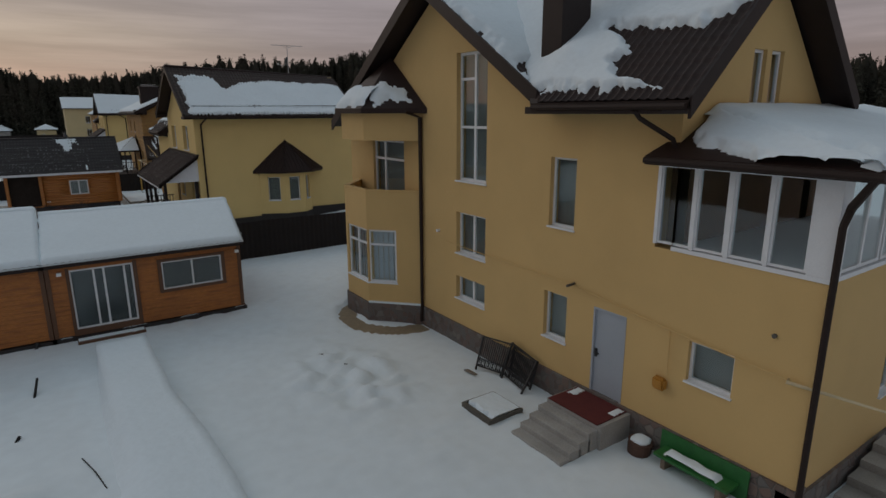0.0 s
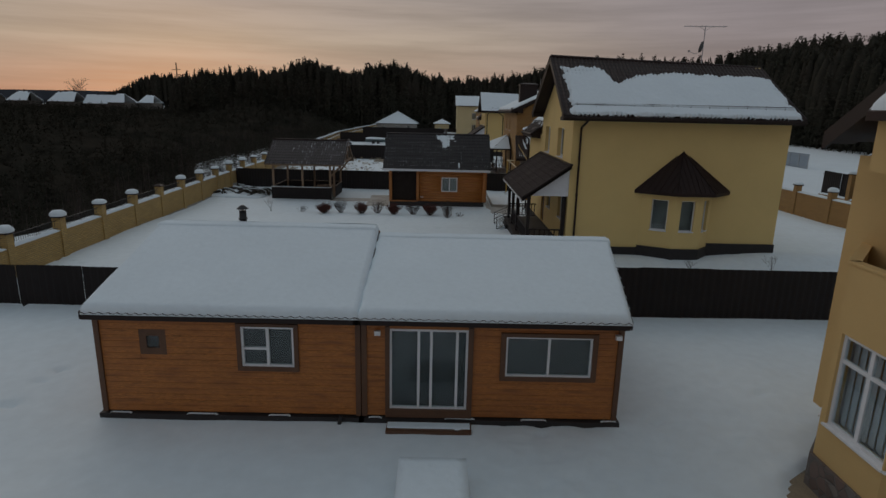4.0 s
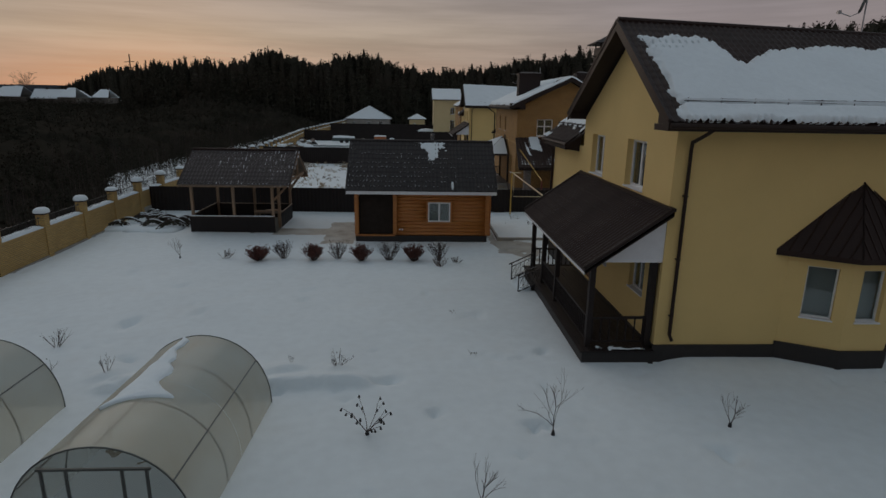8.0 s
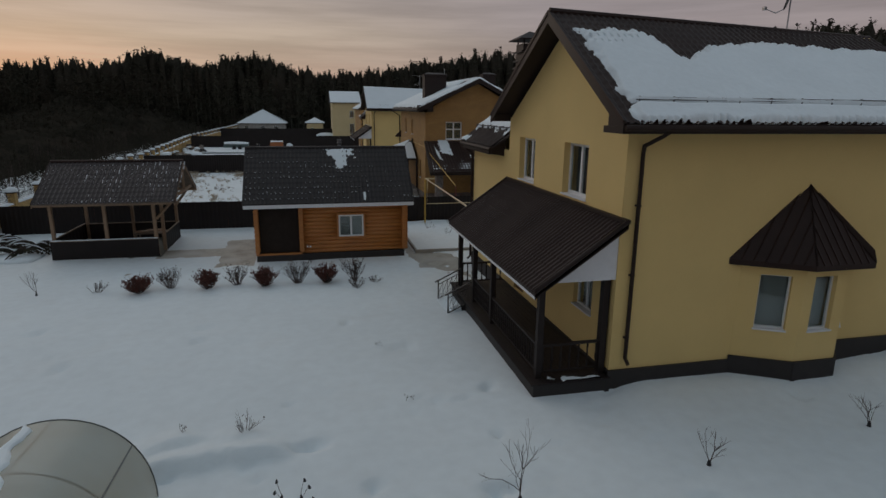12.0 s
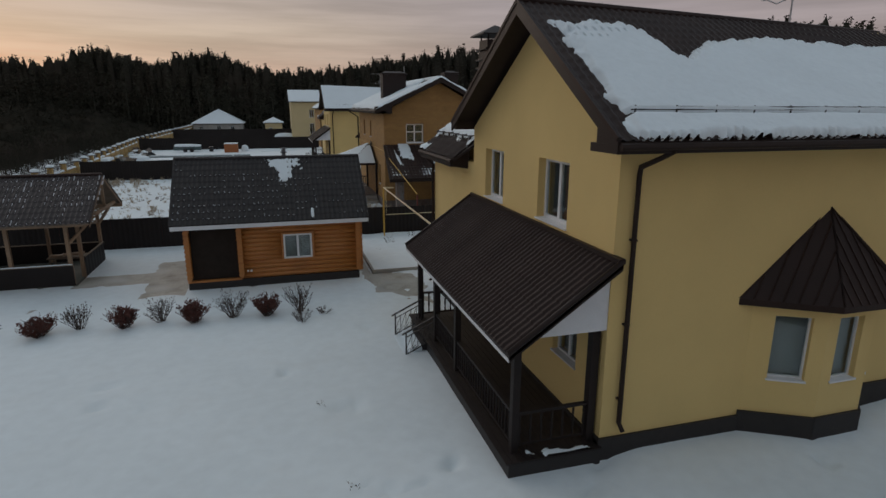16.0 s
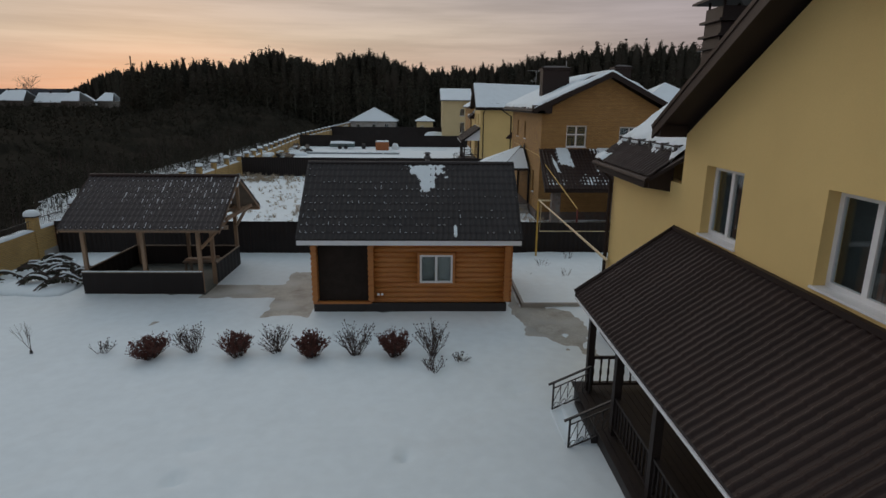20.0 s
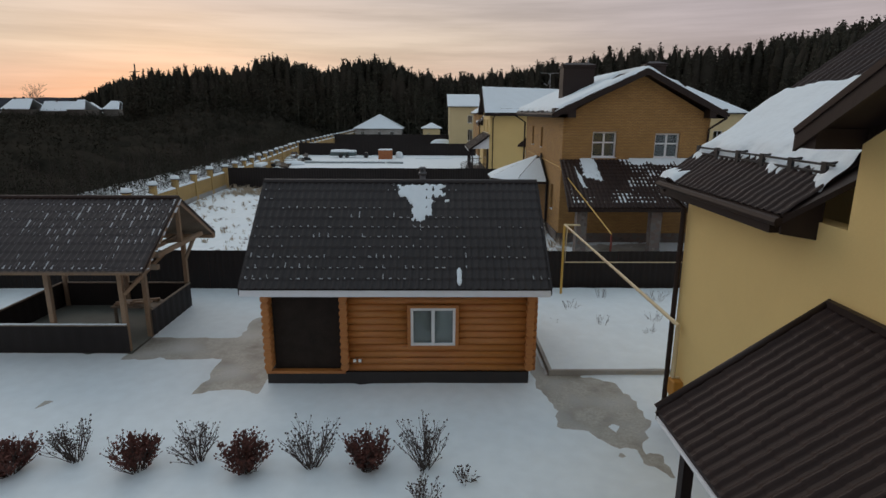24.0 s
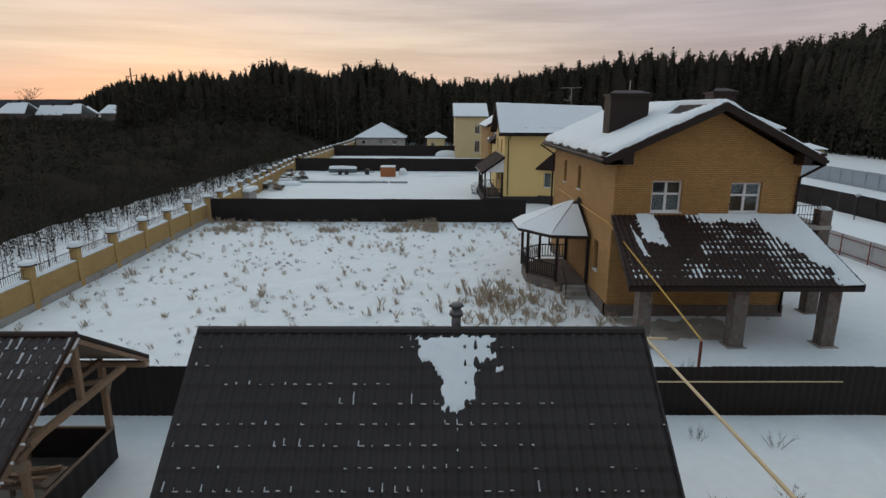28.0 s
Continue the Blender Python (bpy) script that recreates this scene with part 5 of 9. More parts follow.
    gw = part("gable", bm, PLASTER, h)
    for tri in ([(14.9, 8.72), (17.2, 8.72), (17.2, 9.2), (15.8, 10.55), (14.9, 9.72)], [(WX + 0.4, 7.42), (14.9, 7.42), (14.9, 9.72), (WX + 0.4, 8.44)], [(WX, 7.5), (WX + 0.4, 7.5), (WX + 0.4, 8.44), (WX, 8.08)], [(18.9, 7.42), (17.2, 7.42), (17.2, 9.2), (18.9, 7.5)]):
        bm = bmesh.new(); slab(bm, [V(x, SY, z) for x, z in tri], (0, 0.4, 0))
        part("gable", bm, PLASTER, h)
    for x, w in ((15.45, 0.52), (16.18, 0.54)):
        window(gw, V(x, SY, 7.5), X, -Y, w, 1.16, (), recess=0.09, fw=0.06, curtain=3)
    # stone plinth
    bm = bmesh.new()
    obox(bm, V(WX, -36.75, 0), -Y, -X, 0, 12.4, -0.2, 0.74, -0.3, 0.06); obox(bm, V(WX, -49.1, 0), X, -Y, -0.06, 7.3, -0.2, 0.62, -0.3, 0.06)
    part("plinth", bm, STONE, h, "rubble stone plinth")
    # the bay with its balcony
    pts = [(13.13, -36.75), (11.74, -35.3), (11.74, -33.6), (13.13, -32.0)]
    for k, ((x0, y0), (x1, y1)) in enumerate(zip(pts, pts[1:])):
        a, b = V(x0, y0, 0), V(x1, y1, 0)
        u = (b - a).normalized(); n = Vector((u.y, -u.x, 0))
        n = n if n.x < 0 or (k == 2) else -n
        if n.dot(V(-1, 0, 0)) < 0:
            n = -n
        L = (b - a).length
        w0, w1 = ((0.95, L - 0.03), (0.03, L - 0.15), (0.2, L - 0.6))[k]
        bm = bmesh.new()
        walls(bm, a, u, n, L, 3.45, 0.25, [(w0, w1, 1.5, 3.4)], z0=0.72)
        side = part("bay_wall", bm, PLASTER, h)
        window(side, a + u * w0 + Z * 1.5, u, n, w1 - w0, 1.9, (0.5,) if k == 1 else (), ((0, 1, 0.72),), recess=0.06, fw=0.075, curtain=1)
        bm = bmesh.new(); obox(bm, a, u, n, -0.02, L + 0.02, -0.2, 0.74, -0.25, 0.06)
        part("bay_plinth", bm, STONE, h, "rubble stone plinth with snow along its ledge")
        bm = bmesh.new(); obox(bm, a, u, n, 0, L, 3.45, 4.74, -0.14, 0)
        obox(bm, a, u, n, -0.01, L + 0.01, 4.74, 4.79, -0.17, 0.03)
        part("balcony_parapet", bm, PLASTER, h)
        bm = bmesh.new(); obox(bm, a, u, n, 0, L, 6.45, 7.5, -0.2, 0)
        part("bay_band", bm, PLASTER, h)
        if k == 0:
            bm = bmesh.new(); obox(bm, a, u, n, 0, L, 0.745, 0.8, -0.02, 0.075)
            part("ledge_snow", bm, SNOW, h, "thin snow on the plinth ledge")
    bm = bmesh.new(); slab(bm, [V(13.13, -36.5, 3.45), V(11.92, -35.25, 3.45), V(11.92, -33.7, 3.45), V(13.13, -32.3, 3.45)], (0, 0, 0.12))
    part("balcony_floor", bm, WOOD_GREY, h)
    window(wall, V(WX, -33.3, 3.75), -Y, -X, 2.3, 2.65, (0.33,), ((0, 1, 0.74),), recess=0.1, fw=0.08, curtain=3)
    # bay roof
    bm = bmesh.new()
    rim = [V(13.13, -37.1, 7.5), V(11.5, -35.65, 7.5), V(11.5, -33.6, 7.5), V(13.1, -31.8, 7.5)]
    ap = V(13.1, -34.85, 9.25)
    v = [bm.verts.new(p) for p in rim]; t = bm.verts.new(ap); vb = [bm.verts.new(p - Z * 0.16) for p in rim]
    for i in range(3):
        bm.faces.new((v[i], v[i + 1], t)); bm.faces.new((vb[i], vb[i + 1], v[i + 1], v[i]))
    bm.faces.new(vb[::-1])
    part("bay_roof", bm, TILE, h, "small dark brown hipped roof over the bay")
    for i in (0, 1):
        a, b = rim[i], rim[i + 1]
        u = (b - a).normalized(); vv = (ap - (a + b) / 2); vv = (vv - u * vv.dot(u)); lv = vv.length
        L = (b - a).length
        sheet("snow_sheet", a + Z * 0.02, u, vv, L, lv, 30, 24, snow_on(0.13, lambda p, q, L=L, lv=lv: min(0.75 - abs(p - L * (0.62 if i == 0 else 0.45)) / L * 1.5 - 0.5 * q / lv, 1.0 - q, q - 0.12) - 0.05, 31 + i), SNOW, h, "patch of snow on the bay roof")
    # roofs
    def slope(outline, material=TRIM, thick=0.12):
        bm = bmesh.new(); slab(bm, outline, (0, 0, thick)); return part("roof_slope", bm, material, h)
    rx, rz, xe = 15.8, 10.75, 19.2
    ez, ex = 7.45, 12.3
    slope([V(ex, -42.8, ez), V(ex, -46.85, ez), V(rx, -46.85, rz), V(rx, -38.05, rz)])
    slope([V(xe, -31, ez), V(xe, -46.85, ez), V(rx, -46.85, rz), V(rx, -31, rz)])
    zo, oy = 11.05, -37.6
    for sgn, half in ((1, 5.2), (-1, 6.4)):
        y1, zf = oy - sgn * half, zo - 0.652 * half
        slope([V(12.45, oy, zo), V(17.2, oy, zo), V(17.2, y1, zf), V(12.45, y1, zf)])
        vv = (V(0, oy, zo) - V(0, y1, zf)); lv = vv.length
        sheet("tile_sheet", V(12.45, y1, zf + 0.12), X, vv, 4.7, lv, 120, 42, tiles(0.2, 0.35, lv=lv), TILE, h, "stamped dark brown metal roofing", smooth=False)
        bm = bmesh.new()
        slab(bm, [V(12.42, y1 - sgn * 0.05, zf - 0.19), V(12.42, oy, zo - 0.19), V(12.42, oy, zo + 0.2), V(12.42, y1 - sgn * 0.05, zf + 0.2)], (0.06, 0, 0))
        part("verge_board", bm, TRIM, h)
        bm = bmesh.new()
        slab(bm, [V(12.5, y1, zf - 0.05), V(12.5, oy, zo - 0.05), V(13.1, oy, zo - 0.05), V(13.1, y1, zf - 0.05)], (0, 0, 0.04))
        part("verge_soffit", bm, TRIM, h)
        if sgn > 0:
            # thick snow, with a bald dark scrap low down in the valley
            sheet("snow_sheet", V(12.45, y1, zf + 0.14), X, vv, 4.7, lv, 80, 90, snow_on(0.22, lambda p, q: min(p - 0.1, 1.0, q - 0.35) - 2.4 * max(0, 1 - math.hypot((p - 0.75) / 0.62, (q - 0.95) / 0.55)), 41, 1.0), SNOW, h, "thick snow on the steep gable roof")
    vv = V(rx, 0, rz) - V(ex, 0, ez); lv = vv.length
    valley = lambda b: 3.73 + 1.054 * b
    relief = tiles(0.2, 0.35, lv=lv)
    sheet("tile_sheet", V(ex, -46.85, ez + 0.12), Y, vv, 9.0, lv, 225, 46, lambda a, b: relief(a, b) if a < valley(b) + 0.1 else -0.03, TILE, h, "stamped dark brown metal roofing", smooth=False)
    def cover(a, b):
        side = a - float(np.interp(b, [0.3, 0.53, 1.09, 1.6, 2.0, 2.3], [0.75, 1.75, 2.35, 2.2, 2.75, 3.3]))
        upper = b - float(np.interp(a, [0.2, 0.35, 0.9, 2.0, 3.0], [2.6, 2.32, 2.05, 2.16, 2.38]))
        return 1.9 * min(b - 0.3, 0.6, a - 0.12, valley(b) - a + 0.25, max(side, upper))
    drift = lambda a, b: 0.2 * math.exp(-((a - 3.7) / 0.6) ** 2 - ((b - 1.35) / 0.6) ** 2)
    sheet("snow_sheet", V(ex, -46.85, ez + 0.14), Y, vv, 9.0, lv, 180, 100, lambda a, b, f=snow_on(0.19, cover, 43, 1.6): f(a, b) + (drift(a, b) if f(a, b) > 0 else 0), SNOW, h, "thick snow on the west roof slope, worn off near its end")
    for x1, z1 in ((ex, ez), (xe, ez)):
        bm = bmesh.new()
        slab(bm, [V(x1, -46.88, z1 - 0.2), V(rx, -46.88, rz - 0.2), V(rx, -46.88, rz + 0.2), V(x1, -46.88, z1 + 0.2)], (0, 0.06, 0))
        part("verge_board", bm, TRIM, h)
        bm = bmesh.new()
        slab(bm, [V(x1, -46.82, z1 - 0.05), V(rx, -46.82, rz - 0.05), V(rx, -46.2, rz - 0.05), V(x1, -46.2, z1 - 0.05)], (0, 0, 0.04))
        part("verge_soffit", bm, TRIM, h)
    bm = bmesh.new(); box(bm, ex, WX - 0.003, -46.3, -42.6, ez - 0.12, ez + 0.04)
    part("soffit", bm, TRIM, h)
    bm = bmesh.new(); tube(bm, (ex - 0.05, -46.8, ez + 0.02), (ex - 0.05, -42.88, ez + 0.02), 0.06, 8)
    part("gutter", bm, PIPE, h)
    gutter_pipe(h, [(ex - 0.02, -45.7, ez - 0.05), (ex + 0.1, -45.75, ez - 0.2), (WX - 0.2, -46.15, 6.85), (WX - 0.1, -46.2, 6.6)], 0.05)
    gutter_pipe(h, [(12.3, -37.1, 7.4), (13.04, -36.8, 7.2), (13.04, -36.8, 0.75), (13.0, -36.8, 0.2)], 0.055)
    bm = bmesh.new(); box(bm, 13.15, 14.1, -42.85, -42.2, 7.9, 11.8); box(bm, 13.1, 14.15, -42.9, -42.15, 11.8, 11.88)
    part("chimney", bm, TRIM, h, "dark brown sheet-clad chimney")
    # glazed veranda
    ver = part("veranda_base", (lambda b: (box(b, WX - 0.03, EX, -49.13, SY, 4.62, 4.7), b)[1])(bmesh.new()), WHITE, h, "white glazed veranda on the upper floor")
    y = SY + 0.35
    edges = [(-45.87, -46.55), (-46.68, -47.25), (-47.4, -47.99), (-48.12, -48.7)]
    for ya, yb in edges:
        window(ver, V(WX, ya + 0.04, 4.72), -Y, -X, ya - yb + 0.08, 1.62, (), recess=0.02, fw=0.05, sill=False, name="sash")
    bm = bmesh.new()
    for ya, yb in ((-46.58, -46.65), (-47.28, -47.37), (-48.02, -48.09), (-48.74, -49.12), (-45.76, -45.84)):
        obox(bm, V(WX, ya, 4.7), -Y, -X, 0, ya - yb, 0, 1.66, -0.12, 0.01)
    obox(bm, V(WX, -45.76, 4.7), -Y, -X, 0, 3.35, 1.62, 1.8, -0.12, 0.015)
    part("veranda_frame", bm, WHITE, h)
    for i in range(4):
        window(ver, V(WX + 0.4 + i * 1.7, -49.1, 4.72), X, -Y, 1.6, 1.62, (0.5,), recess=0.02, fw=0.06, sill=False, name="sash")
    bm = bmesh.new(); obox(bm, V(WX, -49.1, 4.7), X, -Y, 0.0, 0.38, 0, 1.66, -0.12, 0.012)
    obox(bm, V(WX, -49.1, 4.7), X, -Y, 0.0, 7.2, 1.62, 1.8, -0.12, 0.012)
    part("veranda_frame", bm, WHITE, h)
    bm = bmesh.new()
    rim = [V(12.65, -45.75, 6.53), V(12.65, -49.8, 6.53), V(21.0, -49.8, 6.53), V(21.0, -45.75, 6.53)]
    top = [V(14.15, SY - 0.02, 7.34), V(19.2, SY - 0.02, 7.34)]
    v = [bm.verts.new(p) for p in rim]; vb = [bm.verts.new(p - Z * 0.17) for p in rim]; t = [bm.verts.new(p) for p in top]
    bm.faces.new((v[0], v[1], t[0])); bm.faces.new((v[1], v[2], t[1], t[0])); bm.faces.new((v[2], v[3], t[1])); bm.faces.new(vb[::-1])
    for i in range(4):
        j = (i + 1) % 4
        bm.faces.new((vb[i], vb[j], v[j], v[i]))
    part("veranda_roof", bm, TILE, h, "dark brown roof over the veranda")
    u = (rim[2] - rim[1]).normalized(); vv = top[0] - rim[1]; vv -= u * vv.dot(u)
    sheet("snow_sheet", rim[1] + Z * 0.02 + u * 0.0, u, vv, 8.5, vv.length, 60, 40, snow_on(0.2, lambda a, b: min(a - b * 0.41 + 0.12 - 0.5 * max(0, 1 - abs(b - 0.75) / 0.6), 1.0, b - 0.08) * 1.6, 51, 0.9), SNOW, h, "thick rounded snow on the veranda roof", lip=0.05)
    u = (rim[1] - rim[0]).normalized(); vv = top[0] - rim[0]; vv -= u * vv.dot(u)
    sheet("snow_sheet", rim[0] + Z * 0.02, u, vv, 4.05, vv.length, 90, 44, snow_on(0.17, lambda a, b: 2.0 * min(0.5, a - 0.58, 4.1 - a - b * 2.12, b - float(np.interp(a, [0.5, 0.78, 1.3, 2.03, 2.7], [0.9, 0.52, 0.36, 0.15, -0.2]))), 53, 1.2), SNOW, h, "thick rounded snow on the veranda roof")
    gutter_pipe(h, [(12.58, -49.7, 6.43), (WX + 0.02, -49.24, 5.9), (WX - 0.08, -49.2, 5.6), (WX - 0.08, -49.2, 0.4)], 0.06)
    bm = bmesh.new(); tube(bm, (12.58, -45.8, 6.45), (12.58, -49.8, 6.45), 0.07, 8)
    part("gutter", bm, PIPE, h)
    # service pipes and boxes fixed to the facade
    bm = bmesh.new(); box(bm, WX - 0.18, WX, -46.42, -46.12, 1.58, 1.86); bmesh.ops.bevel(bm, geom=bm.edges[:], offset=0.05, segments=2, affect="EDGES")
    part("gas_box", bm, ORANGE_BOX, h, "small orange gas box")
    bm = bmesh.new(); run(bm, [(WX - 0.06, -46.4, 1.9), (WX - 0.06, -46.4, 2.95), (WX - 0.06, -43.7, 3.24), (WX - 0.06, -38.2, 3.35)], 0.012, 6)
    run(bm, [(WX - 0.06, -46.4, 2.95), (WX - 0.06, -48.72, 2.78)], 0.014, 6)
    part("gas_line", bm, PLASTER, h, "thin painted gas line on the wall")
    bm = bmesh.new(); run(bm, [(WX, -48.72, 2.78), (WX - 0.14, -48.74, 2.78), (13.6, -50.1, 2.6), (18, -61, 2.6)], 0.022, 8)
    part("gas_pipe", bm, GAS_PALE, h, "pale yellow gas pipe leaving the wall")
    bm = bmesh.new(); tube(bm, (WX, -48.4, 3.49), (WX - 0.04, -48.4, 3.49), 0.045, 10); tube(bm, (WX, -43.66, 3.28), (WX - 0.35, -43.75, 3.3), 0.035, 8)
    part("vent_pipe", bm, HATCH_WOOD, h, "short rusty vent stubs")
    bm = bmesh.new(); tube(bm, (WX, -37.75, 3.62), (WX - 0.1, -37.75, 3.62), 0.05, 8)
    part("wall_lamp", bm, WHITE, h, "small white wall fitting")
    return h


house_one()

# entrance steps
st = thing("entrance_steps", "worn concrete entrance steps with a dark red mat", "steps", (12, -44.75, 0))
bm = bmesh.new(); box(bm, 12.07, 13.08, -45.6, -43.95, -0.1, 0.66)
part("landing", bm, CONCRETE, st)
for i in range(4):
    bm = bmesh.new(); box(bm, 10.95 + i * 0.28, 11.3 + i * 0.28, -45.5 + 0.0, -43.92, -0.1, 0.14 + i * 0.135)
    bmesh.ops.bevel(bm, geom=bm.edges[:], offset=0.015, segments=1, affect="EDGES")
    part("step", bm, CONCRETE, st)
bm = bmesh.new(); box(bm, 12.05, 13.06, -45.5, -44.0, 0.66, 0.685)
part("mat", bm, RED_MAT, st, "dark red ribbed mat")
for k, (xa, ya, lu, lv) in enumerate(((12.6, -44.3, 0.46, 0.28), (12.62, -45.5, 0.44, 0.24))):
    sheet("snow_patch", (xa, ya, 0.686), X, Y, lu, lv, 12, 10, lambda a, b, lu=lu, lv=lv: 0.012 if min(a, lu - a, b, lv - b) > 0.03 + 0.03 * noise.noise((a * 9, b * 9, k)) else -0.02, SNOW, st, "thin patch of snow beside the door")
# covered well hatch
ht = thing("hatch", "low weathered timber hatch with a snow-covered lid", "hatch", (11.25, -42.8, 0))
for (x0, x1, y0, y1) in ((10.74, 11.78, -42.33, -42.27), (10.72, 11.8, -43.4, -43.34), (10.74, 10.83, -43.34, -42.33), (11.73, 11.78, -43.34, -42.33)):
    bm = bmesh.new(); box(bm, x0, x1, y0, y1, 0.0, 0.2)
    part("frame_board", bm, HATCH_WOOD, ht)
sheet("snow_lid", (10.83, -43.34, 0.13), X, Y, 0.9, 1.01, 26, 26, lambda a, b: 0.1 + 0.012 * fbm(a * 3, b * 3, 2) if a > 0.09 + 0.07 * noise.noise((b * 6, 2, 0)) else 0.015, SNOW, ht, "flat snow covering the lid")
bm = bmesh.new(); slab(bm, [(12.0, -40.65, 0.1), (12.12, -40.7, 0.1), (12.12, -41.15, 0.13), (12.03, -41.1, 0.12)], (0, 0, 0.03))
whole("loose_plank", bm, WOOD_GREY, "short weathered plank lying on the snow", "plank")
# iron railing sections leaning by the wall
gr = thing("iron_grille", "black wrought iron railing sections leaning by the plinth", "railing", (12.6, -41.8, 0))
for a, b, c, d in (((12.36, -40.75, 0.06), (12.62, -41.6, 0.06), (12.78, -40.6, 0.98), (12.97, -41.62, 1.04)), ((12.66, -41.5, 0.06), (12.44, -42.62, 0.05), (12.98, -41.66, 1.08), (12.9, -42.72, 0.93)), ((12.8, -41.7, 0.06), (12.76, -42.6, 0.05), (13.0, -41.7, 1.0), (12.98, -42.66, 0.88))):
    a, b, c, d = Vector(a), Vector(b), Vector(c), Vector(d)
    for h in (0.13, 0.34, 0.97):
        bm = bmesh.new(); beam(bm, a.lerp(c, h), b.lerp(d, h), 0.03)
        part("rail", bm, BLACK, gr)
    for p, q in ((a, c), (b, d)):
        bm = bmesh.new(); beam(bm, p, q, 0.045)
        part("post", bm, BLACK, gr)
    for i in range(1, 14):
        bm = bmesh.new(); beam(bm, a.lerp(b, i / 14).lerp(c.lerp(d, i / 14), 0.13), a.lerp(b, i / 14).lerp(c.lerp(d, i / 14), 0.97), 0.018)
        part("baluster", bm, BLACK, gr)
    for i in range(7):
        p0, p1 = a.lerp(b, i / 7), a.lerp(b, (i + 1) / 7)
        q0, q1 = c.lerp(d, i / 7), c.lerp(d, (i + 1) / 7)
        bm = bmesh.new()
        loop = [(p0.lerp(q0, 0.235)).lerp(p1.lerp(q1, 0.235), 0.5 + 0.42 * math.cos(w * 0.785)) + (q0 - p0) * 0.085 * math.sin(w * 0.785) for w in range(9)]
        run(bm, loop, 0.009, 5)
        part("scroll", bm, BLACK, gr)
# bench with its green back
bn = thing("bench", "old green bench with snow along its seat", "bench", (12.85, -47.4, 0))
bm = bmesh.new(); slab(bm, [(13.02, -46.45, 0.1), (13.02, -48.35, 0.1), (13.06, -48.35, 0.72), (13.06, -46.45, 0.72)], (-0.03, 0, 0))
part("back", bm, GREEN, bn)
bm = bmesh.new(); box(bm, 12.55, 12.98, -48.2, -46.6, 0.36, 0.42)
part("seat", bm, GREEN, bn)
for y in (-46.8, -48.0):
    bm = bmesh.new(); box(bm, 12.6, 12.93, y - 0.05, y + 0.05, 0.0, 0.36)
    part("leg", bm, WOOD_GREY, bn)
sheet("snow_strip", (12.62, -47.95, 0.42), X, Y, 0.26, 1.2, 6, 20, snow_on(0.09, lambda a, b: min(0.13 - abs(a - 0.13), 0.55 - abs(b - 0.6)) * 4, 3), SNOW, bn, "snow strip on the seat")
bm = bmesh.new(); tube(bm, (12.75, -46.1, 0.0), (12.78, -46.12, 0.36), 0.24, 12, 0.27)
pot = whole("planter", bm, mat("rusty_brown_pot", (0.09, 0.045, 0.03), 0.8, var=0.3), "rusty brown planter by the steps", "planter")
bm = bmesh.new(); snow_cap(bm, (12.78, -46.12, 0.36), 0.2, 0.09)
part("snow_cap", bm, SNOW, pot, "", True)
# side stair by the south wall
ss = thing("side_stair", "snowy concrete steps beside the south wall", "steps", (15.6, -49.8, 0))
for i in range(4):
    bm = bmesh.new(); box(bm, 14.5 + i * 0.55, 15.05 + i * 0.55, -50.4, -49.25, -0.1, 0.2 + i * 0.17)
    part("step", bm, CONCRETE, ss)

# ---- long timber shed of two modules ----
def plank_front(parent, x0, x1, z0, z1, y, holes, material, pitch=0.145, name="plank"):
    """Horizontal boards with small gaps, cut round the openings. Each board is a piece."""
    cache = {}
    rnd = random.Random(int(x0 * 10) + 99)
    z = z0
    while z < z1 - 0.02:
        top = min(z + pitch, z1)
        cuts = sorted([(h[0], h[1]) for h in holes if h[2] < top - 0.02 and h[3] > z + 0.02])
        spans, a = [], x0
        for c0, c1 in cuts:
            if c0 > a:
                spans.append((a, c0))
            a = max(a, c1)
        if a < x1:
            spans.append((a, x1))
        for a, b in spans:
            key = (round(b - a, 3), round(top - z, 3))
            if key not in cache:
                bm = bmesh.new()
                w, hgt = key
                pr = [(0, 0.0), (-0.012, 0.004), (-0.014, hgt * 0.5), (-0.012, hgt - 0.004), (0, hgt - 0.0)]
                l = [bm.verts.new((0, p, q)) for p, q in pr]; r = [bm.verts.new((w, p, q)) for p, q in pr]
                for i in range(4):
                    bm.faces.new((l[i], r[i], r[i + 1], l[i + 1]))
                bm.faces.new(l); bm.faces.new(r[::-1])
                me = bpy.data.meshes.new(name); bm.to_mesh(me); bm.free(); me.materials.append(material)
                cache[key] = me
            piece(name, cache[key], parent, Matrix.Translation((a, y + rnd.uniform(-0.002, 0.002), z)))
        z = top


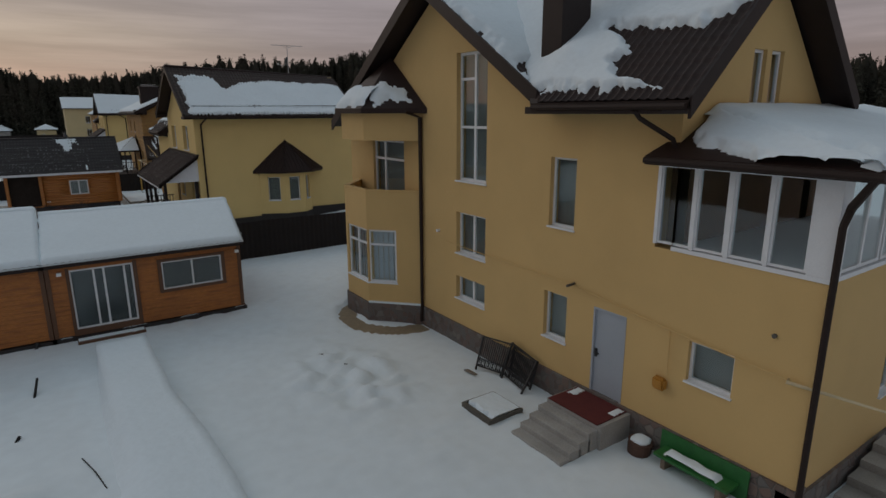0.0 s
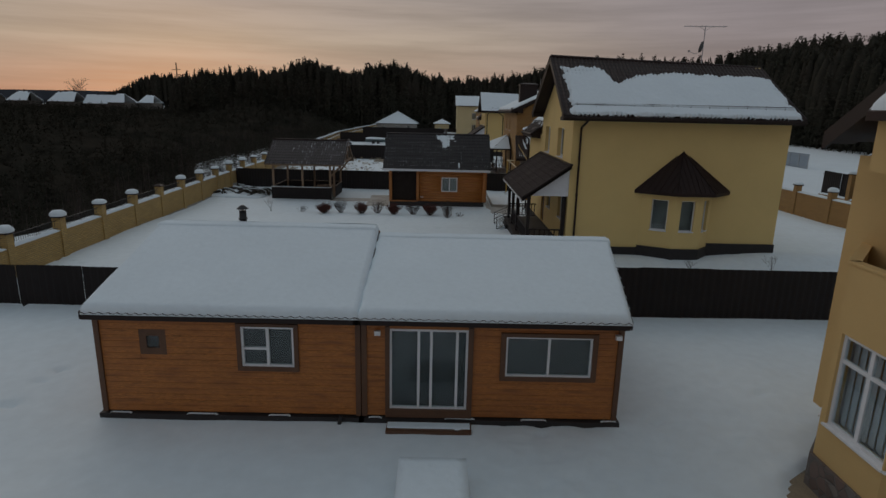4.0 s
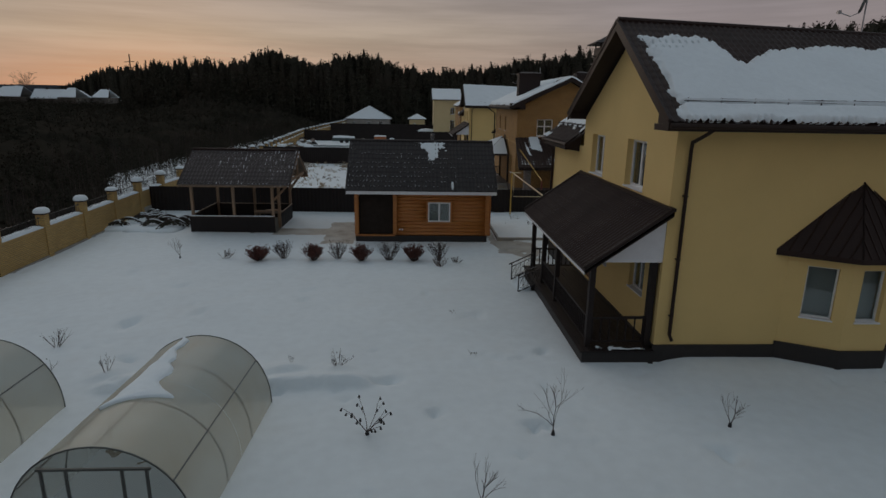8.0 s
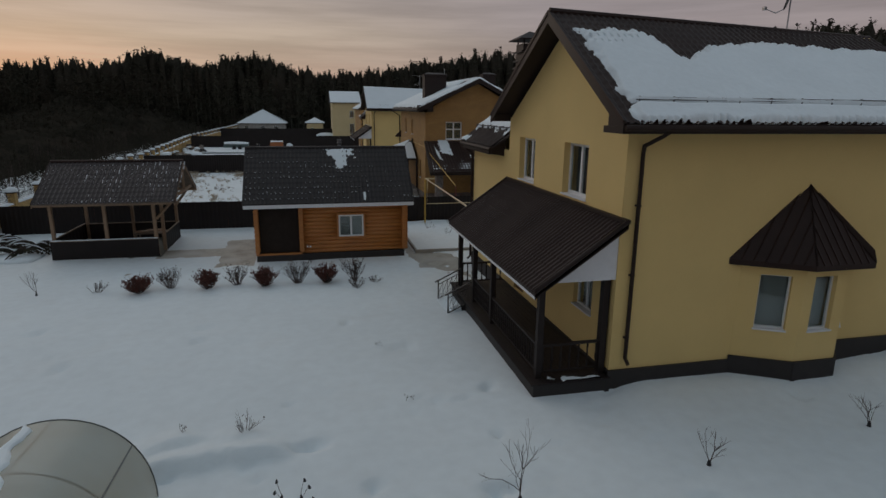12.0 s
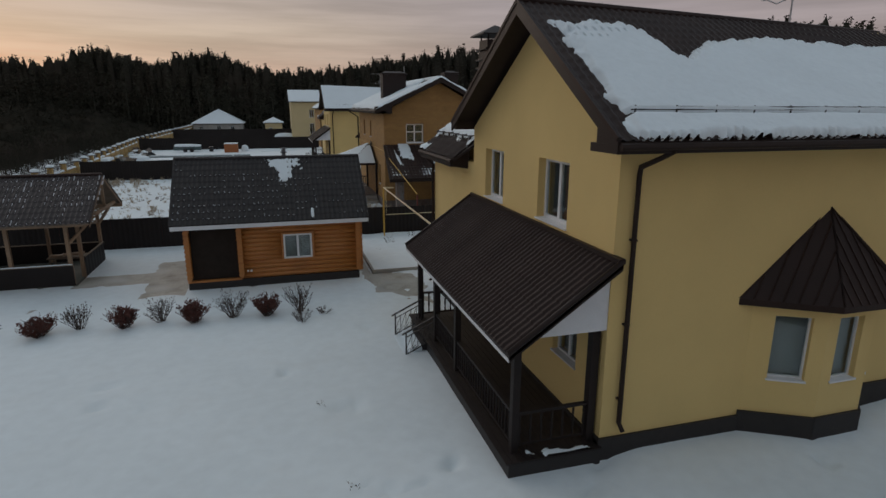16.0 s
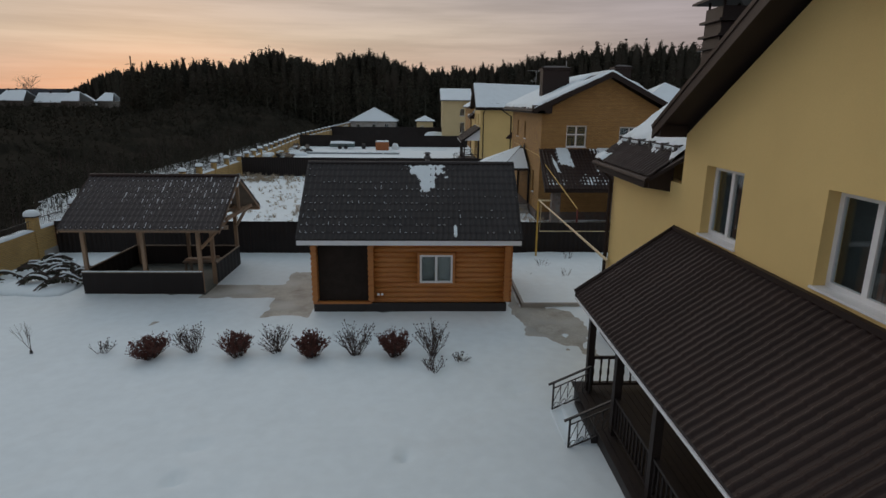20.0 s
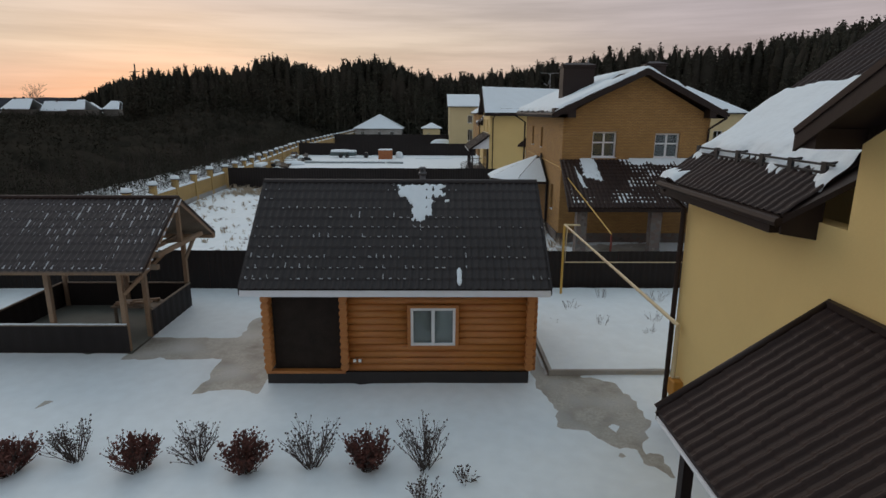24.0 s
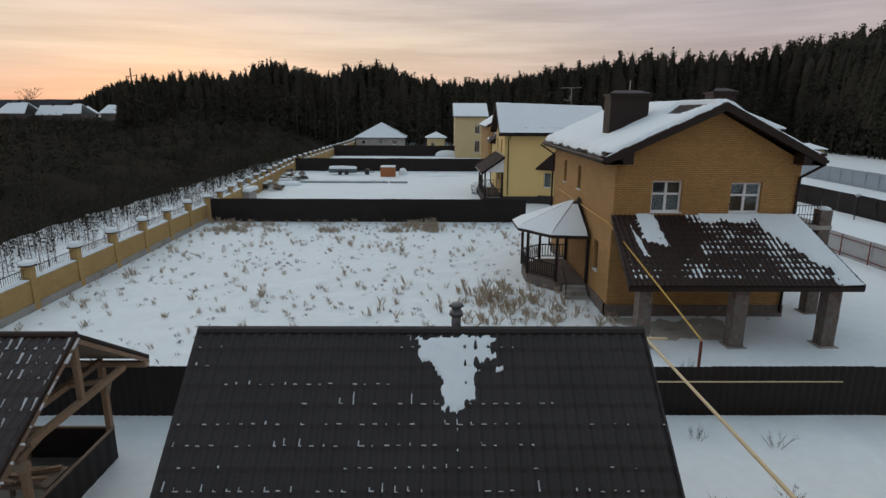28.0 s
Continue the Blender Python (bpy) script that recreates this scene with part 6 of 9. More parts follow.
def shed():
    F, RY, BE = -31.85, -28.1, -24.95          # front wall, ridge line, back eave
    ze, zc = 2.76, 2.16
    for x0, x1, zr, label, holes, seed in (
            (-3.72, 2.28, 3.9, "orange-stained timber shed module with thick roof snow", [(-2.74, -2.13, 1.79, 2.4), (-0.42, 0.78, 1.55, 2.53)], 61),
            (2.32, 8.25, 3.68, "orange-stained timber shed module with a glass sliding door", [(2.95, 4.74, 0.55, 2.53), (5.6, 7.57, 1.43, 2.41)], 67)):
        s = thing("shed", label, "shed", ((x0 + x1) / 2, -30, 0), group="joined shed modules")
        left = seed == 61
        Bk = BE - 0.3
        bm = bmesh.new()
        walls(bm, (x0, F + 0.03, 0), X, -Y, x1 - x0, ze, 0.12, [(a - x0, b - x0, c, d) for a, b, c, d in holes], z0=0.36)
        front = part("wall", bm, WOOD_SIDING, s)
        plank_front(front, x0 + 0.1, x1 - 0.1, 0.37, ze - 0.15, F + 0.028, holes, WOOD_SIDING)
        bm = bmesh.new(); box(bm, x0 + 0.1, x1 - 0.1, F + 0.004, F + 0.026, ze - 0.145, ze)
        part("top_board", bm, WOOD_SIDING, s)
        for xa, n in ((x0, -X), (x1, X)):
            bm = bmesh.new()
            slab(bm, [(xa, F + 0.15, 0.36), (xa, Bk, 0.36), (xa, Bk, zc + 0.06), (xa, RY, zr - 0.08), (xa, F + 0.15, ze)], n * -0.1)
            part("side_wall", bm, WOOD_SIDING, s)
        bm = bmesh.new(); box(bm, x0 + 0.1, x1 - 0.1, Bk - 0.1, Bk, 0.0, zc + 0.1)
        part("wall", bm, WOOD_SIDING, s)
        for xa in (x0 - 0.01, x1 - 0.11):
            bm = bmesh.new(); box(bm, xa, xa + 0.12, F - 0.03, F + 0.04, 0.36, ze)
            part("corner_board", bm, BROWN_FRAME, s)
        bm = bmesh.new(); box(bm, x0 - 0.08, x1 + 0.08, F - 0.08, Bk + 0.05, 0.05, 0.33)
        part("base", bm, PLINTH, s, "dark base beam")
        sheet("base_snow", (x0, F - 0.14, 0.1), X, Y, x1 - x0, 0.14, 40, 4, lambda a, b: 0.1 * b / 0.14 + 0.05 * noise.noise((a * 1.5, 0, seed)), SNOW, s, "snow blown along the base")
        sheet("ledge_snow", (x0, F - 0.075, 0.332), X, Y, x1 - x0, 0.07, 60, 3, lambda a, b: 0.02 if noise.noise((a * 1.1, 4, seed)) > 0.12 else -0.02, SNOW, s, "thin snow caught on the base beam")
        # two roof slopes
        xa, xb, skew = x0 - 0.13, x1 + (0.03 if left else 0.6), 0.0 if left else 0.52
        W = xb - xa
        fe, fz = F - 0.22, ze + 0.03
        bm = bmesh.new(); slab(bm, [(xa, fe, fz), (xb - skew, fe, fz), (xb, RY, zr - 0.02), (xa, RY, zr - 0.02)], (0, 0, 0.05))
        slab(bm, [(xa, RY, zr - 0.02), (xb, RY, zr - 0.02), (xb, BE, zc), (xa, BE, zc)], (0, 0, 0.05))
        part("roof", bm, TRIM, s)
        fv, bv = Vector((0, RY - fe, zr - fz)), Vector((0, RY - BE, zr - zc))
        fl, bl = fv.length, bv.length
        sheet("tile_sheet", (xa, fe - 0.05, fz + 0.03), X, fv, W, fl, int(W / 0.2) * 5, 36, lambda a, b, f=tiles(0.2, 0.35, lv=fl): f(a, b) if a < W - skew * (1 - b / fl) else -0.03, TILE, s, "stamped dark brown metal roofing", smooth=False)
        sheet("back_tile_sheet", (xb, BE + 0.04, zc + 0.035), -X, bv, W, bl, int(W / 0.2) * 5, 34, tiles(0.2, 0.35, lv=bl), TILE, s, "brown metal roofing on the back slope", smooth=False)
        # smooth thick snow over the front slope, rolled over the ridge
        thick = lambda a, b, k: 0.2 + 0.012 * fbm(a * 0.6, b * 0.6, seed + k)
        edge = lambda a, e=0.07: min(1.0, max(0.0, a / e)) ** 0.5
        def front_snow(a, b):
            r = min(edge(a - 0.02), edge(W - skew * max(0.0, 1 - b / fl) - a, 0.1), edge(b + 0.02, 0.12))
            if not left:          # melted scallops along the joint with the other module
                r = min(r, edge(a - 0.05 - 0.07 * noise.noise((b * 1.6, 3, 0)), 0.1))
            return thick(a, b, 1) * r - (0.03 if r <= 0 else 0)
        sheet("snow_sheet", Vector((xa, fe - 0.04, fz + 0.06)), X, fv, W, fl + 0.1, 110, 60, front_snow, SNOW, s, "thick smooth snow on the roof", lip=0.03, open_top=True)
        if left:
            back = lambda a, b: thick(a, b, 5) * min(edge(a - 0.02), edge(W - a - 0.02), edge(b, 0.25))
        else:
            # only a drift under the ridge, a tongue at the outer end and scraps are left
            def back(a, b):
                x = xb - a
                low = bl - 0.62 - 0.35 * noise.noise((x * 0.55, 2, 0)) - 0.12 * noise.noise((x * 2.1, 5, 0)) - 0.25 * smooth(4.6, 5.2, x) + 0.3 * smooth(7.1, 7.4, x)
                c = b - low
                tongue = min((x - 7.35) * 1.4, (b - 1.0 + 0.5 * (x - 7.5)) * 1.5)
                scrap = max(0.28 - math.hypot((x - 2.75) / 1.6, (b - 1.55)), 0.62 - math.hypot((x - 4.2), (b - 1.3) * 1.8)) + 0.25 * noise.noise((x * 4, b * 4, 8)) - 0.1
                c = max(c, tongue, scrap * 0.5)
                return -0.02 if c <= 0 else 0.05 + 0.14 * min(1.0, c * 3.5) * min(edge(a - 0.02), 1.0)
        sheet("back_snow", (xb, BE + 0.03, zc + 0.06), -X, bv, W, bl + 0.08, 150, 70, back, SNOW, s, "snow on the back slope", lip=0.0 if not left else 0.03, open_top=True)
        bm = bmesh.new()
        ring = [(-0.34, 0.1), (-0.3, 0.215), (-0.12, 0.255), (0.06, 0.235), (0.24, 0.13), (0.3, 0.02)]
        rows = [[bm.verts.new((xa + 0.06 + (W - 0.12) * i / 60, RY + dy, zr + dz + 0.012 * noise.noise((i * 0.4, dy * 3, seed)))) for dy, dz in ring] for i in range(61)]
        for r, q in zip(rows, rows[1:]):
            for k in range(5):
                bm.faces.new((r[k], q[k], q[k + 1], r[k + 1]))
        part("ridge_snow", bm, SNOW, s, "snow rolled over the ridge", True)
        for xv, e in ((xa - 0.02, 0), (xb - 0.02, 1)):
            bm = bmesh.new(); xf = xv - skew * e
            slab(bm, [(xf, fe - 0.02, fz - 0.08), (xv, RY, zr - 0.1), (xv, RY, zr + 0.08), (xf, fe - 0.02, fz + 0.1)], (0.04, 0, 0))
            part("verge_board", bm, TRIM, s)
            bm = bmesh.new(); slab(bm, [(xv, BE + 0.02, zc - 0.1), (xv, RY, zr - 0.1), (xv, RY, zr + 0.1), (xv, BE + 0.02, zc + 0.11)], (0.04, 0, 0))
            part("verge_board", bm, WOOD_SIDING if left and e else TRIM, s, "bare orange board along the back verge" if left and e else "")
        bm = bmesh.new(); box(bm, xa + 0.03, xb - skew - 0.03, fe - 0.02, fe + 0.02, fz - 0.09, fz + 0.02)
        part("fascia", bm, TRIM, s)
        bm = bmesh.new(); box(bm, x0 - 0.05, x1 + 0.05, fe + 0.02, F, fz - 0.08, fz - 0.03)
        part("soffit", bm, BROWN_FRAME, s)
        if left:
            window(front, (-2.74, F, 1.79), X, -Y, 0.61, 0.61, (), recess=0.02, fw=0.16, frame=BROWN_FRAME, sill=False)
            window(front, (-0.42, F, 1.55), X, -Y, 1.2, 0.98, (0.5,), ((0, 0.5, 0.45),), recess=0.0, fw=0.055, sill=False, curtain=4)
            for a, b, c, d in ((-0.52, -0.42, 1.45, 2.6), (0.78, 0.88, 1.45, 2.6), (-0.42, 0.78, 1.45, 1.55), (-0.42, 0.78, 2.53, 2.6)):
                bm = bmesh.new(); box(bm, a, b, F - 0.04, F + 0.02, c, d)
                part("casing", bm, BROWN_FRAME, s)
            fx, fy = -1.6, RY + 0.22
            bm = bmesh.new(); tube(bm, (fx, fy, zr - 0.3), (fx, fy, zr + 0.55), 0.1, 12); tube(bm, (fx, fy, zr + 0.3), (fx, fy, zr + 0.34), 0.125, 12)
            flue = part("flue", bm, BLACK, s, "sooty metal stove flue", True)
            bm = bmesh.new()
            tube(bm, (fx, fy, zr + 0.6), (fx, fy, zr + 0.7), 0.17, 12, 0.05)
            for k in range(3):
                c, d = 0.09 * math.cos(k * 2.09), 0.09 * math.sin(k * 2.09)
                beam(bm, (fx + c, fy + d, zr + 0.5), (fx + c, fy + d, zr + 0.62), 0.015)
            part("flue_cap", bm, BLACK, flue, "small dark rain cap")
            bm = bmesh.new(); slab(bm, [(fx - 1.05, RY - 0.03, zr + 0.17), (fx + 0.62, RY - 0.03, zr + 0.16), (fx + 0.3, fy + 0.35, zr + 0.08), (fx - 0.6, fy + 0.35, zr + 0.08)], (0, 0, 0.05))
            part("flue_flashing", bm, BLACK, flue)
        else:
            window(front, (2.95, F, 0.55), X, -Y, 1.79, 1.98, (0.37, 0.53, 0.86), recess=0.02, fw=0.05, sill=False, name="sliding_door", curtain=4)
            window(front, (5.6, F, 1.43), X, -Y, 1.97, 0.98, (0.5,), recess=0.0, fw=0.045, sill=False, curtain=4)
            for a, b, c, d in ((5.48, 5.6, 1.33, 2.5), (7.57, 7.69, 1.33, 2.5), (5.6, 7.57, 1.33, 1.43), (5.6, 7.57, 2.41, 2.5), (2.85, 2.95, 0.35, 2.6), (4.74, 4.86, 0.35, 2.6), (2.95, 4.74, 0.35, 0.55)):
                bm = bmesh.new(); box(bm, a, b, F - 0.04, F + 0.02, c, d)
                part("casing", bm, BROWN_FRAME, s)
            bm = bmesh.new(); box(bm, 2.9, 4.85, F - 0.5, F - 0.09, 0.02, 0.27)
            step = part("doorstep", bm, BROWN_FRAME, s, "brown timber doorstep")
            sheet("step_snow", (2.92, F - 0.48, 0.272), X, Y, 1.9, 0.34, 30, 8, lambda a, b: 0.02 if b > 0.1 + 0.12 * noise.noise((a * 2.2, 7, 0)) else -0.02, SNOW, step, "thin snow on the doorstep")
            for xl in (2.62, 8.05):
                bm = bmesh.new(); box(bm, xl, xl + 0.13, F - 0.14, F - 0.03, 2.42, 2.52)
                part("lamp", bm, WHITE, s, "small white floodlight")
    bm = bmesh.new(); tube(bm, (1.75, -32.0, 0.05), (1.85, -32.0, 0.42), 0.05, 8)
    whole("drain_stub", bm, BLACK, "short black drain pipe standing in the snow", "pipe")


shed()
# packed snow ramp before the sliding door
bm = bmesh.new()
n = 26
rows = []
for i in range(n + 1):
    f = i / n
    y = -34.0 - 11.6 * f
    lx = float(np.interp(-y, [34.0, 37.5, 39.8, 41.4, 43.3, 45.6], [3.33, 3.42, 3.55, 3.68, 3.8, 4.0])) + 0.04 * noise.noise((y * 0.9, 1.0, 0))
    rx = float(np.interp(-y, [34.0, 37.9, 40.2, 42.0, 43.3, 45.6], [4.65, 4.73, 5.02, 5.15, 5.16, 5.2])) + 0.03 * noise.noise((y * 0.8, 7.0, 0))
    hh = 0.6 * (1 - f) ** 0.8 * (1 - 0.15 * f) + 0.1 + 0.02 * noise.noise((y * 0.8, 3.0, 0))
    front = 0.06 if i == 0 else 0
    rows.append([bm.verts.new((lx - 0.05 - 0.9 * f, y + front, 0.0)), bm.verts.new((lx, y, hh)), bm.verts.new(((lx + rx) / 2, y, hh + 0.015)), bm.verts.new((rx, y, hh + 0.02)), bm.verts.new((rx + 0.07, y + front, 0.0))])
for r, s in zip(rows, rows[1:]):
    for k in range(4):
        bm.faces.new((r[k], s[k], s[k + 1], r[k + 1]))
bm.faces.new(rows[0]); bm.faces.new(rows[-1][::-1])
bmesh.ops.subdivide_edges(bm, edges=bm.edges[:], cuts=2, use_grid_fill=True)
for v in bm.verts:
    v.co += Vector((0.02 * noise.noise(v.co * 1.7), 0, 0.02 * noise.noise(v.co * 2.3)))
whole("snow_ramp", bm, SNOW, "long packed snow ramp sloping away from the shed", "snow ramp", smooth=True)
# stumps and pipes sticking out of the snow
for p, q, r in (((-7.35, -31.9, -0.03), (-7.1, -31.0, 0.14), 0.06), ((1.74, -35.5, -0.05), (1.85, -34.9, 0.3), 0.05), ((1.4, -37.75, -0.05), (1.5, -37.65, 0.08), 0.06), ((2.63, -39.4, 0.015), (2.82, -40.1, 0.03), 0.018), ((2.82, -40.1, 0.03), (2.98, -40.85, 0.0), 0.018),
                 ((-4.4, -35.4, 0.03), (-3.3, -35.36, 0.03), 0.022), ((-2.2, -35.33, 0.01), (-1.75, -35.32, 0.015), 0.016), ((-0.75, -35.31, 0.01), (-0.2, -35.31, 0.015), 0.014), ((-0.15, -35.31, 0.01), (0.22, -35.31, 0.04), 0.025), ((0.5, -35.3, 0.01), (0.95, -35.26, 0.015), 0.013),
                 ((0.0, -39.15, 0.02), (0.45, -38.75, 0.03), 0.014), ((1.92, -40.9, 0.0), (1.95, -40.8, 0.06), 0.03), ((8.95, -37.3, 0.0), (9.05, -37.4, 0.03), 0.03), ((8.8, -40.15, 0.0), (9.0, -40.16, 0.02), 0.02), ((9.25, -38.5, 0.0), (9.3, -38.6, 0.02), 0.02)):
    p, q = (p[0], p[1], level(p[0], p[1]) + p[2]), (q[0], q[1], level(p[0], p[1]) + q[2])
    bm = bmesh.new(); tube(bm, p, q, r * 0.75, 8, r * 0.6)
    whole("buried_stake", bm, TWIG, "dark stick half buried in the snow", "stake")

# ---- log cabin ----
def log_piece(length, r=0.115, n=10):
    bm = bmesh.new(); tube(bm, (0, 0, 0), (length, 0, 0), r, n)
    me = bpy.data.meshes.new("log"); bmesh.ops.recalc_face_normals(bm, faces=bm.faces); bm.to_mesh(me); bm.free()
    me.materials.append(LOG)
    me.polygons.foreach_set("use_smooth", [len(p.vertices) == 4 for p in me.polygons])
    return me


def cabin():
    c = thing("log_cabin", "orange log cabin with a dark grey metal roof", "cabin", (3.65, 2.4, 0))
    Rr = random.Random(8)
    course, z0, k = 0.197, 0.42, 12
    cache = {}

    def lay(a, b, z, y=None, x=None, ):
        key = round(b - a, 3)
        if key not in cache:
            cache[key] = log_piece(key)
        m = Matrix.Translation((a, y, z)) if x is None else Matrix.Translation((x, a, z)) @ pose(0, 0, 0, 0, 0, 90)
        piece("log", cache[key], wall_parts[0], m @ pose(0, 0, 0, Rr.uniform(0, 360)))
    bm = bmesh.new()
    walls(bm, (2.2, 0.08, 0), X, -Y, 5.1, 2.75, 0.1, [(1.82, 3.05, 1.2, 2.3)], z0=0.35)
    front = part("wall_core", bm, LOG, c)
    wall_parts = [front]
    for i in range(k):
        z = z0 + course * (i + 0.5)
        if 1.12 < z < 2.38:
            lay(2.1, 3.98, z, 0.1); lay(5.29, 7.5, z, 0.1)
        else:
            lay(2.1, 7.5, z, 0.1)
        zz = z + course / 2
        for x in (0.1, 2.2, 7.3):                  # log ends of the cross walls
            lay(-0.16, 0.3, zz - course * 0.5 + 0.09, x=x)
        lay(-0.1, 5.0, zz, x=7.3); lay(-0.1, 5.0, zz, x=0.1); lay(0.0, 1.2, zz, x=2.2)
    bm = bmesh.new(); box(bm, 0.12, 7.28, 4.75, 4.9, 0.3, 2.85)
    part("wall", bm, LOG, c)
    bm = bmesh.new(); box(bm, 0.21, 2.09, 0.16, 0.22, 0.45, 2.75)
    part("porch_screen", bm, mat("black_brown_screen", (0.032, 0.025, 0.021), 0.95, var=0.2, spec=0.1), c, "black-brown screen closing the entrance")
    bm = bmesh.new(); box(bm, 0.0, 2.2, -0.06, 0.1, 0.38, 0.46)
    part("threshold", bm, LOG, c)
    bm = bmesh.new(); box(bm, 0.02, 7.32, -0.02, 4.9, -0.1, 0.4)
    part("base", bm, PLINTH, c, "black waterproofed base")
    window(front, (4.02, -0.02, 1.2), X, -Y, 1.23, 1.1, (0.5,), recess=-0.01, fw=0.075, sill=False, curtain=3)
    bm = bmesh.new()
    for a, b, d, e in ((3.93, 4.02, 1.12, 2.38), (5.25, 5.34, 1.12, 2.38), (4.02, 5.25, 1.12, 1.2), (4.02, 5.25, 2.3, 2.38)):
        box(bm, a, b, -0.05, 0.02, d, e)
    part("casing", bm, LOG, c)
    for x in (2.42, 2.56):
        bm = bmesh.new(); box(bm, x, x + 0.08, -0.06, -0.02, 0.72, 0.8)
        part("socket", bm, WHITE, c, "small white outdoor socket")
    # roof
    x0, x1, yf, yr, ze, zr = -0.42, 7.74, -0.53, 2.39, 2.93, 5.38
    for sgn in (1, -1):
        y0 = yf if sgn > 0 else 2 * yr - yf
        bm = bmesh.new(); slab(bm, [(x0, y0, ze), (x1, y0, ze), (x1, yr, zr), (x0, yr, zr)], (0, 0, 0.05))
        part("roof", bm, TRIM, c)
        vv = Vector((0, yr - y0, zr - ze)); lv = vv.length
        sheet("tile_sheet", (x0, y0, ze + 0.04), X, vv, x1 - x0, lv, 41 * (7 if sgn > 0 else 4), 44 if sgn > 0 else 11, tiles(0.2, 0.35, 0.022, 0.03, lv), TILE_GREY, c, "dark grey stamped metal roofing", smooth=False)
        for xa in (x0 - 0.02, x1 - 0.02):
            bm = bmesh.new(); slab(bm, [(xa, y0, ze - 0.1), (xa, yr, zr - 0.1), (xa, yr, zr + 0.12), (xa, y0, ze + 0.12)], (0.04, 0, 0))
            part("verge_board", bm, TILE_GREY, c)
        if sgn > 0:
            def cover(a, b, lv=lv):
                w = 0.85 - 0.42 * (lv - b)
                jag = 0.16 * math.sin(2 * math.pi * a / 0.2)
                return min(w - abs(a - 4.72) , (lv - 0.14 - b) * 3, 0.4) + jag * 0.6
            sheet("snow_patch", (x0, yf, ze + 0.05), X, vv, x1 - x0, lv, 160, 70, snow_on(0.075, cover, 71, 0.9), SNOW, c, "ragged patch of snow left on the roof")
            bm = bmesh.new()
            vn = vv.normalized(); nn = X.cross(vn)
            if nn.z < 0:
                nn = -nn
            for j in range(1, 12):
                b = lv - j * 0.35
                for i in range(41):
                    a = (i + 0.5) * 0.2 + 0.02
                    d = noise.noise((a * 0.45, j * 0.8, 3.0)) + 0.5 * noise.noise((a * 2.1, j * 1.7, 9))
                    d += (0.45 if j >= 4 else -0.05) - (0.4 if a > 6.0 else 0)
                    if d > 0.12 and b > 0.05 and Rr.random() < 0.72:
                        w, l = (Rr.uniform(0.02, 0.055), Rr.uniform(0.012, 0.035)) if Rr.random() < 0.85 else (Rr.uniform(0.008, 0.016), Rr.uniform(0.05, 0.13))
                        p = Vector((x0 + a - w + Rr.uniform(-0.03, 0.03), yf, ze + 0.06)) + vn * (b - Rr.uniform(0, 0.02))
                        for q in ((p, X * w * 2, vn * l * 0.6),) + (((p, X * 0.02, vn * (l + Rr.uniform(0.0, 0.1))),) if d > 0.55 else ()):
                            o, e, f = q
                            slab(bm, [o, o + e, o + e * 0.9 + f, o + e * 0.1 + f], nn * Rr.uniform(0.035, 0.055))
            tagged(part("frost", bm, FROST, c, "flecks of snow caught on the tile steps"), kind="stuff")
            bm = bmesh.new(); snow_cap(bm, (0, 0, 0), 0.07, 0.06)
            bmesh.ops.transform(bm, matrix=Matrix.Translation(Vector((5.33, yf, ze + 0.07)) + vn * 0.38) @ pose(0, 0, 0, 40) @ Matrix.Diagonal((1, 4, 1, 1)), verts=bm.verts)
            part("snow_streak", bm, SNOW, c, "short streak of snow", True)
    bm = bmesh.new(); tube(bm, (x0, yr, zr + 0.06), (x1, yr, zr + 0.06), 0.09, 8)
    part("ridge_cap", bm, TILE_GREY, c)
    bm = bmesh.new(); box(bm, x0 + 0.02, x1 - 0.02, yf - 0.03, yf + 0.0, ze - 0.14, ze + 0.03)
    part("fascia", bm, WHITE_BOARD, c, "white fascia board")
    bm = bmesh.new(); box(bm, x0 + 0.05, x1 - 0.05, yf, -0.05, ze - 0.13, ze - 0.1)
    part("soffit", bm, WHITE_BOARD, c)
    for xa in (0.08, 7.2):
        bm = bmesh.new(); slab(bm, [(xa, 0, 2.8), (xa, 4.8, 2.8), (xa, 2.4, 5.1)], (0.1, 0, 0))
        part("gable", bm, LOG, c)
    bm = bmesh.new(); tube(bm, (4.3, 2.75, 4.9), (4.3, 2.75, 5.78), 0.09, 12); tube(bm, (4.3, 2.75, 5.62), (4.3, 2.75, 5.7), 0.14, 12, 0.12)
    tube(bm, (4.3, 2.75, 5.8), (4.3, 2.75, 5.86), 0.15, 12, 0.08)
    part("flue", bm, mat("dull_steel_flue", (0.12, 0.12, 0.125), 0.5, 0.4, var=0.2), c, "dark metal stove flue with a cap", True)


cabin()

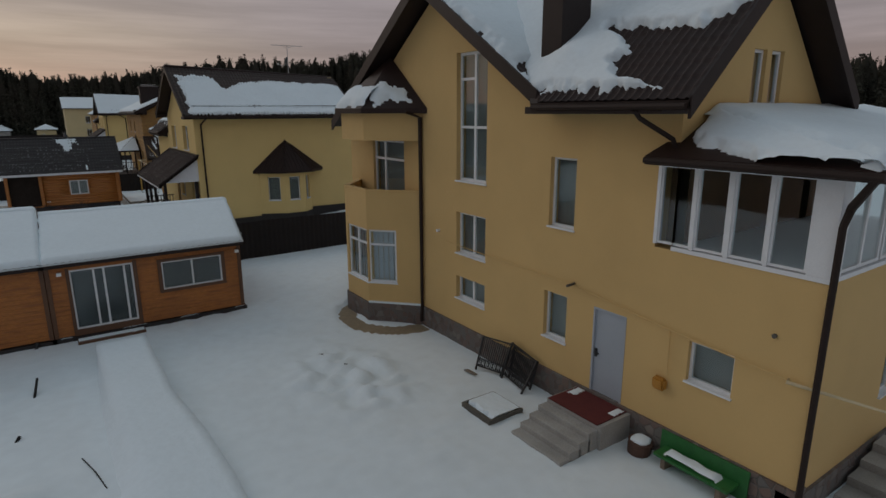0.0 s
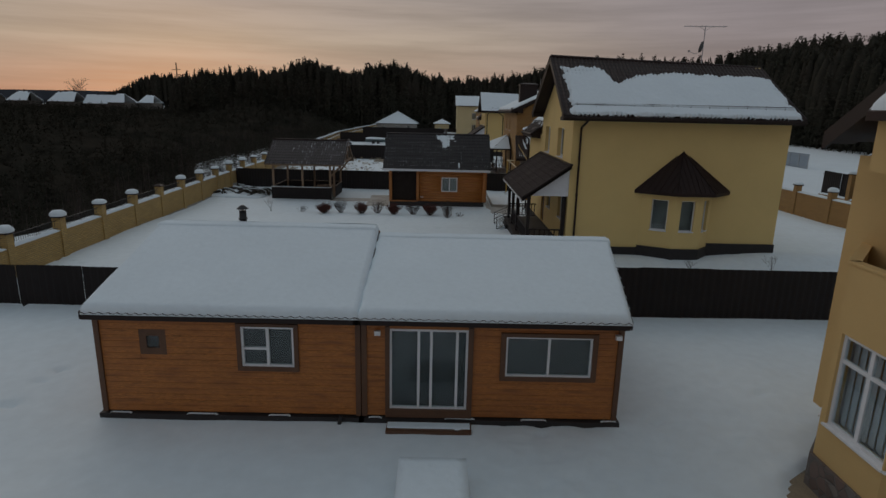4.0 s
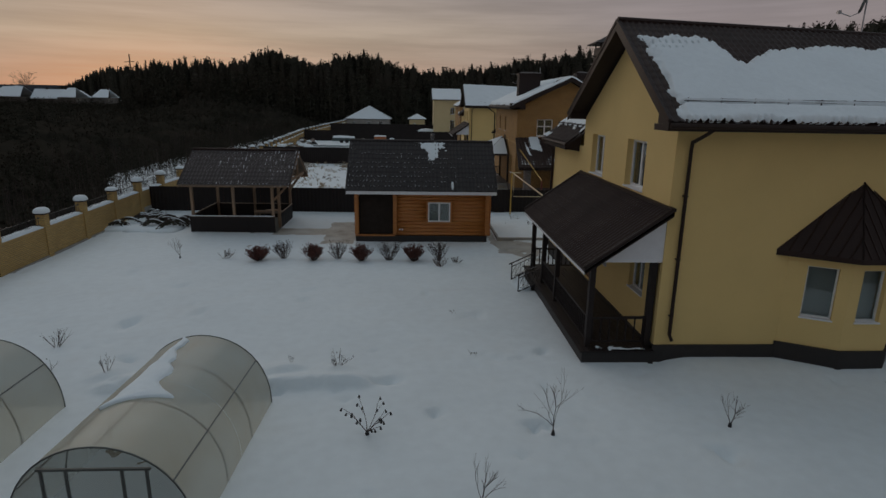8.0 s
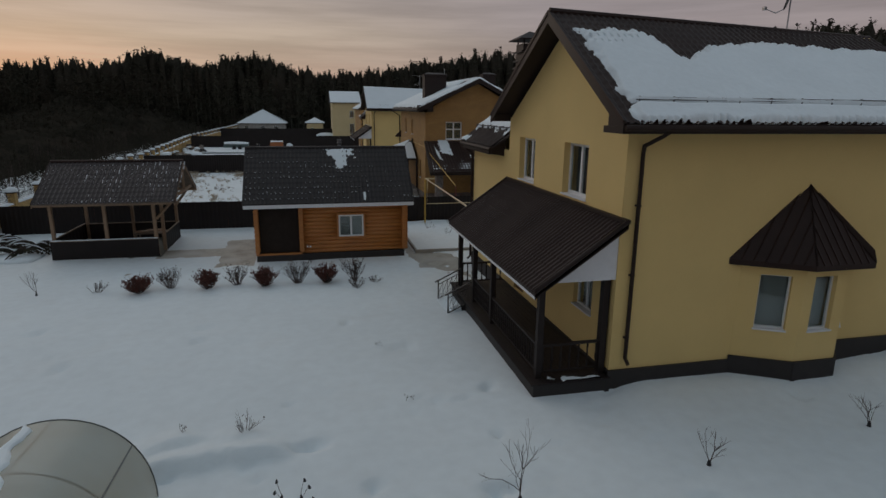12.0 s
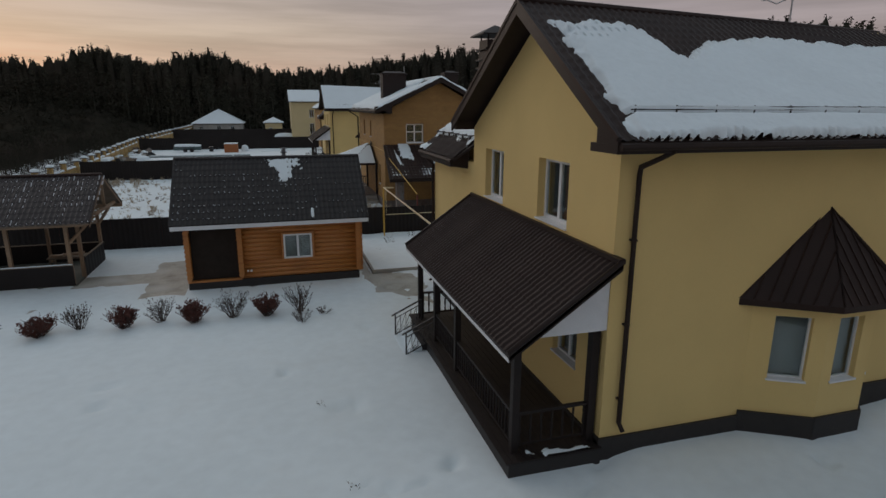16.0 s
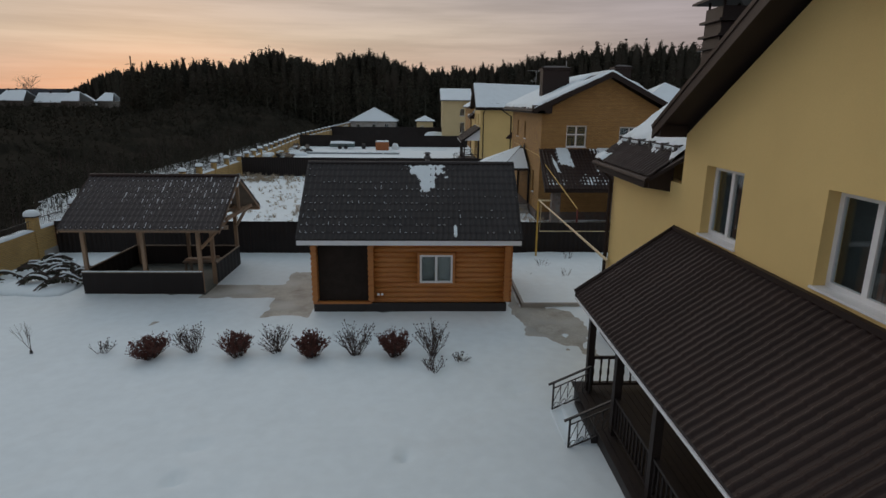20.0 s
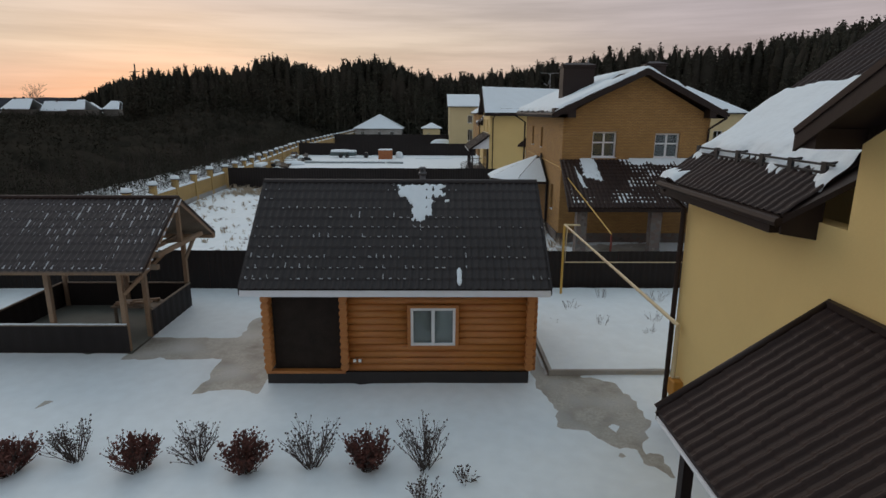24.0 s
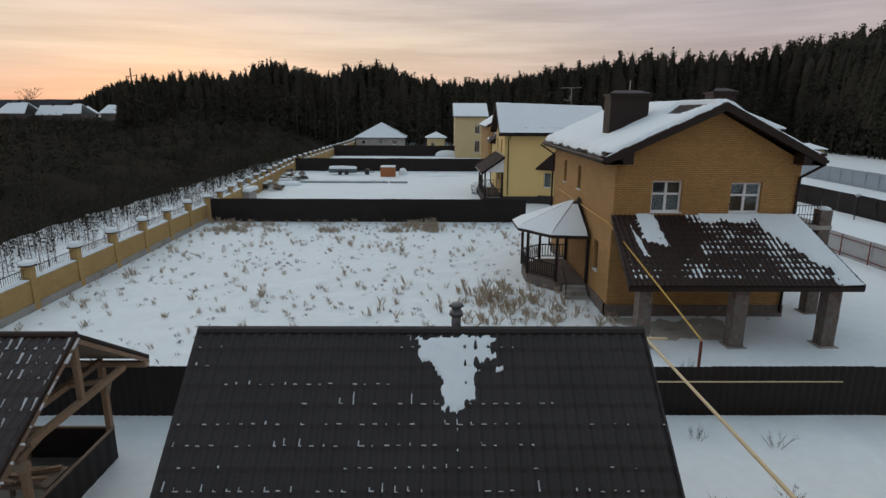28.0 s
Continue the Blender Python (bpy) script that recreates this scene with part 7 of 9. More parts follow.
# ---- gazebo ----
def gazebo():
    g = thing("gazebo", "open timber gazebo with brown metal roof and dark skirting", "gazebo", (-7.3, 4.1, 0))
    X0, X1, Y0, Y1 = -9.7, -4.85, 2.05, 6.5
    posts = [(X0 + 0.15, Y0 + 0.1), (-7.2, Y0 + 0.1), (X1 - 0.12, Y0 + 0.1), (X1 - 0.05, 3.4), (X1 - 0.05, Y1), (-7.2, Y1), (X0 + 0.15, Y1)]
    for x, y in posts:
        bm = bmesh.new(); beam(bm, (x, y, 0.05), (x, y, 2.85), 0.15)
        bmesh.ops.bevel(bm, geom=bm.edges[:], offset=0.012, segments=1, affect="EDGES")
        part("post", bm, WOOD_POST, g)
    for (xa, ya), (xb, yb) in (((X0, Y0 - 0.06), (X1, Y0 - 0.06)), ((X0, Y0), (X0, Y1)), ((X1 + 0.06, 3.4), (X1 + 0.06, Y1)), ((X0, Y1), (X1, Y1))):
        a, b = Vector((xa, ya, 0)), Vector((xb, yb, 0)); u = (b - a).normalized(); n = Vector((u.y, -u.x, 0))
        bm = bmesh.new(); L = (b - a).length; m = int(L / 0.11)
        row = []
        for j in range(m + 1):
            p = a + u * L * j / m + n * (0.012 if j % 4 in (1, 2) else 0)
            row.append((bm.verts.new(p + Z * 0.1), bm.verts.new(p + Z * 1.0)))
        for s, t in zip(row, row[1:]):
            bm.faces.new((s[0], t[0], t[1], s[1]))
        part("skirting", bm, FENCE, g, "dark brown profiled sheet skirting")
        bm = bmesh.new(); beam(bm, a + Z * 1.02, b + Z * 1.02, 0.06, 0.05)
        part("rail", bm, WOOD_GREY, g)
        if ya < 2.1 and yb < 2.1:
            sheet("rail_snow", a + Vector((0, -0.035, 1.045)), X, Y, L, 0.07, 40, 4, lambda p, q: 0.03 + 0.02 * noise.noise((p * 2, 1, 0)), SNOW, g, "snow on the rail", lip=0.01)
    bm = bmesh.new(); box(bm, X0, X1, Y0, Y1, -0.1, 0.1)
    part("floor", bm, GAZEBO_FLOOR, g, "dark greenish concrete floor")
    yr, zr, yf, yb, ze = 4.0, 4.62, 1.25, 6.75, 2.9
    x0, x1 = -9.95, -3.75
    for y0 in (yf, yb):
        bm = bmesh.new(); slab(bm, [(x0, y0, ze), (x1, y0, ze), (x1, yr, zr), (x0, yr, zr)], (0, 0, 0.04))
        part("roof", bm, WOOD_GREY, g, "board underside of the roof")
        vv = Vector((0, yr - y0, zr - ze)); lv = vv.length
        sheet("tile_sheet", (x0, y0, ze + 0.03), X, vv, x1 - x0, lv, 32 * (7 if y0 == yf else 4), 36 if y0 == yf else 12, tiles(0.2, 0.35, 0.022, 0.03, lv), TILE_DARK, g, "brown stamped metal roofing", smooth=False)
        for xa in (x0, x1 - 0.03):
            bm = bmesh.new(); slab(bm, [(xa, y0, ze - 0.12), (xa, yr, zr - 0.12), (xa, yr, zr + 0.03), (xa, y0, ze + 0.03)], (0.03, 0, 0))
            part("verge_board", bm, WOOD_POST, g)
            bm = bmesh.new(); slab(bm, [(xa - 0.01, y0, ze + 0.03), (xa - 0.01, yr, zr + 0.03), (xa - 0.01, yr, zr + 0.12), (xa - 0.01, y0, ze + 0.12)], (0.05, 0, 0))
            part("verge_trim", bm, TILE, g)
        if y0 == yf:
            vn = vv.normalized(); nn = X.cross(vn); nn = nn if nn.z > 0 else -nn
            Rr = random.Random(3)
            bm = bmesh.new()
            for j in range(1, 10):
                for i in range(32):
                    a, b = (i + 0.5) * 0.2 + 0.02, lv - j * 0.35
                    d = noise.noise((a * 0.5, j * 0.35, 8.0)) + 0.4 * noise.noise((a * 2.3, j * 1.1, 5))
                    col = noise.noise((a * 1.1, 3.0, 2.0))
                    if b > 0.02 and d > -0.45:
                        l = Rr.uniform(0.12, 0.33) if (d > 0.0 or col > 0.15) and Rr.random() < 0.7 else Rr.uniform(0.02, 0.06)
                        p = Vector((x0 + a - 0.05, yf, ze + 0.05)) + vn * b
                        w = Rr.uniform(0.025, 0.085)
                        slab(bm, [p, p + X * w, p + X * w * 0.8 + vn * l, p + X * w * 0.2 + vn * l], nn * 0.03)
            tagged(part("frost", bm, mat("thin_frost", (0.46, 0.47, 0.49), 0.6, var=0.3, scale=9), g, "thin frost on the roof tiles"), kind="stuff")
    bm = bmesh.new(); tube(bm, (x0, yr, zr + 0.08), (x1, yr, zr + 0.08), 0.08, 8)
    part("ridge_cap", bm, TILE, g)
    for p, q, w in (((x0, Y0, 2.87), (x1 + 0.05, Y0, 2.87), 0.14), ((x0, Y1, 2.87), (x1 + 0.05, Y1, 2.87), 0.14), ((X1 - 0.05, Y0, 2.95), (X1 - 0.05, Y1, 2.95), 0.14), ((X0 + 0.15, Y0, 2.95), (X0 + 0.15, Y1, 2.95), 0.14), ((X1 + 0.9, yf + 0.1, 2.85), (x0 + 0.05, yf + 0.1, 2.85), 0.06),
                    ((x1 - 0.1, 2.3, 3.15), (x1 - 0.1, 5.7, 3.15), 0.13), ((x1 - 0.1, 4.0, 3.2), (x1 - 0.1, 4.0, 4.5), 0.12), ((X1, Y0, 2.0), (x1 - 0.1, 2.9, 3.15), 0.1), ((X1, Y1, 2.0), (x1 - 0.1, 5.1, 3.15), 0.1), ((X1, 2.9, 2.95), (x1 - 0.1, 2.9, 3.1), 0.1), ((X1, 5.1, 2.95), (x1 - 0.1, 5.1, 3.1), 0.1)):
        bm = bmesh.new(); beam(bm, p, q, w)
        part("beam", bm, WOOD_POST, g)
    # table inside
    t = thing("table", "rough timber table with wood stacked on it in the gazebo", "table", (-5.9, 4.6, 0.1))
    bm = bmesh.new(); box(bm, -6.6, -5.1, 4.2, 5.0, 0.78, 0.84)
    part("tabletop", bm, WOOD_GREY, t)
    for x in (-6.5, -5.2):
        for y in (4.3, 4.9):
            bm = bmesh.new(); box(bm, x - 0.04, x + 0.04, y - 0.04, y + 0.04, 0.1, 0.78)
            part("leg", bm, WOOD_GREY, t)
    rr = random.Random(4)
    for i in range(9):
        bm = bmesh.new(); x, y = rr.uniform(-6.4, -5.4), rr.uniform(4.3, 4.9)
        a = rr.uniform(-0.5, 0.5); z = 0.87 + 0.05 * (i // 4)
        beam(bm, (x - 0.3 * math.cos(a), y - 0.3 * math.sin(a), z), (x + 0.3 * math.cos(a), y + 0.3 * math.sin(a), z), 0.09, 0.05)
        whole("log_offcut", bm, WOOD_POST, "split wood piece lying on the table", "wood", group="wood on the gazebo table")


gazebo()

# ---- greenhouses ----
def greenhouse(x, y0, length, label, snow_seed, lean=0.0):
    """An arched tunnel with steel hoops, ridge and side purlins, polycarbonate skin and a framed front."""
    g = thing("greenhouse", label, "greenhouse", (x, y0 + length / 2, 0.1), group="arched greenhouses")
    hw, ht, base = 1.56, 1.92, 0.15
    arc = lambda k: (math.cos(math.pi * k), math.sin(math.pi * k))
    P = lambda k, y, e=0.0: Vector((x + lean * (y - y0) / length - (hw + e) * arc(k)[0] * (1 + 0.06 * arc(k)[1]), y, base + (ht + e) * arc(k)[1] ** 0.92))
    n, m = 24, 2
    for i in range(m):
        bm = bmesh.new()
        ya, yb = y0 + length * i / m + 0.004, y0 + length * (i + 1) / m - 0.004
        rows = [[bm.verts.new(P(k / n, y)) for k in range(n + 1)] for y in (ya, yb)]
        for k in range(n):
            bm.faces.new((rows[0][k], rows[0][k + 1], rows[1][k + 1], rows[1][k]))
        part("skin", bm, POLY, g, "polycarbonate sheet tinted yellow like the reflected sky glow", True).visible_shadow = False
    hoops = 3
    for i in range(hoops + 1):
        y = y0 + length * i / hoops
        bm = bmesh.new()
        run(bm, [P(k / n, y, 0.0 if i in (0, hoops) else -0.022) for k in range(n + 1)], 0.016, 6)
        part("hoop", bm, TUBE, g)
    for k in (0.2, 0.5, 0.78):
        bm = bmesh.new(); e = 0.004 if k > 0.7 else -0.03
        beam(bm, P(k, y0, e), P(k, y0 + length, e), 0.022)
        part("purlin", bm, TUBE, g)
    for y, doors in ((y0, True), (y0 + length, False)):
        bm = bmesh.new()
        vs = [bm.verts.new(P(k / n, y)) for k in range(n + 1)]
        bm.faces.new(vs)
        part("end_sheet", bm, POLY_END, g, "polycarbonate end wall").visible_shadow = False
        if not doors:
            continue
        for xa in (-0.85, -0.45, 0.45, 0.85):
            bm = bmesh.new(); beam(bm, (x + xa, y - 0.02, base + (0.85 if abs(xa) > 0.8 else 0)), (x + xa, y - 0.02, base + 1.5), 0.04)
            part("end_post", bm, TUBE, g)
        for xa, xb, za in ((-0.92, 0.92, 1.52), (-1.5, -0.47, 0.85), (0.47, 1.5, 0.85)):
            bm = bmesh.new(); beam(bm, (x + xa, y - 0.02, base + za), (x + xb, y - 0.02, base + za), 0.04)
            part("end_rail", bm, TUBE, g)
    # snow left along the crown: narrow at both ends, a wide torn lobe near the front
    N, K = 60, 12
    V, F = [], []
    for i in range(N + 1):
        f = i / N
        y = y0 + length * (0.30 + 0.69 * f)
        ln = noise.noise((f * 5.0, snow_seed, 0)) + 0.5 * noise.noise((f * 14.0, snow_seed, 4))
        lo = 0.375 + 0.05 * f + 0.012 * ln
        hi = 0.47 + 0.02 * f + 0.15 * math.exp(-((f - 0.1) / 0.12) ** 2) + 0.05 * math.exp(-((f - 0.42) / 0.12) ** 2) - 0.03 * smooth(0.6, 0.8, f) + 0.025 * ln
        hi = lo + (hi - lo) * min(1.0, 8 * f + 0.02, 12 * (1 - f) + 0.1)
        for k in range(K + 1):
            c = math.sin(math.pi * k / K) ** 0.4
            V.append(P(lo + (hi - lo) * k / K, y, 0.002 + (0.065 + 0.02 * noise.noise((k * 0.4, f * 9, snow_seed))) * c) - ORG[g.name])
    F = [(i * (K + 1) + k, (i + 1) * (K + 1) + k, (i + 1) * (K + 1) + k + 1, i * (K + 1) + k + 1) for i in range(N) for k in range(K)]
    me = bpy.data.meshes.new("snow_strip"); me.from_pydata([tuple(v) for v in V], [], F); me.materials.append(SNOW)
    me.polygons.foreach_set("use_smooth", [True] * len(F))
    strip = new("snow_strip", me); strip.parent = g
    tagged(strip, "ragged snow along the crown")
    # dark soil beds and stored things seen dimly through the skin
    bm = bmesh.new(); box(bm, x - 1.4, x + 1.4, y0 + 0.2, y0 + length - 0.2, 0.0, 0.22)
    part("soil_bed", bm, mat("dry_pale_soil", (0.30, 0.27, 0.22), 0.95, var=0.3), g)


greenhouse(-1.93, -22.6, 4.6, "arched polycarbonate greenhouse with ragged snow on top", 2, 0.13)
greenhouse(-6.72, -22.75, 4.6, "arched polycarbonate greenhouse near the brick wall", 9)

# ---- brick house with the stone-pillared canopy ----
def house_three():
    h = thing("house", "orange-yellow brick house with a snowy gable roof", "house", (16, 24, 0))
    V = lambda x, y, z: Vector((x, y, z))
    WX, SY, EX, NY = 11.85, 17.8, 20.1, 31.0
    RX, EZ, RZ = 16.1, 7.35, 9.65
    wins = [(1.68, 3.05, 5.0, 6.42), (5.22, 6.62, 4.98, 6.35)]
    bm = bmesh.new()
    walls(bm, V(WX, SY, 0), X, -Y, EX - WX, 7.3, 0.4, wins, z0=0.6)
    w = part("wall", bm, BRICK_O, h)
    bm = bmesh.new(); slab(bm, [V(WX, SY, 7.3), V(EX, SY, 7.3), V(RX, SY, 9.48)], (0, 0.4, 0))
    part("gable", bm, BRICK_O, h)
    for a0, a1, z0, z1 in wins:
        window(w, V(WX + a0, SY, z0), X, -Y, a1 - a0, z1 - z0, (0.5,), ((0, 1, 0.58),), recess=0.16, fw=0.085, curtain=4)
    side = [(1.5, 2.2, 1.7, 3.2), (5.7, 6.4, 5.2, 6.5), (9.2, 9.9, 5.2, 6.5)]
    bm = bmesh.new()
    walls(bm, V(WX, SY + 0.4, 0), Y, -X, NY - SY - 0.4, 7.3, 0.4, side, z0=0.6)
    w2 = part("wall", bm, BRICK_O, h)
    for a0, a1, z0, z1 in side:
        window(w2, V(WX, SY + 0.4 + a0, z0), Y, -X, a1 - a0, z1 - z0, (), recess=0.15, frame=BROWN_FRAME)
    bm = bmesh.new(); walls(bm, V(EX, SY + 0.4, 0), Y, X, NY - SY - 0.4, 7.3, 0.4, [], z0=0)
    part("wall", bm, BRICK_O, h)
    bm = bmesh.new(); walls(bm, V(WX + 0.4, NY, 0), X, Y, EX - WX - 0.8, 7.3, 0.4, [], z0=0)
    part("wall", bm, BRICK_O, h)
    bm = bmesh.new()
    obox(bm, V(WX, SY, 0), X, -Y, -0.06, EX - WX + 0.06, -0.2, 0.62, -0.3, 0.06); obox(bm, V(WX, SY, 0), Y, -X, 0, NY - SY, -0.2, 0.62, -0.3, 0.06)
    part("plinth", bm, STONE, h, "dark stone plinth")
    x0, x1, y0, y1 = 11.15, 20.65, 17.05, 31.6
    for xa in (x0, x1):
        bm = bmesh.new(); slab(bm, [V(xa, y0, EZ), V(xa, y1, EZ), V(RX, y1, RZ), V(RX, y0, RZ)], (0, 0, 0.12))
        part("roof", bm, TRIM, h)
        vv = V(RX, 0, RZ) - V(xa, 0, EZ); lv = vv.length
        sheet("tile_sheet", V(xa, y0, EZ + 0.12), Y, vv, y1 - y0, lv, 220, 30, tiles(0.22, 0.35, lv=lv), TILE, h, "stamped dark brown metal roofing", smooth=False)
        cov = (lambda a, b, lv=lv: min(1.0, a - 0.06, b - 0.02) - 2.0 * (lv - 1.45 < b < lv - 0.12 and 0.3 + (lv - b) * 0.75 < a < 4.6 - 0.8 * (lv - b))) if xa == x0 else (lambda a, b: min(1.0, a - 0.05))
        sheet("snow_sheet", V(xa, y0, EZ + 0.14), Y, vv, y1 - y0, lv, 80, 50, snow_on(0.2, cov, 81 + xa), SNOW, h, "thick snow on the roof slope", lip=0.02)
        bm = bmesh.new(); slab(bm, [V(xa, y0 - 0.03, EZ - 0.18), V(RX, y0 - 0.03, RZ - 0.18), V(RX, y0 - 0.03, RZ + 0.16), V(xa, y0 - 0.03, EZ + 0.16)], (0, 0.05, 0))
        part("verge_board", bm, TRIM, h)
        bm = bmesh.new(); e = 0.75 if xa == x0 else -0.6
        box(bm, min(xa, xa + e), max(xa, xa + e), y0 + 0.02, y1, EZ - 0.16, EZ + 0.03)
        box(bm, *sorted((xa, xa + e * 1.6)), y0 + 0.02, SY, EZ - 0.16, EZ + 0.35)
        part("soffit", bm, TRIM, h)
        bm = bmesh.new(); xx = xa + (-0.06 if xa == x0 else 0.06); tube(bm, (xx, y0, EZ), (xx, y1, EZ), 0.075, 8)
        part("gutter", bm, PIPE, h)
    bm = bmesh.new(); slab(bm, [V(x0, y0 + 0.03, EZ - 0.1), V(RX, y0 + 0.03, RZ - 0.1), V(RX, SY, RZ - 0.1), V(x0, SY, EZ - 0.1)], (0, 0, 0.05)); slab(bm, [V(x1, y0 + 0.03, EZ - 0.1), V(RX, y0 + 0.03, RZ - 0.1), V(RX, SY, RZ - 0.1), V(x1, SY, EZ - 0.1)], (0, 0, 0.05))
    part("soffit", bm, TRIM, h)
    gutter_pipe(h, [(20.65, 17.15, 7.2), (20.0, 17.66, 6.6), (20.0, 17.7, 5.0), (20.0, 17.7, 0.3)], 0.06)
    gutter_pipe(h, [(10.9, 31.3, 7.25), (11.7, 30.9, 6.7), (11.7, 30.9, 0.4)], 0.06)
    for (a, b, c, d, top) in ((12.5, 14.4, 21.5, 22.6, 10.15), (17.8, 18.95, 22.0, 23.0, 10.3)):
        bm = bmesh.new(); box(bm, a, b, c, d, 7.6, top)
        ch = part("chimney", bm, TRIM, h, "dark brown sheet-clad chimney")
        bm = bmesh.new(); box(bm, a - 0.08, b + 0.08, c - 0.08, d + 0.08, top, top + 0.12)
        slab(bm, [V(a - 0.08, c - 0.08, top + 0.12), V(b + 0.08, c - 0.08, top + 0.12), V(b - 0.3, (c + d) / 2, top + 0.28), V(a + 0.3, (c + d) / 2, top + 0.28)], (0, 0, 0.02))
        slab(bm, [V(a - 0.08, d + 0.08, top + 0.12), V(b + 0.08, d + 0.08, top + 0.12), V(b - 0.3, (c + d) / 2, top + 0.28), V(a + 0.3, (c + d) / 2, top + 0.28)], (0, 0, 0.02))
        part("chimney_cap", bm, TRIM, ch)
    for y in (20.5, 23.5):
        bm = bmesh.new(); tube(bm, (19.0, y, 8.2), (19.0, y, 9.1), 0.1, 8); tube(bm, (19.0, y, 9.1), (19.0, y, 9.16), 0.16, 8)
        part("vent", bm, BLACK, h)
    bm = bmesh.new()
    run(bm, [V(16.0, 29.5, 9.8), V(16.0, 29.5, 11.3)], 0.03, 6)
    part("aerial_mast", bm, STEEL, h)
    # canopy on stone pillars
    cx0, cx1, cyf, cyb, czf, czb = 11.45, 20.75, 13.8, 17.72, 2.68, 4.8
    bm = bmesh.new(); slab(bm, [V(cx0, cyf, czf), V(cx1, cyf, czf), V(cx1 - 0.6, cyb, czb), V(cx0 + 0.3, cyb, czb)], (0, 0, 0.08))
    can = part("canopy", bm, TRIM, h, "dark metal tile canopy patched with snow")
    vv = V(0, cyb - cyf, czb - czf); lv = vv.length
    sheet("tile_sheet", V(cx0, cyf, czf + 0.07), X, vv, cx1 - cx0, lv, 42 * 6, 40, lambda a, b, f=tiles(0.22, 0.35, 0.03, 0.03, lv): f(a, b) if 0.3 * b / lv <= a <= 9.3 - 0.6 * b / lv else -0.03, TILE, can, "stamped dark brown metal roofing", smooth=False)
    def cov(a, b):
        right = min((a - 7.55 + 0.55 * (b - 2) - 0.0) , 1.0)
        strip = min(b - lv + 0.5, 0.9) if a > 4.2 else -1
        slabp = min(0.42 - abs(a - 1.75), b - 2.5, 0.5) * 1.6
        slip = min(0.1 - abs(a - 1.15 + 0.12 * (b - 2)), b - 1.7, 3.9 - b) * 3
        return max(right, strip, slabp, slip)
    def trough(a, b):
        if not 0.3 * b / lv + 0.2 < a < 8.6 - 0.6 * b / lv or b < 0.25:
            return -0.03
        d = 0.6 * fbm(a * 0.8, b * 0.8, 77) + 0.4 * fbm(a * 2.6, b * 2.6, 78) + (0.02 if a > 3.6 else -0.08 if b < 1.6 else -0.6) + 0.2 * smooth(5.0, 7.5, a)
        return 0.019 + 0.02 * min(1.0, max(-1.0, d * 1.5))
    sheet("snow_film", V(cx0, cyf, czf + 0.075), X, vv, cx1 - cx0, lv, 42 * 6, 60, trough, SNOW, can, "thin snow lying in the tile troughs")
    sheet("snow_sheet", V(cx0, cyf, czf + 0.08), X, vv, cx1 - cx0, lv, 250, 66, lambda a, b, f=snow_on(0.11, cov, 91, 0.8): f(a, b) if 0.35 * b / lv <= a <= 9.25 - 0.6 * b / lv else -0.02, SNOW, can, "melting snow between the tile ribs")
    bm = bmesh.new(); beam(bm, V(cx0, cyf, czf - 0.05), V(cx1, cyf, czf - 0.05), 0.06, 0.16)
    beam(bm, V(cx0 + 0.2, cyf + 0.5, czf - 0.05), V(cx1 - 0.2, cyf + 0.5, czf - 0.05), 0.14, 0.2)
    part("beam", bm, TRIM, can)
    for xa, xb in ((cx0, cx0 + 0.3), (cx1, cx1 - 0.6)):
        bm = bmesh.new()
        slab(bm, [V(xa, cyf, czf - 0.1), V(xb, cyb, czb - 0.1), V(xb, cyb, czb + 0.14), V(xa, cyf, czf + 0.14)], (0.04, 0, 0))
        part("verge_board", bm, TRIM, can)
    for x, y, top in ((12.25, 14.3, 2.75), (16.1, 14.3, 2.75), (19.9, 14.4, 2.75), (21.8, 18.4, 5.05)):
        p = thing("stone_pillar", "square pillar faced in rubble stone", "pillar", (x, y, 0), group="canopy pillars")
        bm = bmesh.new(); box(bm, x - 0.27, x + 0.27, y - 0.27, y + 0.27, -0.1, top)
        bmesh.ops.subdivide_edges(bm, edges=bm.edges[:], cuts=5, use_grid_fill=True)
        for v in bm.verts:
            v.co += 0.025 * noise.noise_vector(v.co * 4.0)
        part("shaft", bm, STONE, p)
        bm = bmesh.new(); box(bm, x - 0.4, x + 0.4, y - 0.4, y + 0.4, -0.15, 0.1)
        part("footing", bm, CONCRETE, p)
        if top > 4:
            bm = bmesh.new(); snow_cap(bm, (x, y, top), 0.26, 0.16); part("snow_cap", bm, SNOW, p, "", True)
    # balcony rail by the tall pillar, low rail below
    for za, zb, xa, xb, y in ((4.4, 5.25, 20.2, 21.7, 18.3), (0.7, 1.5, 17.6, 20.2, 18.6)):
        for z in (za, zb, (za + zb) / 2):
            bm = bmesh.new(); beam(bm, V(xa, y, z), V(xb, y, z), 0.03); part("rail_strip", bm, BLACK, h, "black wrought iron railing")
        k = int((xb - xa) / 0.13)
        for i in range(k + 1):
            bm = bmesh.new(); beam(bm, V(xa + (xb - xa) * i / k, y, za), V(xa + (xb - xa) * i / k, y, zb), 0.016); part("rail_bar", bm, BLACK, h)
    bm = bmesh.new(); box(bm, 20.11, 22.1, 18.1, 24.0, 4.15, 4.35)
    part("balcony_slab", bm, CONCRETE, h)
    # octagonal porch on the west side
    ring = [V(11.75, 26.2, 0), V(10.2, 26.3, 0), V(8.95, 25.1, 0), V(8.95, 23.1, 0), V(10.2, 21.4, 0), V(11.75, 21.2, 0)]
    bm = bmesh.new(); slab(bm, [p + Z * -0.1 for p in ring], (0, 0, 0.75))
    pr = part("porch_base", bm, STONE, h, "stone base of the side porch")
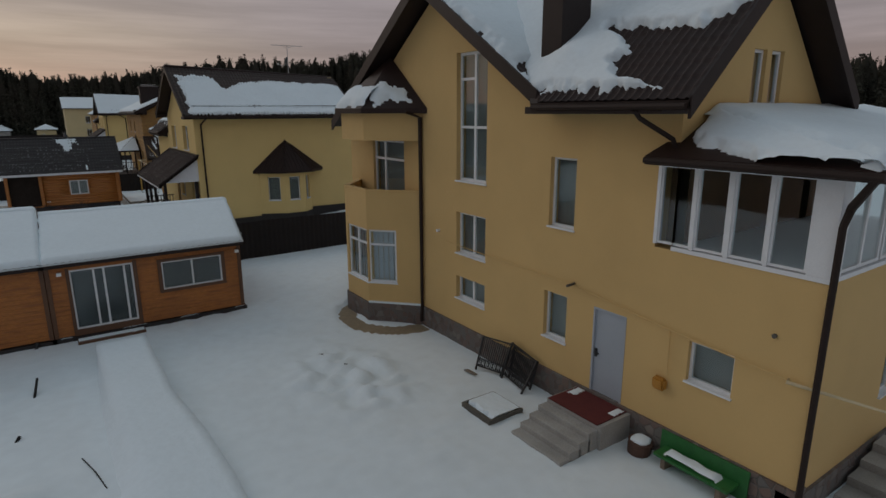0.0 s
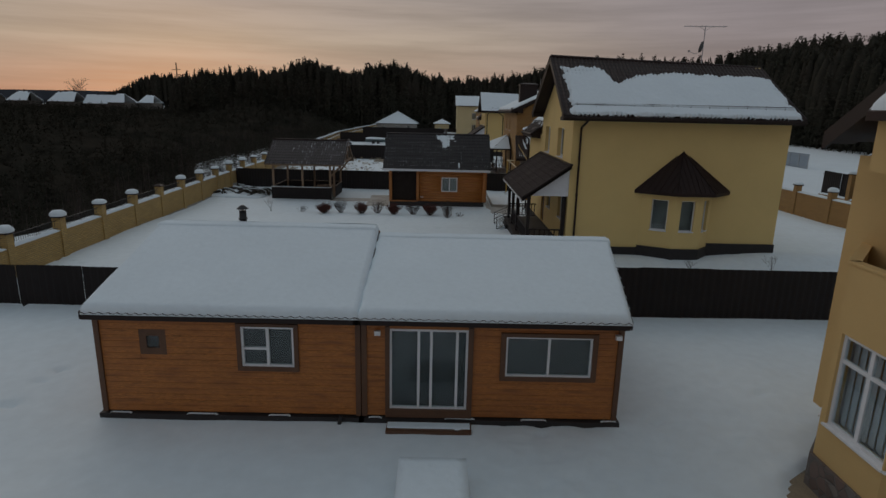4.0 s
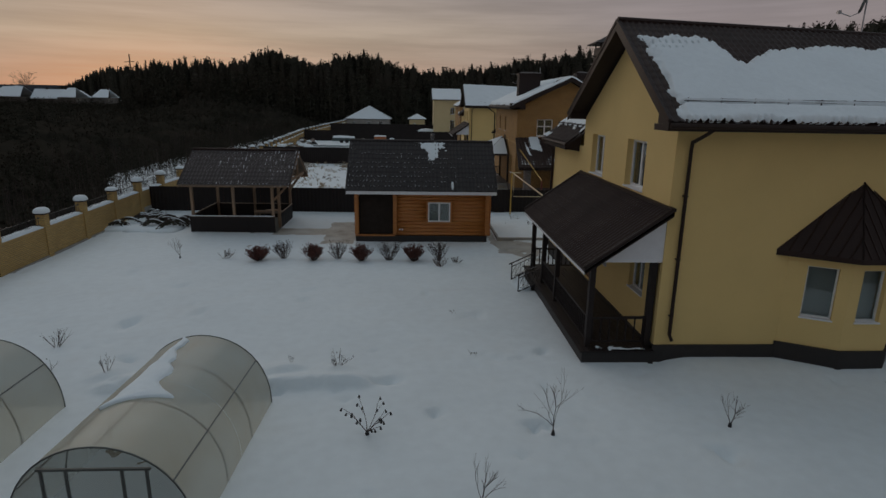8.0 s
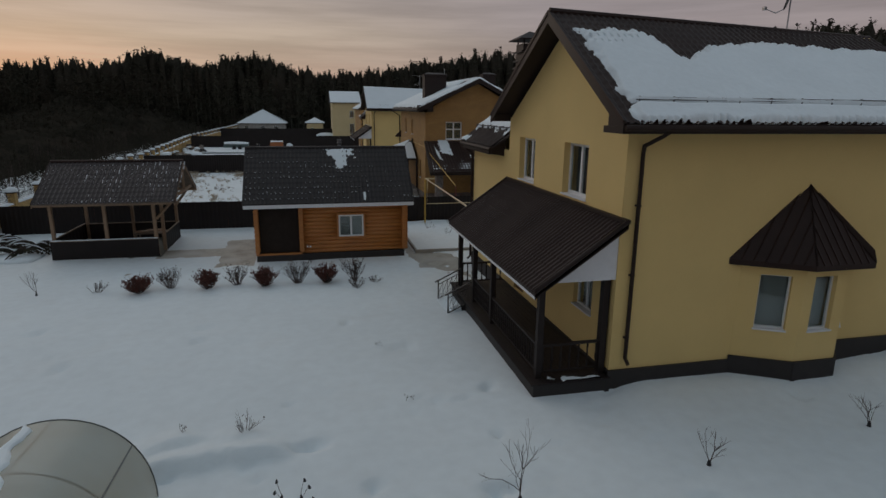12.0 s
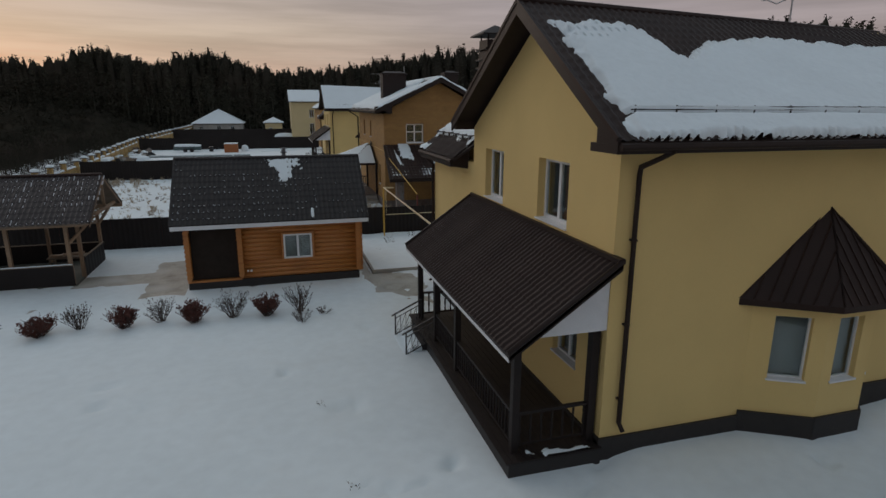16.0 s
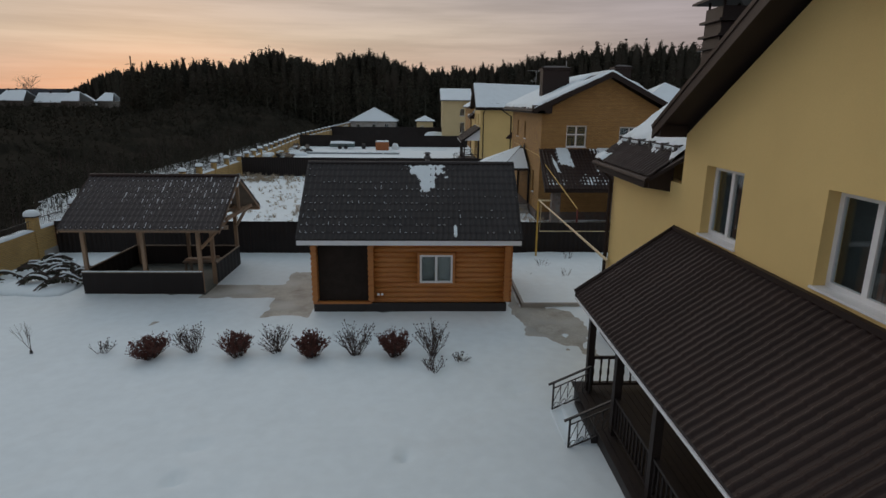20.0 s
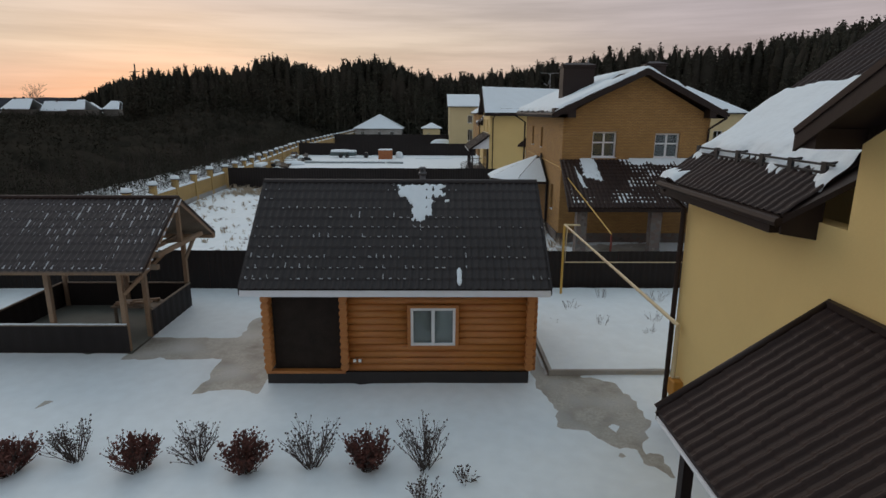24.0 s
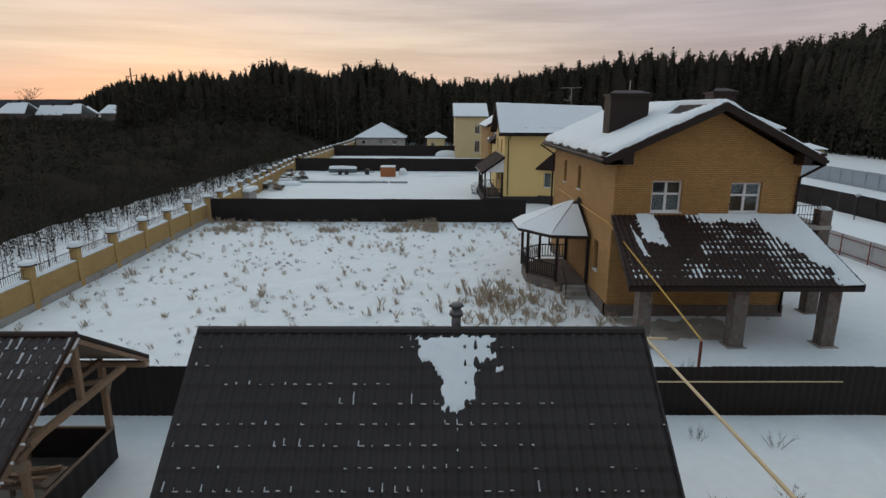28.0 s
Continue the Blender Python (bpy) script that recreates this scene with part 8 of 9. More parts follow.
    for i, p in enumerate(ring):
        bm = bmesh.new(); beam(bm, p + Z * 0.65, p + Z * 3.15, 0.14)
        part("post", bm, DECK, pr)
        if i < 5 and i != 4:
            q = ring[i + 1]
            bm = bmesh.new(); beam(bm, p + Z * 1.55, q + Z * 1.55, 0.07, 0.06); part("top_rail", bm, DECK, pr)
            bm = bmesh.new(); beam(bm, p + Z * 0.82, q + Z * 0.82, 0.05); part("bottom_rail", bm, DECK, pr)
            k = max(3, int((q - p).length / 0.16))
            for j in range(1, k):
                e = p.lerp(q, j / k)
                bm = bmesh.new(); beam(bm, e + Z * 0.85, e + Z * 1.52, 0.05, 0.03); part("baluster", bm, DECK, pr)
    for i in range(3):
        bm = bmesh.new(); box(bm, 10.55, 11.7, 20.2 + i * 0.33, 20.55 + i * 0.33, -0.1, 0.2 + i * 0.17)
        part("step", bm, CONCRETE, pr)
    bm = bmesh.new()
    beam(bm, V(10.5, 20.2, 0.95), V(10.5, 21.3, 1.5), 0.05)
    beam(bm, V(10.5, 20.2, 0.1), V(10.5, 20.2, 0.95), 0.05)
    part("handrail", bm, BLACK, pr)
    bm = bmesh.new()
    ap = V(11.6, 23.7, 4.62)
    out = [ap + (p - V(11.75, 23.7, 0)) * 1.16 - Z * 1.62 for p in ring]
    out = [V(o.x if o.x < 11.7 else 11.83, o.y, 3.22) for o in out]
    v = [bm.verts.new(p) for p in out]; t = bm.verts.new(ap); vb = [bm.verts.new(p - Z * 0.14) for p in out]
    for i in range(5):
        bm.faces.new((v[i], v[i + 1], t)); bm.faces.new((vb[i], vb[i + 1], v[i + 1], v[i]))
    bm.faces.new(vb[::-1])
    part("porch_roof", bm, TILE, pr, "small polygonal brown roof")
    for i in range(5):
        bm = bmesh.new()
        a, b = out[i], out[i + 1]
        n = (b - a).cross(ap - a).normalized(); n = n if n.z > 0 else -n
        rows = []
        for s in range(7):
            f = s / 6
            e = 0.96 * f if i < 4 else 0.85 * f
            p0, p1 = a.lerp(ap, e), b.lerp(ap, e)
            th = 0.03 if s == 0 else 0.13
            rows.append([bm.verts.new(p0.lerp(p1, k / 6) + n * (th + 0.02 * noise.noise(p0.lerp(p1, k / 6)))) for k in range(7)])
        for r0, r1 in zip(rows, rows[1:]):
            for k in range(6):
                bm.faces.new((r0[k], r0[k + 1], r1[k + 1], r1[k]))
        part("snow_sheet", bm, SNOW, pr, "snow on the porch roof", True)
    bm = bmesh.new(); slab(bm, [V(11.72, 20.95, 3.05), V(11.72, 26.4, 3.05), V(11.72, 23.7, 4.85)], (0.05, 0, 0))
    part("flashing", bm, TRIM, pr)
    # gas line along the wall
    bm = bmesh.new(); run(bm, [V(12.35, 9.4, 2.35), V(11.75, 17.9, 4.45), V(11.75, 29, 4.6)], 0.03, 8)
    part("gas_pipe", bm, GAS_YELLOW, h, "yellow gas pipe along the wall")
    return h


house_three()

# gas pipe from the fence to the pale house
gp = thing("gas_pipe", "pale yellow gas pipe on a yellow post by the fence", "gas pipe", (9.9, 7.8, 0))
bm = bmesh.new(); run(bm, [(10.38, -2.68, 1.55), (10.2, -2.68, 1.55), (10.2, -2.68, 2.82), (9.9, 7.7, 3.1), (9.9, 7.8, 3.06), (10.55, 7.8, 3.06)], 0.034, 8)
part("pipe", bm, GAS_PALE, gp)
bm = bmesh.new(); tube(bm, (9.9, 7.75, -0.05), (9.9, 7.75, 3.05), 0.05, 8)
part("post", bm, GAS_YELLOW, gp)
bm = bmesh.new(); run(bm, [(10.2, 8.5, 2.9), (10.2, 8.6, 1.3), (16.5, 8.6, 1.3)], 0.02, 6)
part("branch_pipe", bm, GAS_PALE, gp)
bm = bmesh.new(); tube(bm, (12.35, 9.4, 0), (12.35, 9.4, 2.3), 0.05, 8)
part("post", bm, RUST_RED, gp, "red-brown support post")
bm = bmesh.new(); box(bm, 10.12, 10.35, -2.92, -2.6, 1.14, 1.54); bmesh.ops.bevel(bm, geom=bm.edges[:], offset=0.02, segments=1, affect="EDGES")
part("gas_box", bm, ORANGE_BOX, gp, "small orange gas box")
# raised snowy bed with its kerb
bd = thing("garden_bed", "snow-covered bed edged with a concrete kerb", "garden bed", (11.0, 4.4, 0))
for x0, x1, y0, y1 in ((8.0, 11.9, 0.5, 0.6), (8.0, 8.1, 0.6, 8.4)):
    bm = bmesh.new(); box(bm, x0, x1, y0, y1, -0.1, 0.2)
    part("kerb", bm, CONCRETE, bd)
sheet("bed_snow", (8.1, 0.6, 0.1), X, Y, 8.0, 7.9, 40, 50, lambda a, b: 0.09 + 0.05 * fbm(a * 0.8, b * 0.8, 6), SNOW_YARD, bd, "uneven snow in the bed")

# ---- farther houses, yards and street ----
def plain_house(x0, x1, y0, y1, ez, rz, along, label, wall, wins=(), over=0.5):
    """A farther house: walls, gable roof under full snow, windows on the south and west sides."""
    h = thing("house", label, "house", ((x0 + x1) / 2, (y0 + y1) / 2, 0))
    V = lambda x, y, z: Vector((x, y, z))
    south = [w for w in wins if w[0] == "s"]
    bm = bmesh.new(); walls(bm, V(x0, y0, 0), X, -Y, x1 - x0, ez, 0.3, [w[1:] for w in south], z0=-0.2)
    ws = part("wall", bm, wall, h)
    for _, a0, a1, z0, z1 in south:
        window(ws, V(x0 + a0, y0, z0), X, -Y, a1 - a0, z1 - z0, (0.5,), recess=0.1)
    west = [w for w in wins if w[0] == "w"]
    bm = bmesh.new(); walls(bm, V(x0, y0 + 0.3, 0), Y, -X, y1 - y0 - 0.3, ez, 0.3, [w[1:] for w in west], z0=-0.2)
    ww = part("wall", bm, wall, h)
    for _, a0, a1, z0, z1 in west:
        window(ww, V(x0, y0 + 0.3 + a0, z0), Y, -X, a1 - a0, z1 - z0, (0.5,), recess=0.1)
    bm = bmesh.new(); walls(bm, V(x1, y0 + 0.3, 0), Y, X, y1 - y0 - 0.3, ez, 0.3, [], z0=-0.2)
    part("wall", bm, wall, h)
    bm = bmesh.new(); walls(bm, V(x0 + 0.3, y1, 0), X, Y, x1 - x0 - 0.6, ez, 0.3, [], z0=-0.2)
    part("wall", bm, wall, h)
    cx, cy = (x0 + x1) / 2, (y0 + y1) / 2
    a0, a1, b0, b1 = x0 - over, x1 + over, y0 - over, y1 + over
    if along == "hip":
        rim = [V(a0, b0, ez), V(a1, b0, ez), V(a1, b1, ez), V(a0, b1, ez)]
        faces = [(rim[i], rim[(i + 1) % 4], V(cx, cy, rz)) for i in range(4)]
    elif along == "x":
        faces = [(V(a0, b0, ez), V(a1, b0, ez), V(a1, cy, rz), V(a0, cy, rz)), (V(a0, b1, ez), V(a1, b1, ez), V(a1, cy, rz), V(a0, cy, rz))]
        for xx, d in ((x0, 0.3), (x1, -0.3)):
            bm = bmesh.new(); slab(bm, [V(xx, y0, ez), V(xx, y1, ez), V(xx, cy, rz - 0.15)], (d, 0, 0)); part("gable", bm, wall, h)
    else:
        faces = [(V(a0, b0, ez), V(a0, b1, ez), V(cx, b1, rz), V(cx, b0, rz)), (V(a1, b0, ez), V(a1, b1, ez), V(cx, b1, rz), V(cx, b0, rz))]
        for yy, d in ((y0, 0.3), (y1, -0.3)):
            bm = bmesh.new(); slab(bm, [V(x0, yy, ez), V(x1, yy, ez), V(cx, yy, rz - 0.15)], (0, d, 0)); part("gable", bm, wall, h)
    for f in faces:
        bm = bmesh.new(); slab(bm, f, (0, 0, 0.12)); part("roof", bm, TRIM, h)
        bm = bmesh.new()
        m = sum(f, Vector()) / len(f)
        slab(bm, [m + (p - m) * 0.985 + Z * 0.13 for p in f], (0, 0, 0.16))
        part("snow_sheet", bm, SNOW, h, "thick snow on the roof")
    return h


plain_house(-17.2, -4.6, 144, 154, 2.55, 6.3, "hip", "low grey-beige house under a snowy hipped roof", CONCRETE, (("s", 1.5, 2.5, 1.0, 2.0), ("s", 6, 7, 1.0, 2.0), ("s", 9.5, 10.5, 1.0, 2.0)))
plain_house(7.7, 14.0, 112, 124, 8.3, 10.9, "x", "far beige house with snowy roof and white windows", BEIGE, (("s", 4.0, 5.0, 5.0, 6.6), ("s", 4.0, 5.0, 1.2, 3.6), ("w", 2, 3, 5, 6.4)))
plain_house(12.0, 20.0, 84, 98, 7.0, 9.8, "y", "brown brick house behind the yellow one", BRICK_O, (("w", 2, 3, 5, 6.4),))
plain_house(1.5, 5.8, 134, 139, 3.0, 4.3, "hip", "small far outbuilding with snow on its roof", BEIGE, (("s", 1, 1.8, 0.9, 2.0),))
plain_house(36.0, 47.5, 66, 78, 7.3, 11.0, "hip", "far house with a snowy hipped roof across the lane", BEIGE, (("s", 1.5, 2.6, 3.6, 5.0), ("s", 7.5, 8.7, 3.6, 5.0)))
plain_house(61.0, 71.0, 92, 102, 3.2, 3.9, "x", "low pale annex with snow on its roof", BEIGE, (("s", 1.5, 5.0, 0.9, 2.4),))
# street side behind the pale yellow house
plain_house(46.0, 54.0, -6.0, 1.5, 3.6, 5.2, "hip", "low street-side house under a snowy hipped roof", BRICK_O)
plain_house(42.0, 46.5, 3.5, 8.0, 2.4, 3.6, "hip", "carport with a snowy roof beyond the street", WHITE_BOARD)
plain_house(52.0, 62.0, 10.0, 20.0, 3.2, 5.0, "x", "low snowy-roofed house across the street", BRICK_O)
plain_house(46.0, 56.0, -24.0, -14.0, 3.4, 5.2, "hip", "snow-roofed house beyond the street wall", BRICK_O)
brick_wall("wall_street", (38.5, -16.0), (38.5, 8.0), 6, (0.7, 0.7), (3.0, 3.0), "brick gate pillars along the far side of the street", BRICK_O, iron=False, seed=6)
sheet_fence("sheet_fence", (38.7, -16), (38.7, 8), 2.75, "dark gates between brick pillars across the street", FENCE, FENCE, z=0.6)
sheet_fence("sheet_fence", (31.0, 9.0), (31.0, 37.0), 1.62, "light grey sheet fence with red-brown posts", GREY_SHEET, RUST_RED, z=0.12)
sheet_fence("sheet_fence", (43.2, 28.0), (43.2, 62.0), 2.0, "dark brown sheet fence across the lane", FENCE, FENCE)
sheet_fence("sheet_fence", (57.5, 40.0), (60.0, 90.0), 2.2, "blue-grey sheet fence round the open field", mat("blue_grey_sheet", (0.30, 0.36, 0.42), 0.5, var=0.08), GREY_SHEET)
lp = thing("street_lamp", "short street lamp with a round head above the fence", "lamp", (41.7, 43, 0))
bm = bmesh.new(); tube(bm, (41.7, 43, 0), (41.7, 43, 2.1), 0.05, 8)
part("pole", bm, BLACK, lp)
bm = bmesh.new(); tube(bm, (41.7, 43, 2.1), (41.7, 43, 2.3), 0.08, 10, 0.32); tube(bm, (41.7, 43, 2.3), (41.7, 43, 2.42), 0.32, 10, 0.1)
part("head", bm, STEEL, lp)
# yard beyond the second fence: stored things in the snow
def heap(name, x, y, a, b, c, label, category):
    bm = bmesh.new(); snow_cap(bm, (0, 0, 0), 1, 1, 12)
    bmesh.ops.transform(bm, matrix=Matrix.Translation((x, y, -0.05)) @ Matrix.Diagonal((a, b, c, 1)), verts=bm.verts)
    for v in bm.verts:
        v.co += 0.12 * noise.noise_vector(v.co * 1.3)
    return whole(name, bm, SNOW, label, category, smooth=True)


bm = bmesh.new(); box(bm, -4.3, -2.2, 76.0, 77.8, 0, 1.45)
for k in range(1, 6):
    box(bm, -4.32, -2.18, 75.98, 77.82, k * 0.24 - 0.02, k * 0.24)
cr = whole("pallet", bm, mat("orange_brick_pallet", (0.36, 0.13, 0.05), 0.8, var=0.25, scale=5), "wrapped pallet of orange bricks in the snow", "pallet")
sheet("snow_cap", (-4.3, 76.0, 1.45), X, Y, 2.1, 1.8, 12, 12, lambda a, b: 0.14 + 0.03 * fbm(a, b, 1), SNOW, cr, "snow on the pallet", lip=0.02)
bt = thing("boat", "grey boat on its trailer under a load of snow", "boat", (-10, 79, 0))
bm = bmesh.new(); box(bm, -12.4, -8.2, 78.4, 79.8, 0.35, 1.0)
for v in bm.verts:
    if v.co.x < -12:
        v.co.y = 79.1 + (v.co.y - 79.1) * 0.2
    if v.co.z < 0.5:
        v.co.y = 79.1 + (v.co.y - 79.1) * 0.6
part("hull", bm, mat("grey_green_hull", (0.10, 0.14, 0.14), 0.5, var=0.15), bt)
sheet("snow_cover", (-12.2, 78.4, 1.0), X, Y, 4.0, 1.4, 24, 10, lambda a, b: 0.34 * math.sin(math.pi * b / 1.4) ** 0.6 * (0.8 + 0.2 * math.sin(a)) + 0.05, SNOW, bt, "thick snow on the boat", lip=0.03)
bm = bmesh.new(); beam(bm, (-8.2, 79.1, 0.5), (-5.6, 79.1, 0.45), 0.12); box(bm, -6.9, -6.3, 78.7, 79.4, 0.1, 0.9)
part("drawbar", bm, BLACK, bt)
for xx in (-10.6, -9.6):
    bm = bmesh.new(); tube(bm, (xx, 78.35, 0.33), (xx, 78.55, 0.33), 0.33, 14)
    part("wheel", bm, BLACK, bt)
pipe_mat = mat("grey_plastic_pipe", (0.28, 0.31, 0.31), 0.6, var=0.2)
for i, (xa, xb) in enumerate(((-14.2, -2.6), (-14.0, -2.9), (-2.4, 0.0))):
    bm = bmesh.new(); tube(bm, (xa, 68.6 + (i % 2) * 0.4, 0.2), (xb, 68.7 + (i % 2) * 0.4, 0.2), 0.17, 10)
    pp = whole("pipe", bm, pipe_mat, "long grey pipe lying half under snow", "pipe", group="pipes in the far yard")
    sheet("snow_strip", (xa, 68.5 + (i % 2) * 0.4, 0.3), X, Y, xb - xa, 0.26, 40, 3, lambda a, b: 0.06 + 0.03 * noise.noise((a, 1, 0)), SNOW, pp, "snow lying on the pipe", lip=0.01)
bm = bmesh.new(); box(bm, -18.1, -15.7, 52.0, 54.4, -0.1, 1.15)
hut = whole("hut", bm, CONCRETE, "low grey concrete hut under thick snow", "hut")
sheet("snow_cap", (-18.3, 51.8, 1.15), X, Y, 2.8, 2.8, 14, 14, lambda a, b: 0.3 + 0.05 * fbm(a, b, 5), SNOW, hut, "thick snow on the hut", lip=0.03)
heap("snow_heap", -1.2, 78.7, 0.6, 0.5, 1.2, "small heap of stored things under snow", "snow heap")
heap("snow_heap", -15.2, 66.0, 1.6, 1.0, 0.7, "low snow heap beside the brick wall", "snow heap")
heap("snow_heap", 6.0, 115.0, 2.4, 1.0, 1.5, "tall heap of cleared snow by the far fence", "snow heap")
heap("snow_heap", 4.5, 77.5, 3.0, 0.8, 0.35, "low bank of snow along the fence", "snow heap")
# rubble and offcuts piled along the wall
rp = thing("rubble_pile", "dark pile of snowy rubble and offcuts by the wall", "rubble", (-16, 71, 0))
rr = random.Random(8)
for i in range(34):
    x, y = rr.uniform(-17.8, -14.6), rr.uniform(60, 77)
    bm = bmesh.new()
    box(bm, -rr.uniform(0.2, 0.6), rr.uniform(0.2, 0.6), -0.25, 0.25, -0.1, rr.uniform(0.15, 0.4))
    bmesh.ops.transform(bm, matrix=Matrix.Translation((x, y, rr.uniform(0.1, 0.7))) @ pose(0, 0, 0, rr.uniform(-30, 30), rr.uniform(-40, 40), rr.uniform(0, 180)), verts=bm.verts)
    part("rubble_block", bm, (WOOD_GREY, BLACK, CONCRETE, STONE)[i % 4], rp)
    if i % 2:
        bm = bmesh.new(); snow_cap(bm, (x, y, rr.uniform(0.4, 0.8)), rr.uniform(0.3, 0.55), 0.22)
        part("snow_cap", bm, SNOW, rp, "snow on the rubble", True)

# ---- woods ----
def quick_mesh(name, V, F, material):
    """A triangle mesh straight from arrays."""
    me = bpy.data.meshes.new(name)
    me.vertices.add(len(V)); me.vertices.foreach_set("co", V.astype(np.float32).ravel())
    me.loops.add(F.size); me.loops.foreach_set("vertex_index", F.astype(np.int32).ravel())
    me.polygons.add(len(F)); me.polygons.foreach_set("loop_start", np.arange(0, F.size, 3, dtype=np.int32))
    me.update(calc_edges=True)
    me.materials.append(material)
    return me


def tree_cloud(name, spots, material, label, kind_of, seed, sprays, spray=0.03):
    """Many conifers in one mesh: each a thin trunk and ragged boughs of small sprays. spots: x, y, z, height, slimness."""
    rng = np.random.default_rng(seed)
    V, F, inner = [], [], []
    n0 = 0
    for x, y, z, h, slim in spots:
        k = max(8, int(sprays * (0.7 + 0.6 * rng.random())))
        crown0 = (0.1 if kind_of == "young" else 0.24) * h
        if kind_of == "pine":
            # a few clumped boughs, each with its own cluster of sprays
            nb = int(rng.integers(20, 30))
            bt = np.sort(rng.random(nb)) ** 0.8
            ba = rng.random(nb) * 2 * np.pi
            pick = rng.integers(0, nb, k)
            t = np.clip(bt[pick] + rng.normal(0, 0.022, k), 0, 1.0)
            old = rng.random() < 0.4          # an old crown, broad and rounded
            shape = (lambda b: np.sin(np.pi * np.clip(0.3 + b * 0.67, 0, 1)) ** 0.7 * slim * 1.3 * h) if old else (lambda b: (0.1 + 0.9 * (1 - b) ** 0.8) * slim * 1.2 * h)
            prof = shape(bt) * (0.7 + 0.5 * rng.random(nb))
            ang = ba[pick] + rng.normal(0, 0.45, k)
            rad = prof[pick] * rng.random(k) ** 0.55
        else:
            t = np.sort(rng.random(k)) ** 0.85
            prof = (1 - t) ** 0.85 * slim * h + 0.03 * h * (1 - t)
            ang = rng.random(k) * 2 * np.pi
            rad = prof * (0.2 + 0.8 * rng.random(k))
        zz = crown0 + (h - crown0) * t
        c = np.stack([x + rad * np.cos(ang), y + rad * np.sin(ang), z + zz], 1)
        size = (spray * h * (0.6 + 0.8 * rng.random(k)) * (1.1 - 0.55 * t))[:, None]
        out = np.stack([np.cos(ang), np.sin(ang), 0.1 + 0.6 * rng.random(k) - 0.6 * (kind_of != "pine")], 1)
        tan = np.stack([-np.sin(ang), np.cos(ang), 0.8 * (rng.random(k) - 0.5)], 1)
        a = c - out * size
        b = c + out * size * 0.8 + tan * size * 0.7
        d = c + out * size * 0.8 - tan * size * 0.7
        e = c + out * size * 0.1 + np.array([0, 0, 0.9]) * size
        V.append(np.concatenate([a, b, d, e]))
        i = np.arange(k)
        F.append(np.stack([n0 + i, n0 + k + i, n0 + 2 * k + i], 1)); F.append(np.stack([n0 + 2 * k + i, n0 + k + i, n0 + 3 * k + i], 1))
        n0 += 4 * k
        if kind_of == "pine":                # the closed inside of the crown, its shade put into a darker colour
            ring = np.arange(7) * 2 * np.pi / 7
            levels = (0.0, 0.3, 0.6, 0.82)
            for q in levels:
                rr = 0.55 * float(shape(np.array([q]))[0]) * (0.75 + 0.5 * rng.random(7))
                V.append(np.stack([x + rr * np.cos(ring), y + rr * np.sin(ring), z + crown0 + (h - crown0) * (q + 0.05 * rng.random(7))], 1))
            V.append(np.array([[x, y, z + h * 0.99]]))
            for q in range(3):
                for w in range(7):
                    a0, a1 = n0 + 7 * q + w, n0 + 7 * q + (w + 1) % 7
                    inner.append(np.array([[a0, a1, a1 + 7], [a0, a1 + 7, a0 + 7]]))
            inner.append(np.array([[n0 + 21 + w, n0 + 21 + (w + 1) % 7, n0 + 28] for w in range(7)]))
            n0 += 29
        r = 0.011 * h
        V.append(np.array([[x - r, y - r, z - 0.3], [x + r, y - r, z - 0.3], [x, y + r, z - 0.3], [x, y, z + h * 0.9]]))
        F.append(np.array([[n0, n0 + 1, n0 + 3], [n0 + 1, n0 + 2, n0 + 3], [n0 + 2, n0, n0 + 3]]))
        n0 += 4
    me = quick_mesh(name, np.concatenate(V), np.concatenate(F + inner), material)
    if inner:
        me.materials.append(WOOD_SHADE)
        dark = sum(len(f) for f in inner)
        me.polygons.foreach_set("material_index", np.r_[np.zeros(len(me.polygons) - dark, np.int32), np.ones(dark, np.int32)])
    return tagged(new(name, me), label, "trees", kind="stuff")


def thicket(name, xs, ys, height, label, seed, material=None):
    """An added dark filler for the shade between trees: a ragged canopy sheet below the treetops; open where the height
    is not positive.
    """
    rng = np.random.default_rng(seed)
    nx, ny = len(xs), len(ys)
    V = np.zeros((ny, nx, 3)); keep = np.zeros((ny, nx), bool)
    for j in range(ny):
        for i in range(nx):
            dx = abs(xs[min(i + 1, nx - 1)] - xs[max(i - 1, 0)]) * 0.2
            dy = abs(ys[min(j + 1, ny - 1)] - ys[max(j - 1, 0)]) * 0.2
            x, y = xs[i] + rng.uniform(-dx, dx), ys[j] + rng.uniform(-dy, dy)
            h = height(x, y)
            keep[j, i] = h > 0
            V[j, i] = (x, y, level(x, y) + (h * rng.uniform(0.45, 1.2) if h > 0 else -0.3))
    F = []
    for j in range(ny - 1):
        for i in range(nx - 1):
            if keep[j, i] or keep[j, i + 1] or keep[j + 1, i] or keep[j + 1, i + 1]:
                a = j * nx + i
                F += [(a, a + 1, a + nx + 1), (a, a + nx + 1, a + nx)] if (i + j) % 2 else [(a, a + 1, a + nx), (a + 1, a + nx + 1, a + nx)]
    return tagged(new(name, quick_mesh(name, V.reshape(-1, 3), np.array(F), material or WOOD_SHADE)), label, "undergrowth", kind="stuff")


def wood_edge_x(y):
    """Where the young wood begins west of the wall."""
    return -17.6 - 1.2 * noise.noise((y * 0.05, 3, 0)) - 9.5 * smooth(8, 30, y) * (1 - 0.7 * smooth(95, 140, y))


def young_height(x, y):
    d = wood_edge_x(y) - x
    if d < 0:
        return 0.0
    return min(2.4 + d * 0.13, 5.5) + 9.5 * smooth(90, 180, y) * smooth(0, 40, d) * smooth(-0.56 * y, -0.4 * y, x)


